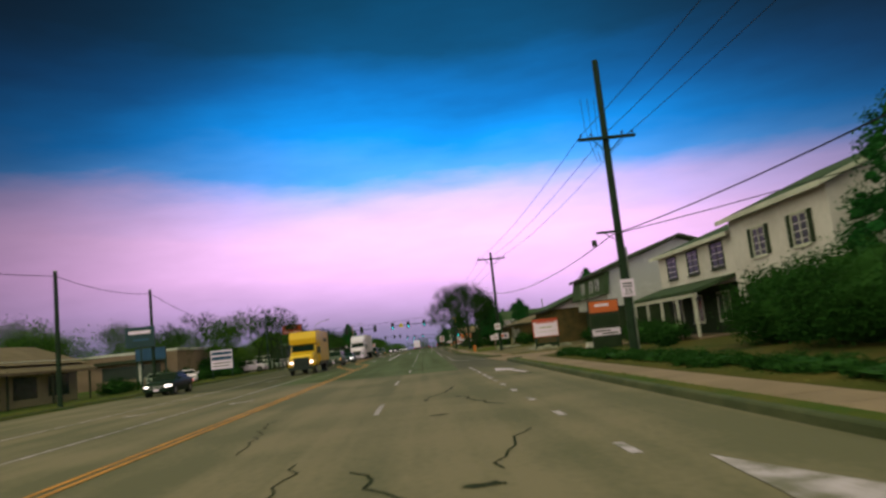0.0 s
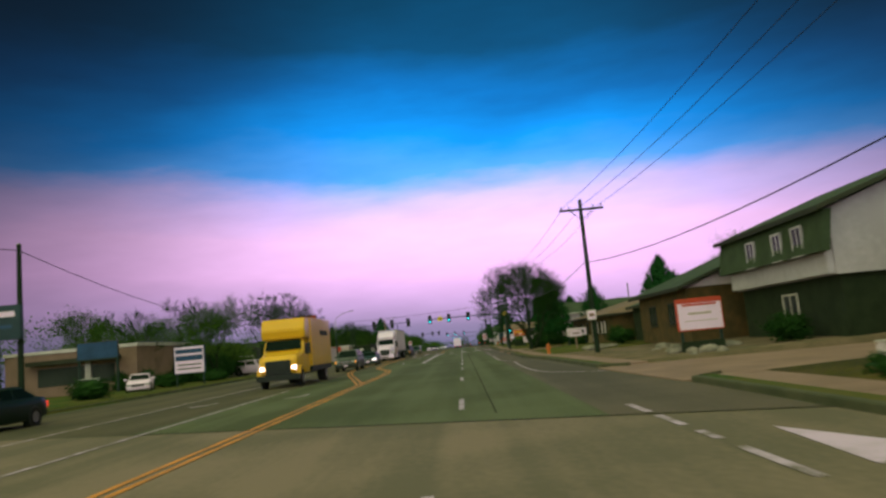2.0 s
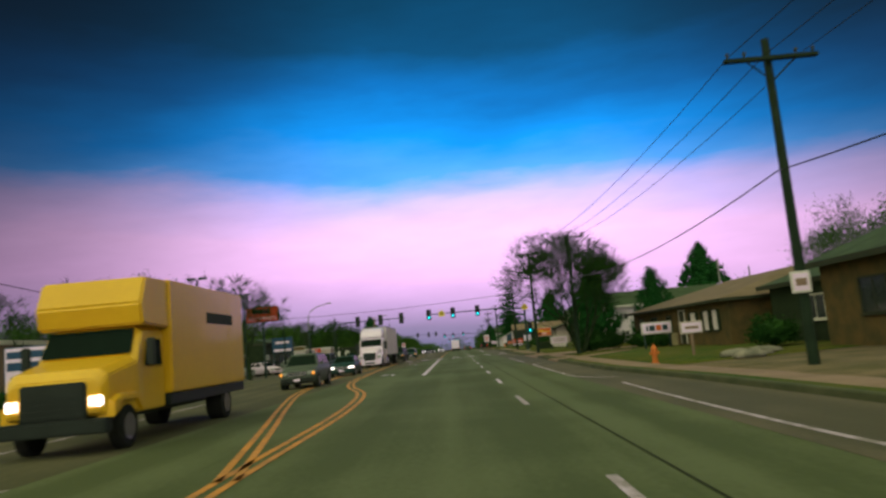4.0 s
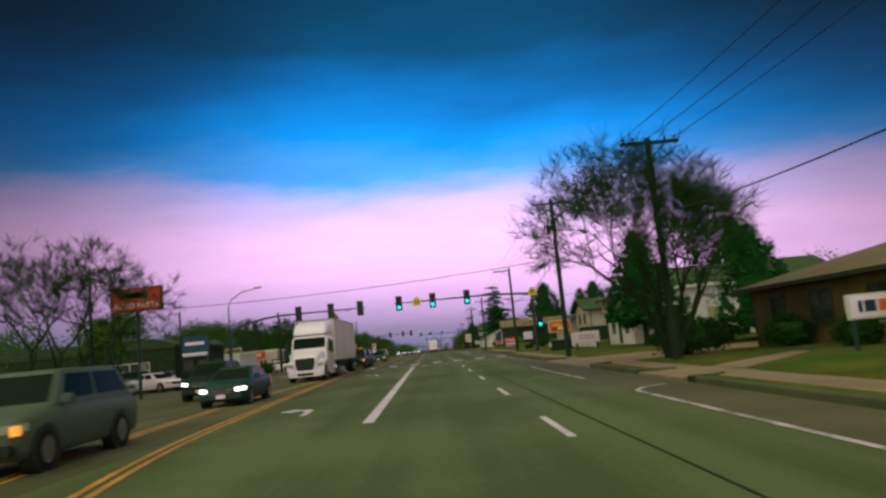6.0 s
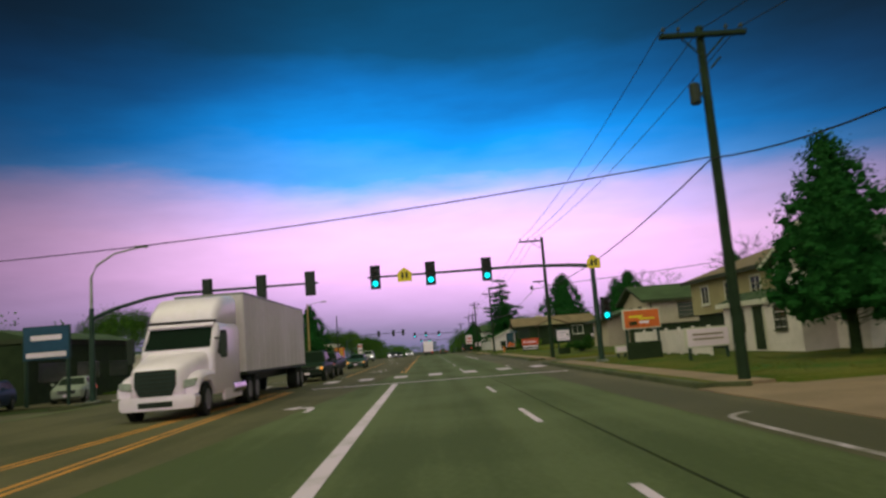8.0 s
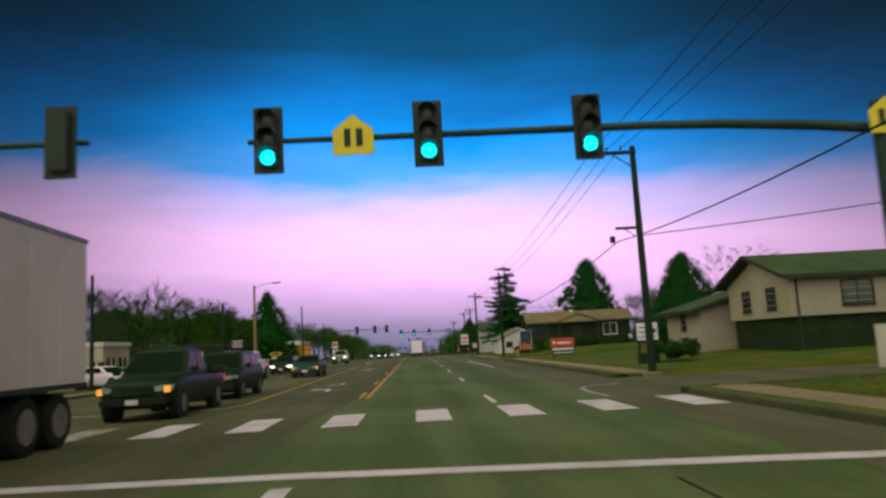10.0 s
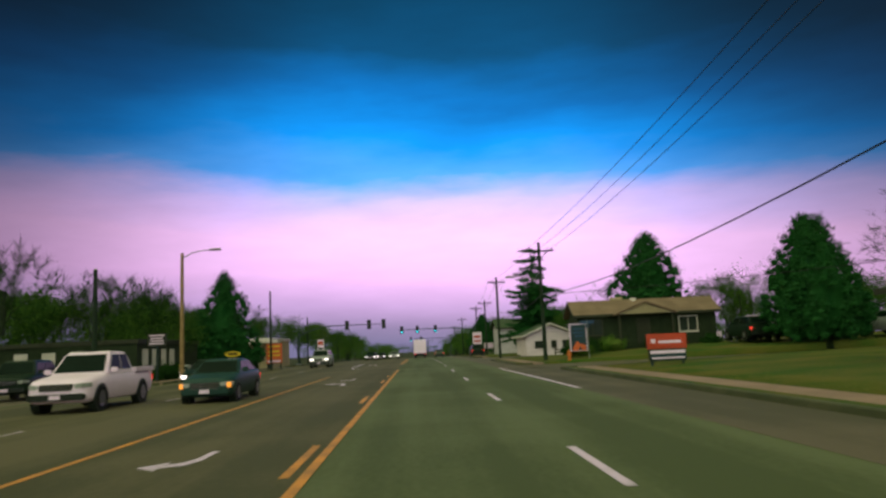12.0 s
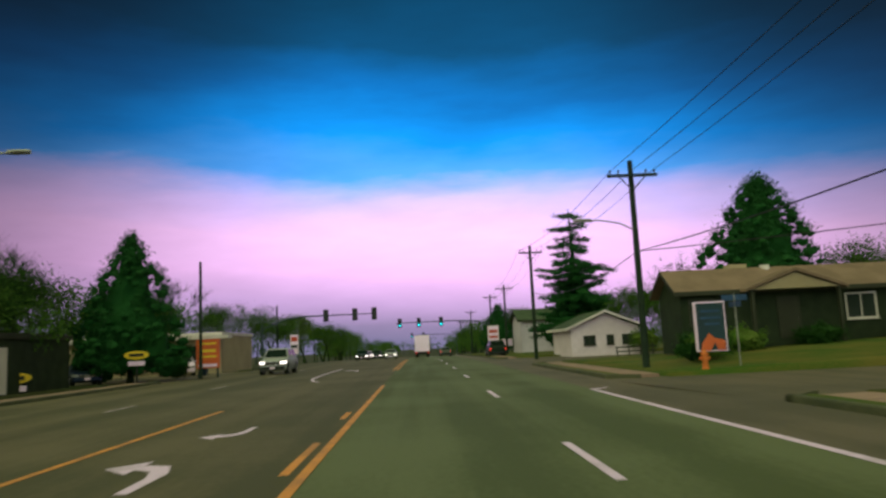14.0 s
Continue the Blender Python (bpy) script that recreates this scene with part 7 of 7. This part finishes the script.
part("plate", Shape().box(-0.5, 0.5, -0.015, 0.015, 2.5, 2.72), M_SIGNBLUE, sp)
part("plate", Shape().box(-0.015, 0.015, -0.5, 0.5, 2.26, 2.46), M_SIGNBLUE, sp)
panel_sign("shop_sign", 9.9, 277, 1.6, 1.5, 2.1, M_SIGNWHITE, "white and red fuel price board", 2, bars=((0, 1.35, 1.1, 0.4, M_SIGNRED), (0, 0.6, 1.1, 0.3, M_SIGNRED)), low=0.2)
panel_sign("notice_sign", 12.2, 281, 1.0, 1.6, 1.0, M_SIGNWHITE, "white board far down the road", 2)

# far side
ap = panel_sign("shop_sign", -18.2, 127.1, 5.3, 3.2, 1.5, M_SIGNRED, "large dull red parts-shop sign on a tall post", 1, edge=M_DARKTRIM, bars=((-0.1, 1.02, 1.7, 0.42, M_STEEL), (-0.1, 1.02, 1.5, 0.24, M_SIGNWHITE)), depth=0.35)
words(ap, "AUTO PARTS", 0.47, pose(0, -0.2, 5.65), M_SIGNWHITE)
part("meter_box", Shape().box(0.1, 0.4, -0.12, 0.12, 1.6, 2.1), M_GREY, ap, bevel=0.02)
panel_sign("shop_sign", -20.0, 91.0, 1.0, 2.5, 2.2, M_SIGNWHITE, "blue and white banded board on a low base", 2, edge=M_SIGNBLUE, bars=((0, 1.8, 2.2, 0.34, M_SIGNBLUE), (0, 1.25, 2.2, 0.4, M_SIGNBLUE), (0, 0.72, 1.9, 0.1, M_DARKTRIM), (0, 0.4, 1.9, 0.1, M_DARKTRIM)))
panel_sign("shop_sign", -19.2, 65.4, 3.5, 2.3, 1.6, M_SIGNDARK, "dark blue hanging board beside a pole", 1, edge=M_SIGNDARK, bars=((0, 1.18, 1.7, 0.26, M_SIGNWHITE), (0.1, 0.6, 1.2, 0.16, M_SIGNBLUE)))
panel_sign("shop_sign", -29.0, 94.0, 2.9, 3.6, 1.5, M_SIGNBLUE, "plain blue sign board over the shops", 2, edge=M_DARKTRIM)
panel_sign("shop_sign", -21.2, 147.2, 2.4, 2.6, 1.9, M_SIGNBLUE, "blue sign board in a dark frame with pale bars", 2, edge=M_SIGNDARK, bars=((0, 1.25, 1.7, 0.28, M_SIGNWHITE), (0, 0.3, 2.2, 0.28, M_SIGNWHITE)))
panel_sign("shop_sign", -17.6, 204.2, 2.35, 1.25, 0.85, M_BLACK, "small black letter board with white bars", 1, edge=M_DARKTRIM, bars=tuple((0.03 * (k % 2), 0.16 + 0.18 * k, 1.0 - 0.1 * (k % 3), 0.075, M_SIGNWHITE) for k in range(4)))
panel_sign("shop_sign", -14.9, 230.3, 0.55, 1.6, 2.0, M_SIGNORANGE, "bright orange banner board with yellow lines", 2, edge=M_SIGNORANGE, bars=((0, 1.7, 1.2, 0.14, M_SIGNYELLOW), (0, 1.2, 1.1, 0.2, M_SIGNYELLOW), (0, 0.8, 1.2, 0.14, M_SIGNYELLOW), (0, 0.2, 1.3, 0.2, M_SIGNWHITE)))
ov = thing("shop_sign", at(-17.8, 225.0), "yellow oval sign on a dark post", "sign")
part("board", Shape().prism([(0.75 * math.cos(a), 1.75 + 0.26 * math.sin(a)) for a in (2 * math.pi * k / 24 for k in range(24))], -0.06, 0.06, "y"), M_SIGNYELLOW, ov)
part("bar", Shape().box(-0.45, 0.45, -0.08, -0.065, 1.66, 1.86), M_DARKTRIM, ov)
part("letter_board", Shape().box(-0.5, 0.5, -0.05, 0.05, 1.1, 1.38), M_SIGNWHITE, ov)
part("post", Shape().tube([(0, 0.08, -0.2), (0, 0.08, 1.9)], 0.06, 8), M_BLACK, ov)
ov2 = copy_thing(ov, at(-20.0, 215.5) @ Matrix.Translation((0, 0, -0.9)))
panel_sign("shop_sign", -24.5, 172.0, 2.2, 2.0, 1.2, M_BRICK, "brown board behind the parked cars", 2)
panel_sign("shop_sign", -14.3, 262, 1.2, 0.9, 2.2, M_SIGNWHITE, "narrow white and red board by the second crossing", 2, bars=((0, 1.7, 0.7, 0.5, M_SIGNRED), (0, 0.9, 0.7, 0.3, M_STEEL)))


def hydrant(x, y, z=0.12):
    t = thing("fire_hydrant", at(x, y, gz(y) + z), "small orange fire hydrant on the verge", "hydrant", "fire hydrants")
    part("barrel", Shape().tube([(0, 0, -0.05), (0, 0, 0.04), (0, 0, 0.05), (0, 0, 0.5), (0, 0, 0.52), (0, 0, 0.56)], [0.16, 0.16, 0.11, 0.11, 0.15, 0.15], 12), M_HYDRANT, t)
    part("bonnet", Shape().tube([(0, 0, 0.56), (0, 0, 0.64), (0, 0, 0.70), (0, 0, 0.76)], [0.13, 0.11, 0.05, 0.035], 12), M_HYDRANT, t)
    for d in ((-1, 0), (1, 0), (0, -1)):
        part("nozzle", Shape().tube([(d[0] * 0.08, d[1] * 0.08, 0.40), (d[0] * 0.19, d[1] * 0.19, 0.40)], 0.06, 9), M_HYDRANT, t)


hydrant(8.35, 85.6, 0.1)
hydrant(10.45, 205.6, 0.14)
mb = thing("yard_sign", at(24.6, 213.6, 0.95), "small white plate by the office wall", "sign")
part("plate", Shape().box(-0.2, 0.2, -0.02, 0.02, 0.3, 0.75), M_SIGNWHITE, mb)
part("stake", Shape().tube([(0, 0.03, -0.2), (0, 0.03, 0.7)], 0.02, 6), M_GREY, mb)

# boulders along the driveway and flat stones
rng = random.Random(9)
for k in range(22):
    x = 10.9 + 0.22 * k * rng.uniform(0.4, 1.0) + rng.uniform(0, 1.2)
    y = 61.6 + rng.uniform(0, 1.2) + (k % 11) * 1.1 * rng.uniform(0.6, 1.1)
    r = rng.uniform(0.16, 0.40)
    b = thing("boulder", at(x, y, 0.12), "pale rounded landscaping boulder", "rock", "boulders")
    part("stone", Shape().blob((0, 0, r * 0.25), (r * rng.uniform(0.9, 1.5), r * rng.uniform(0.8, 1.2), r * rng.uniform(0.45, 0.7)), rng, 0.16, 6, 9), M_ROCK, b, smooth=True)
for k in range(5):
    r = rng.uniform(0.25, 0.45)
    b = thing("boulder", at(10.2 + rng.uniform(0, 2.6), 82 + rng.uniform(0, 3.5), 0.12), "pale flat landscaping boulder by the verge", "rock", "boulders")
    part("stone", Shape().blob((0, 0, r * 0.25), (r * 1.5, r, r * 0.5), rng, 0.16, 6, 9), M_ROCK, b, smooth=True)
# dark fence between the office and the white house, white rail fence
fn = thing("fence", at(14.6, 233.0), "dark sloping rail of a low wooden fence", "fence")
for k in range(4):
    part("post", Shape().box(0.9 * k, 0.9 * k + 0.08, -0.04, 0.04, -0.2, 0.75 + 0.05 * k), M_DARKTRIM, fn)
for zz in (0.3, 0.62):
    part("rail", Shape().box(-0.1, 3.0, -0.06, -0.04, zz, zz + 0.1), M_DARKTRIM, fn)
wf = thing("fence", at(13.0, 139.3, 0.25), "low white panel fence beside the lawn", "fence")
for k in range(6):
    part("panel", Shape().box(-0.03, 0.03, 2.0 * k + 0.06, 2.0 * k + 1.94, 0.0, 1.2), M_SIDING, wf)
    part("post", Shape().box(-0.06, 0.06, 2.0 * k - 0.06, 2.0 * k + 0.06, -0.2, 1.32), M_SIDING, wf)
ub = thing("utility_box", at(12.9, 51.0, 0.15), "small white utility box beside the driveway", "utility box")
part("box", Shape().box(-0.26, 0.26, -0.2, 0.2, -0.1, 0.36), M_SIDING, ub, bevel=0.05)
part("lid", Shape().box(-0.28, 0.28, -0.22, 0.22, 0.36, 0.41), M_TRIM, ub, bevel=0.02)
# bins and mailboxes
for x, y, lab, m in ((13.2, 168.4, "dark wheeled refuse bin by the lamp post", M_BLACK), (-15.9, 205.0, "grey utility cabinet by the lamp pole", M_GREY), (-15.6, 231.6, "dark refuse bin by the orange board", M_SIGNDARK)):
    b = thing("bin", at(x, y, gz(y) + 0.12), lab, "bin")
    part("body", Shape().loft([[(-w, -w, zz), (w, -w, zz), (w, w, zz), (-w, w, zz)] for zz, w in ((0, 0.24), (0.85, 0.3))]), m, b, bevel=0.02)
    part("lid", Shape().prism([(-0.33, 0.85), (0.33, 0.85), (0.30, 0.95), (-0.30, 0.98)], -0.33, 0.33, "x"), m, b, bevel=0.02)
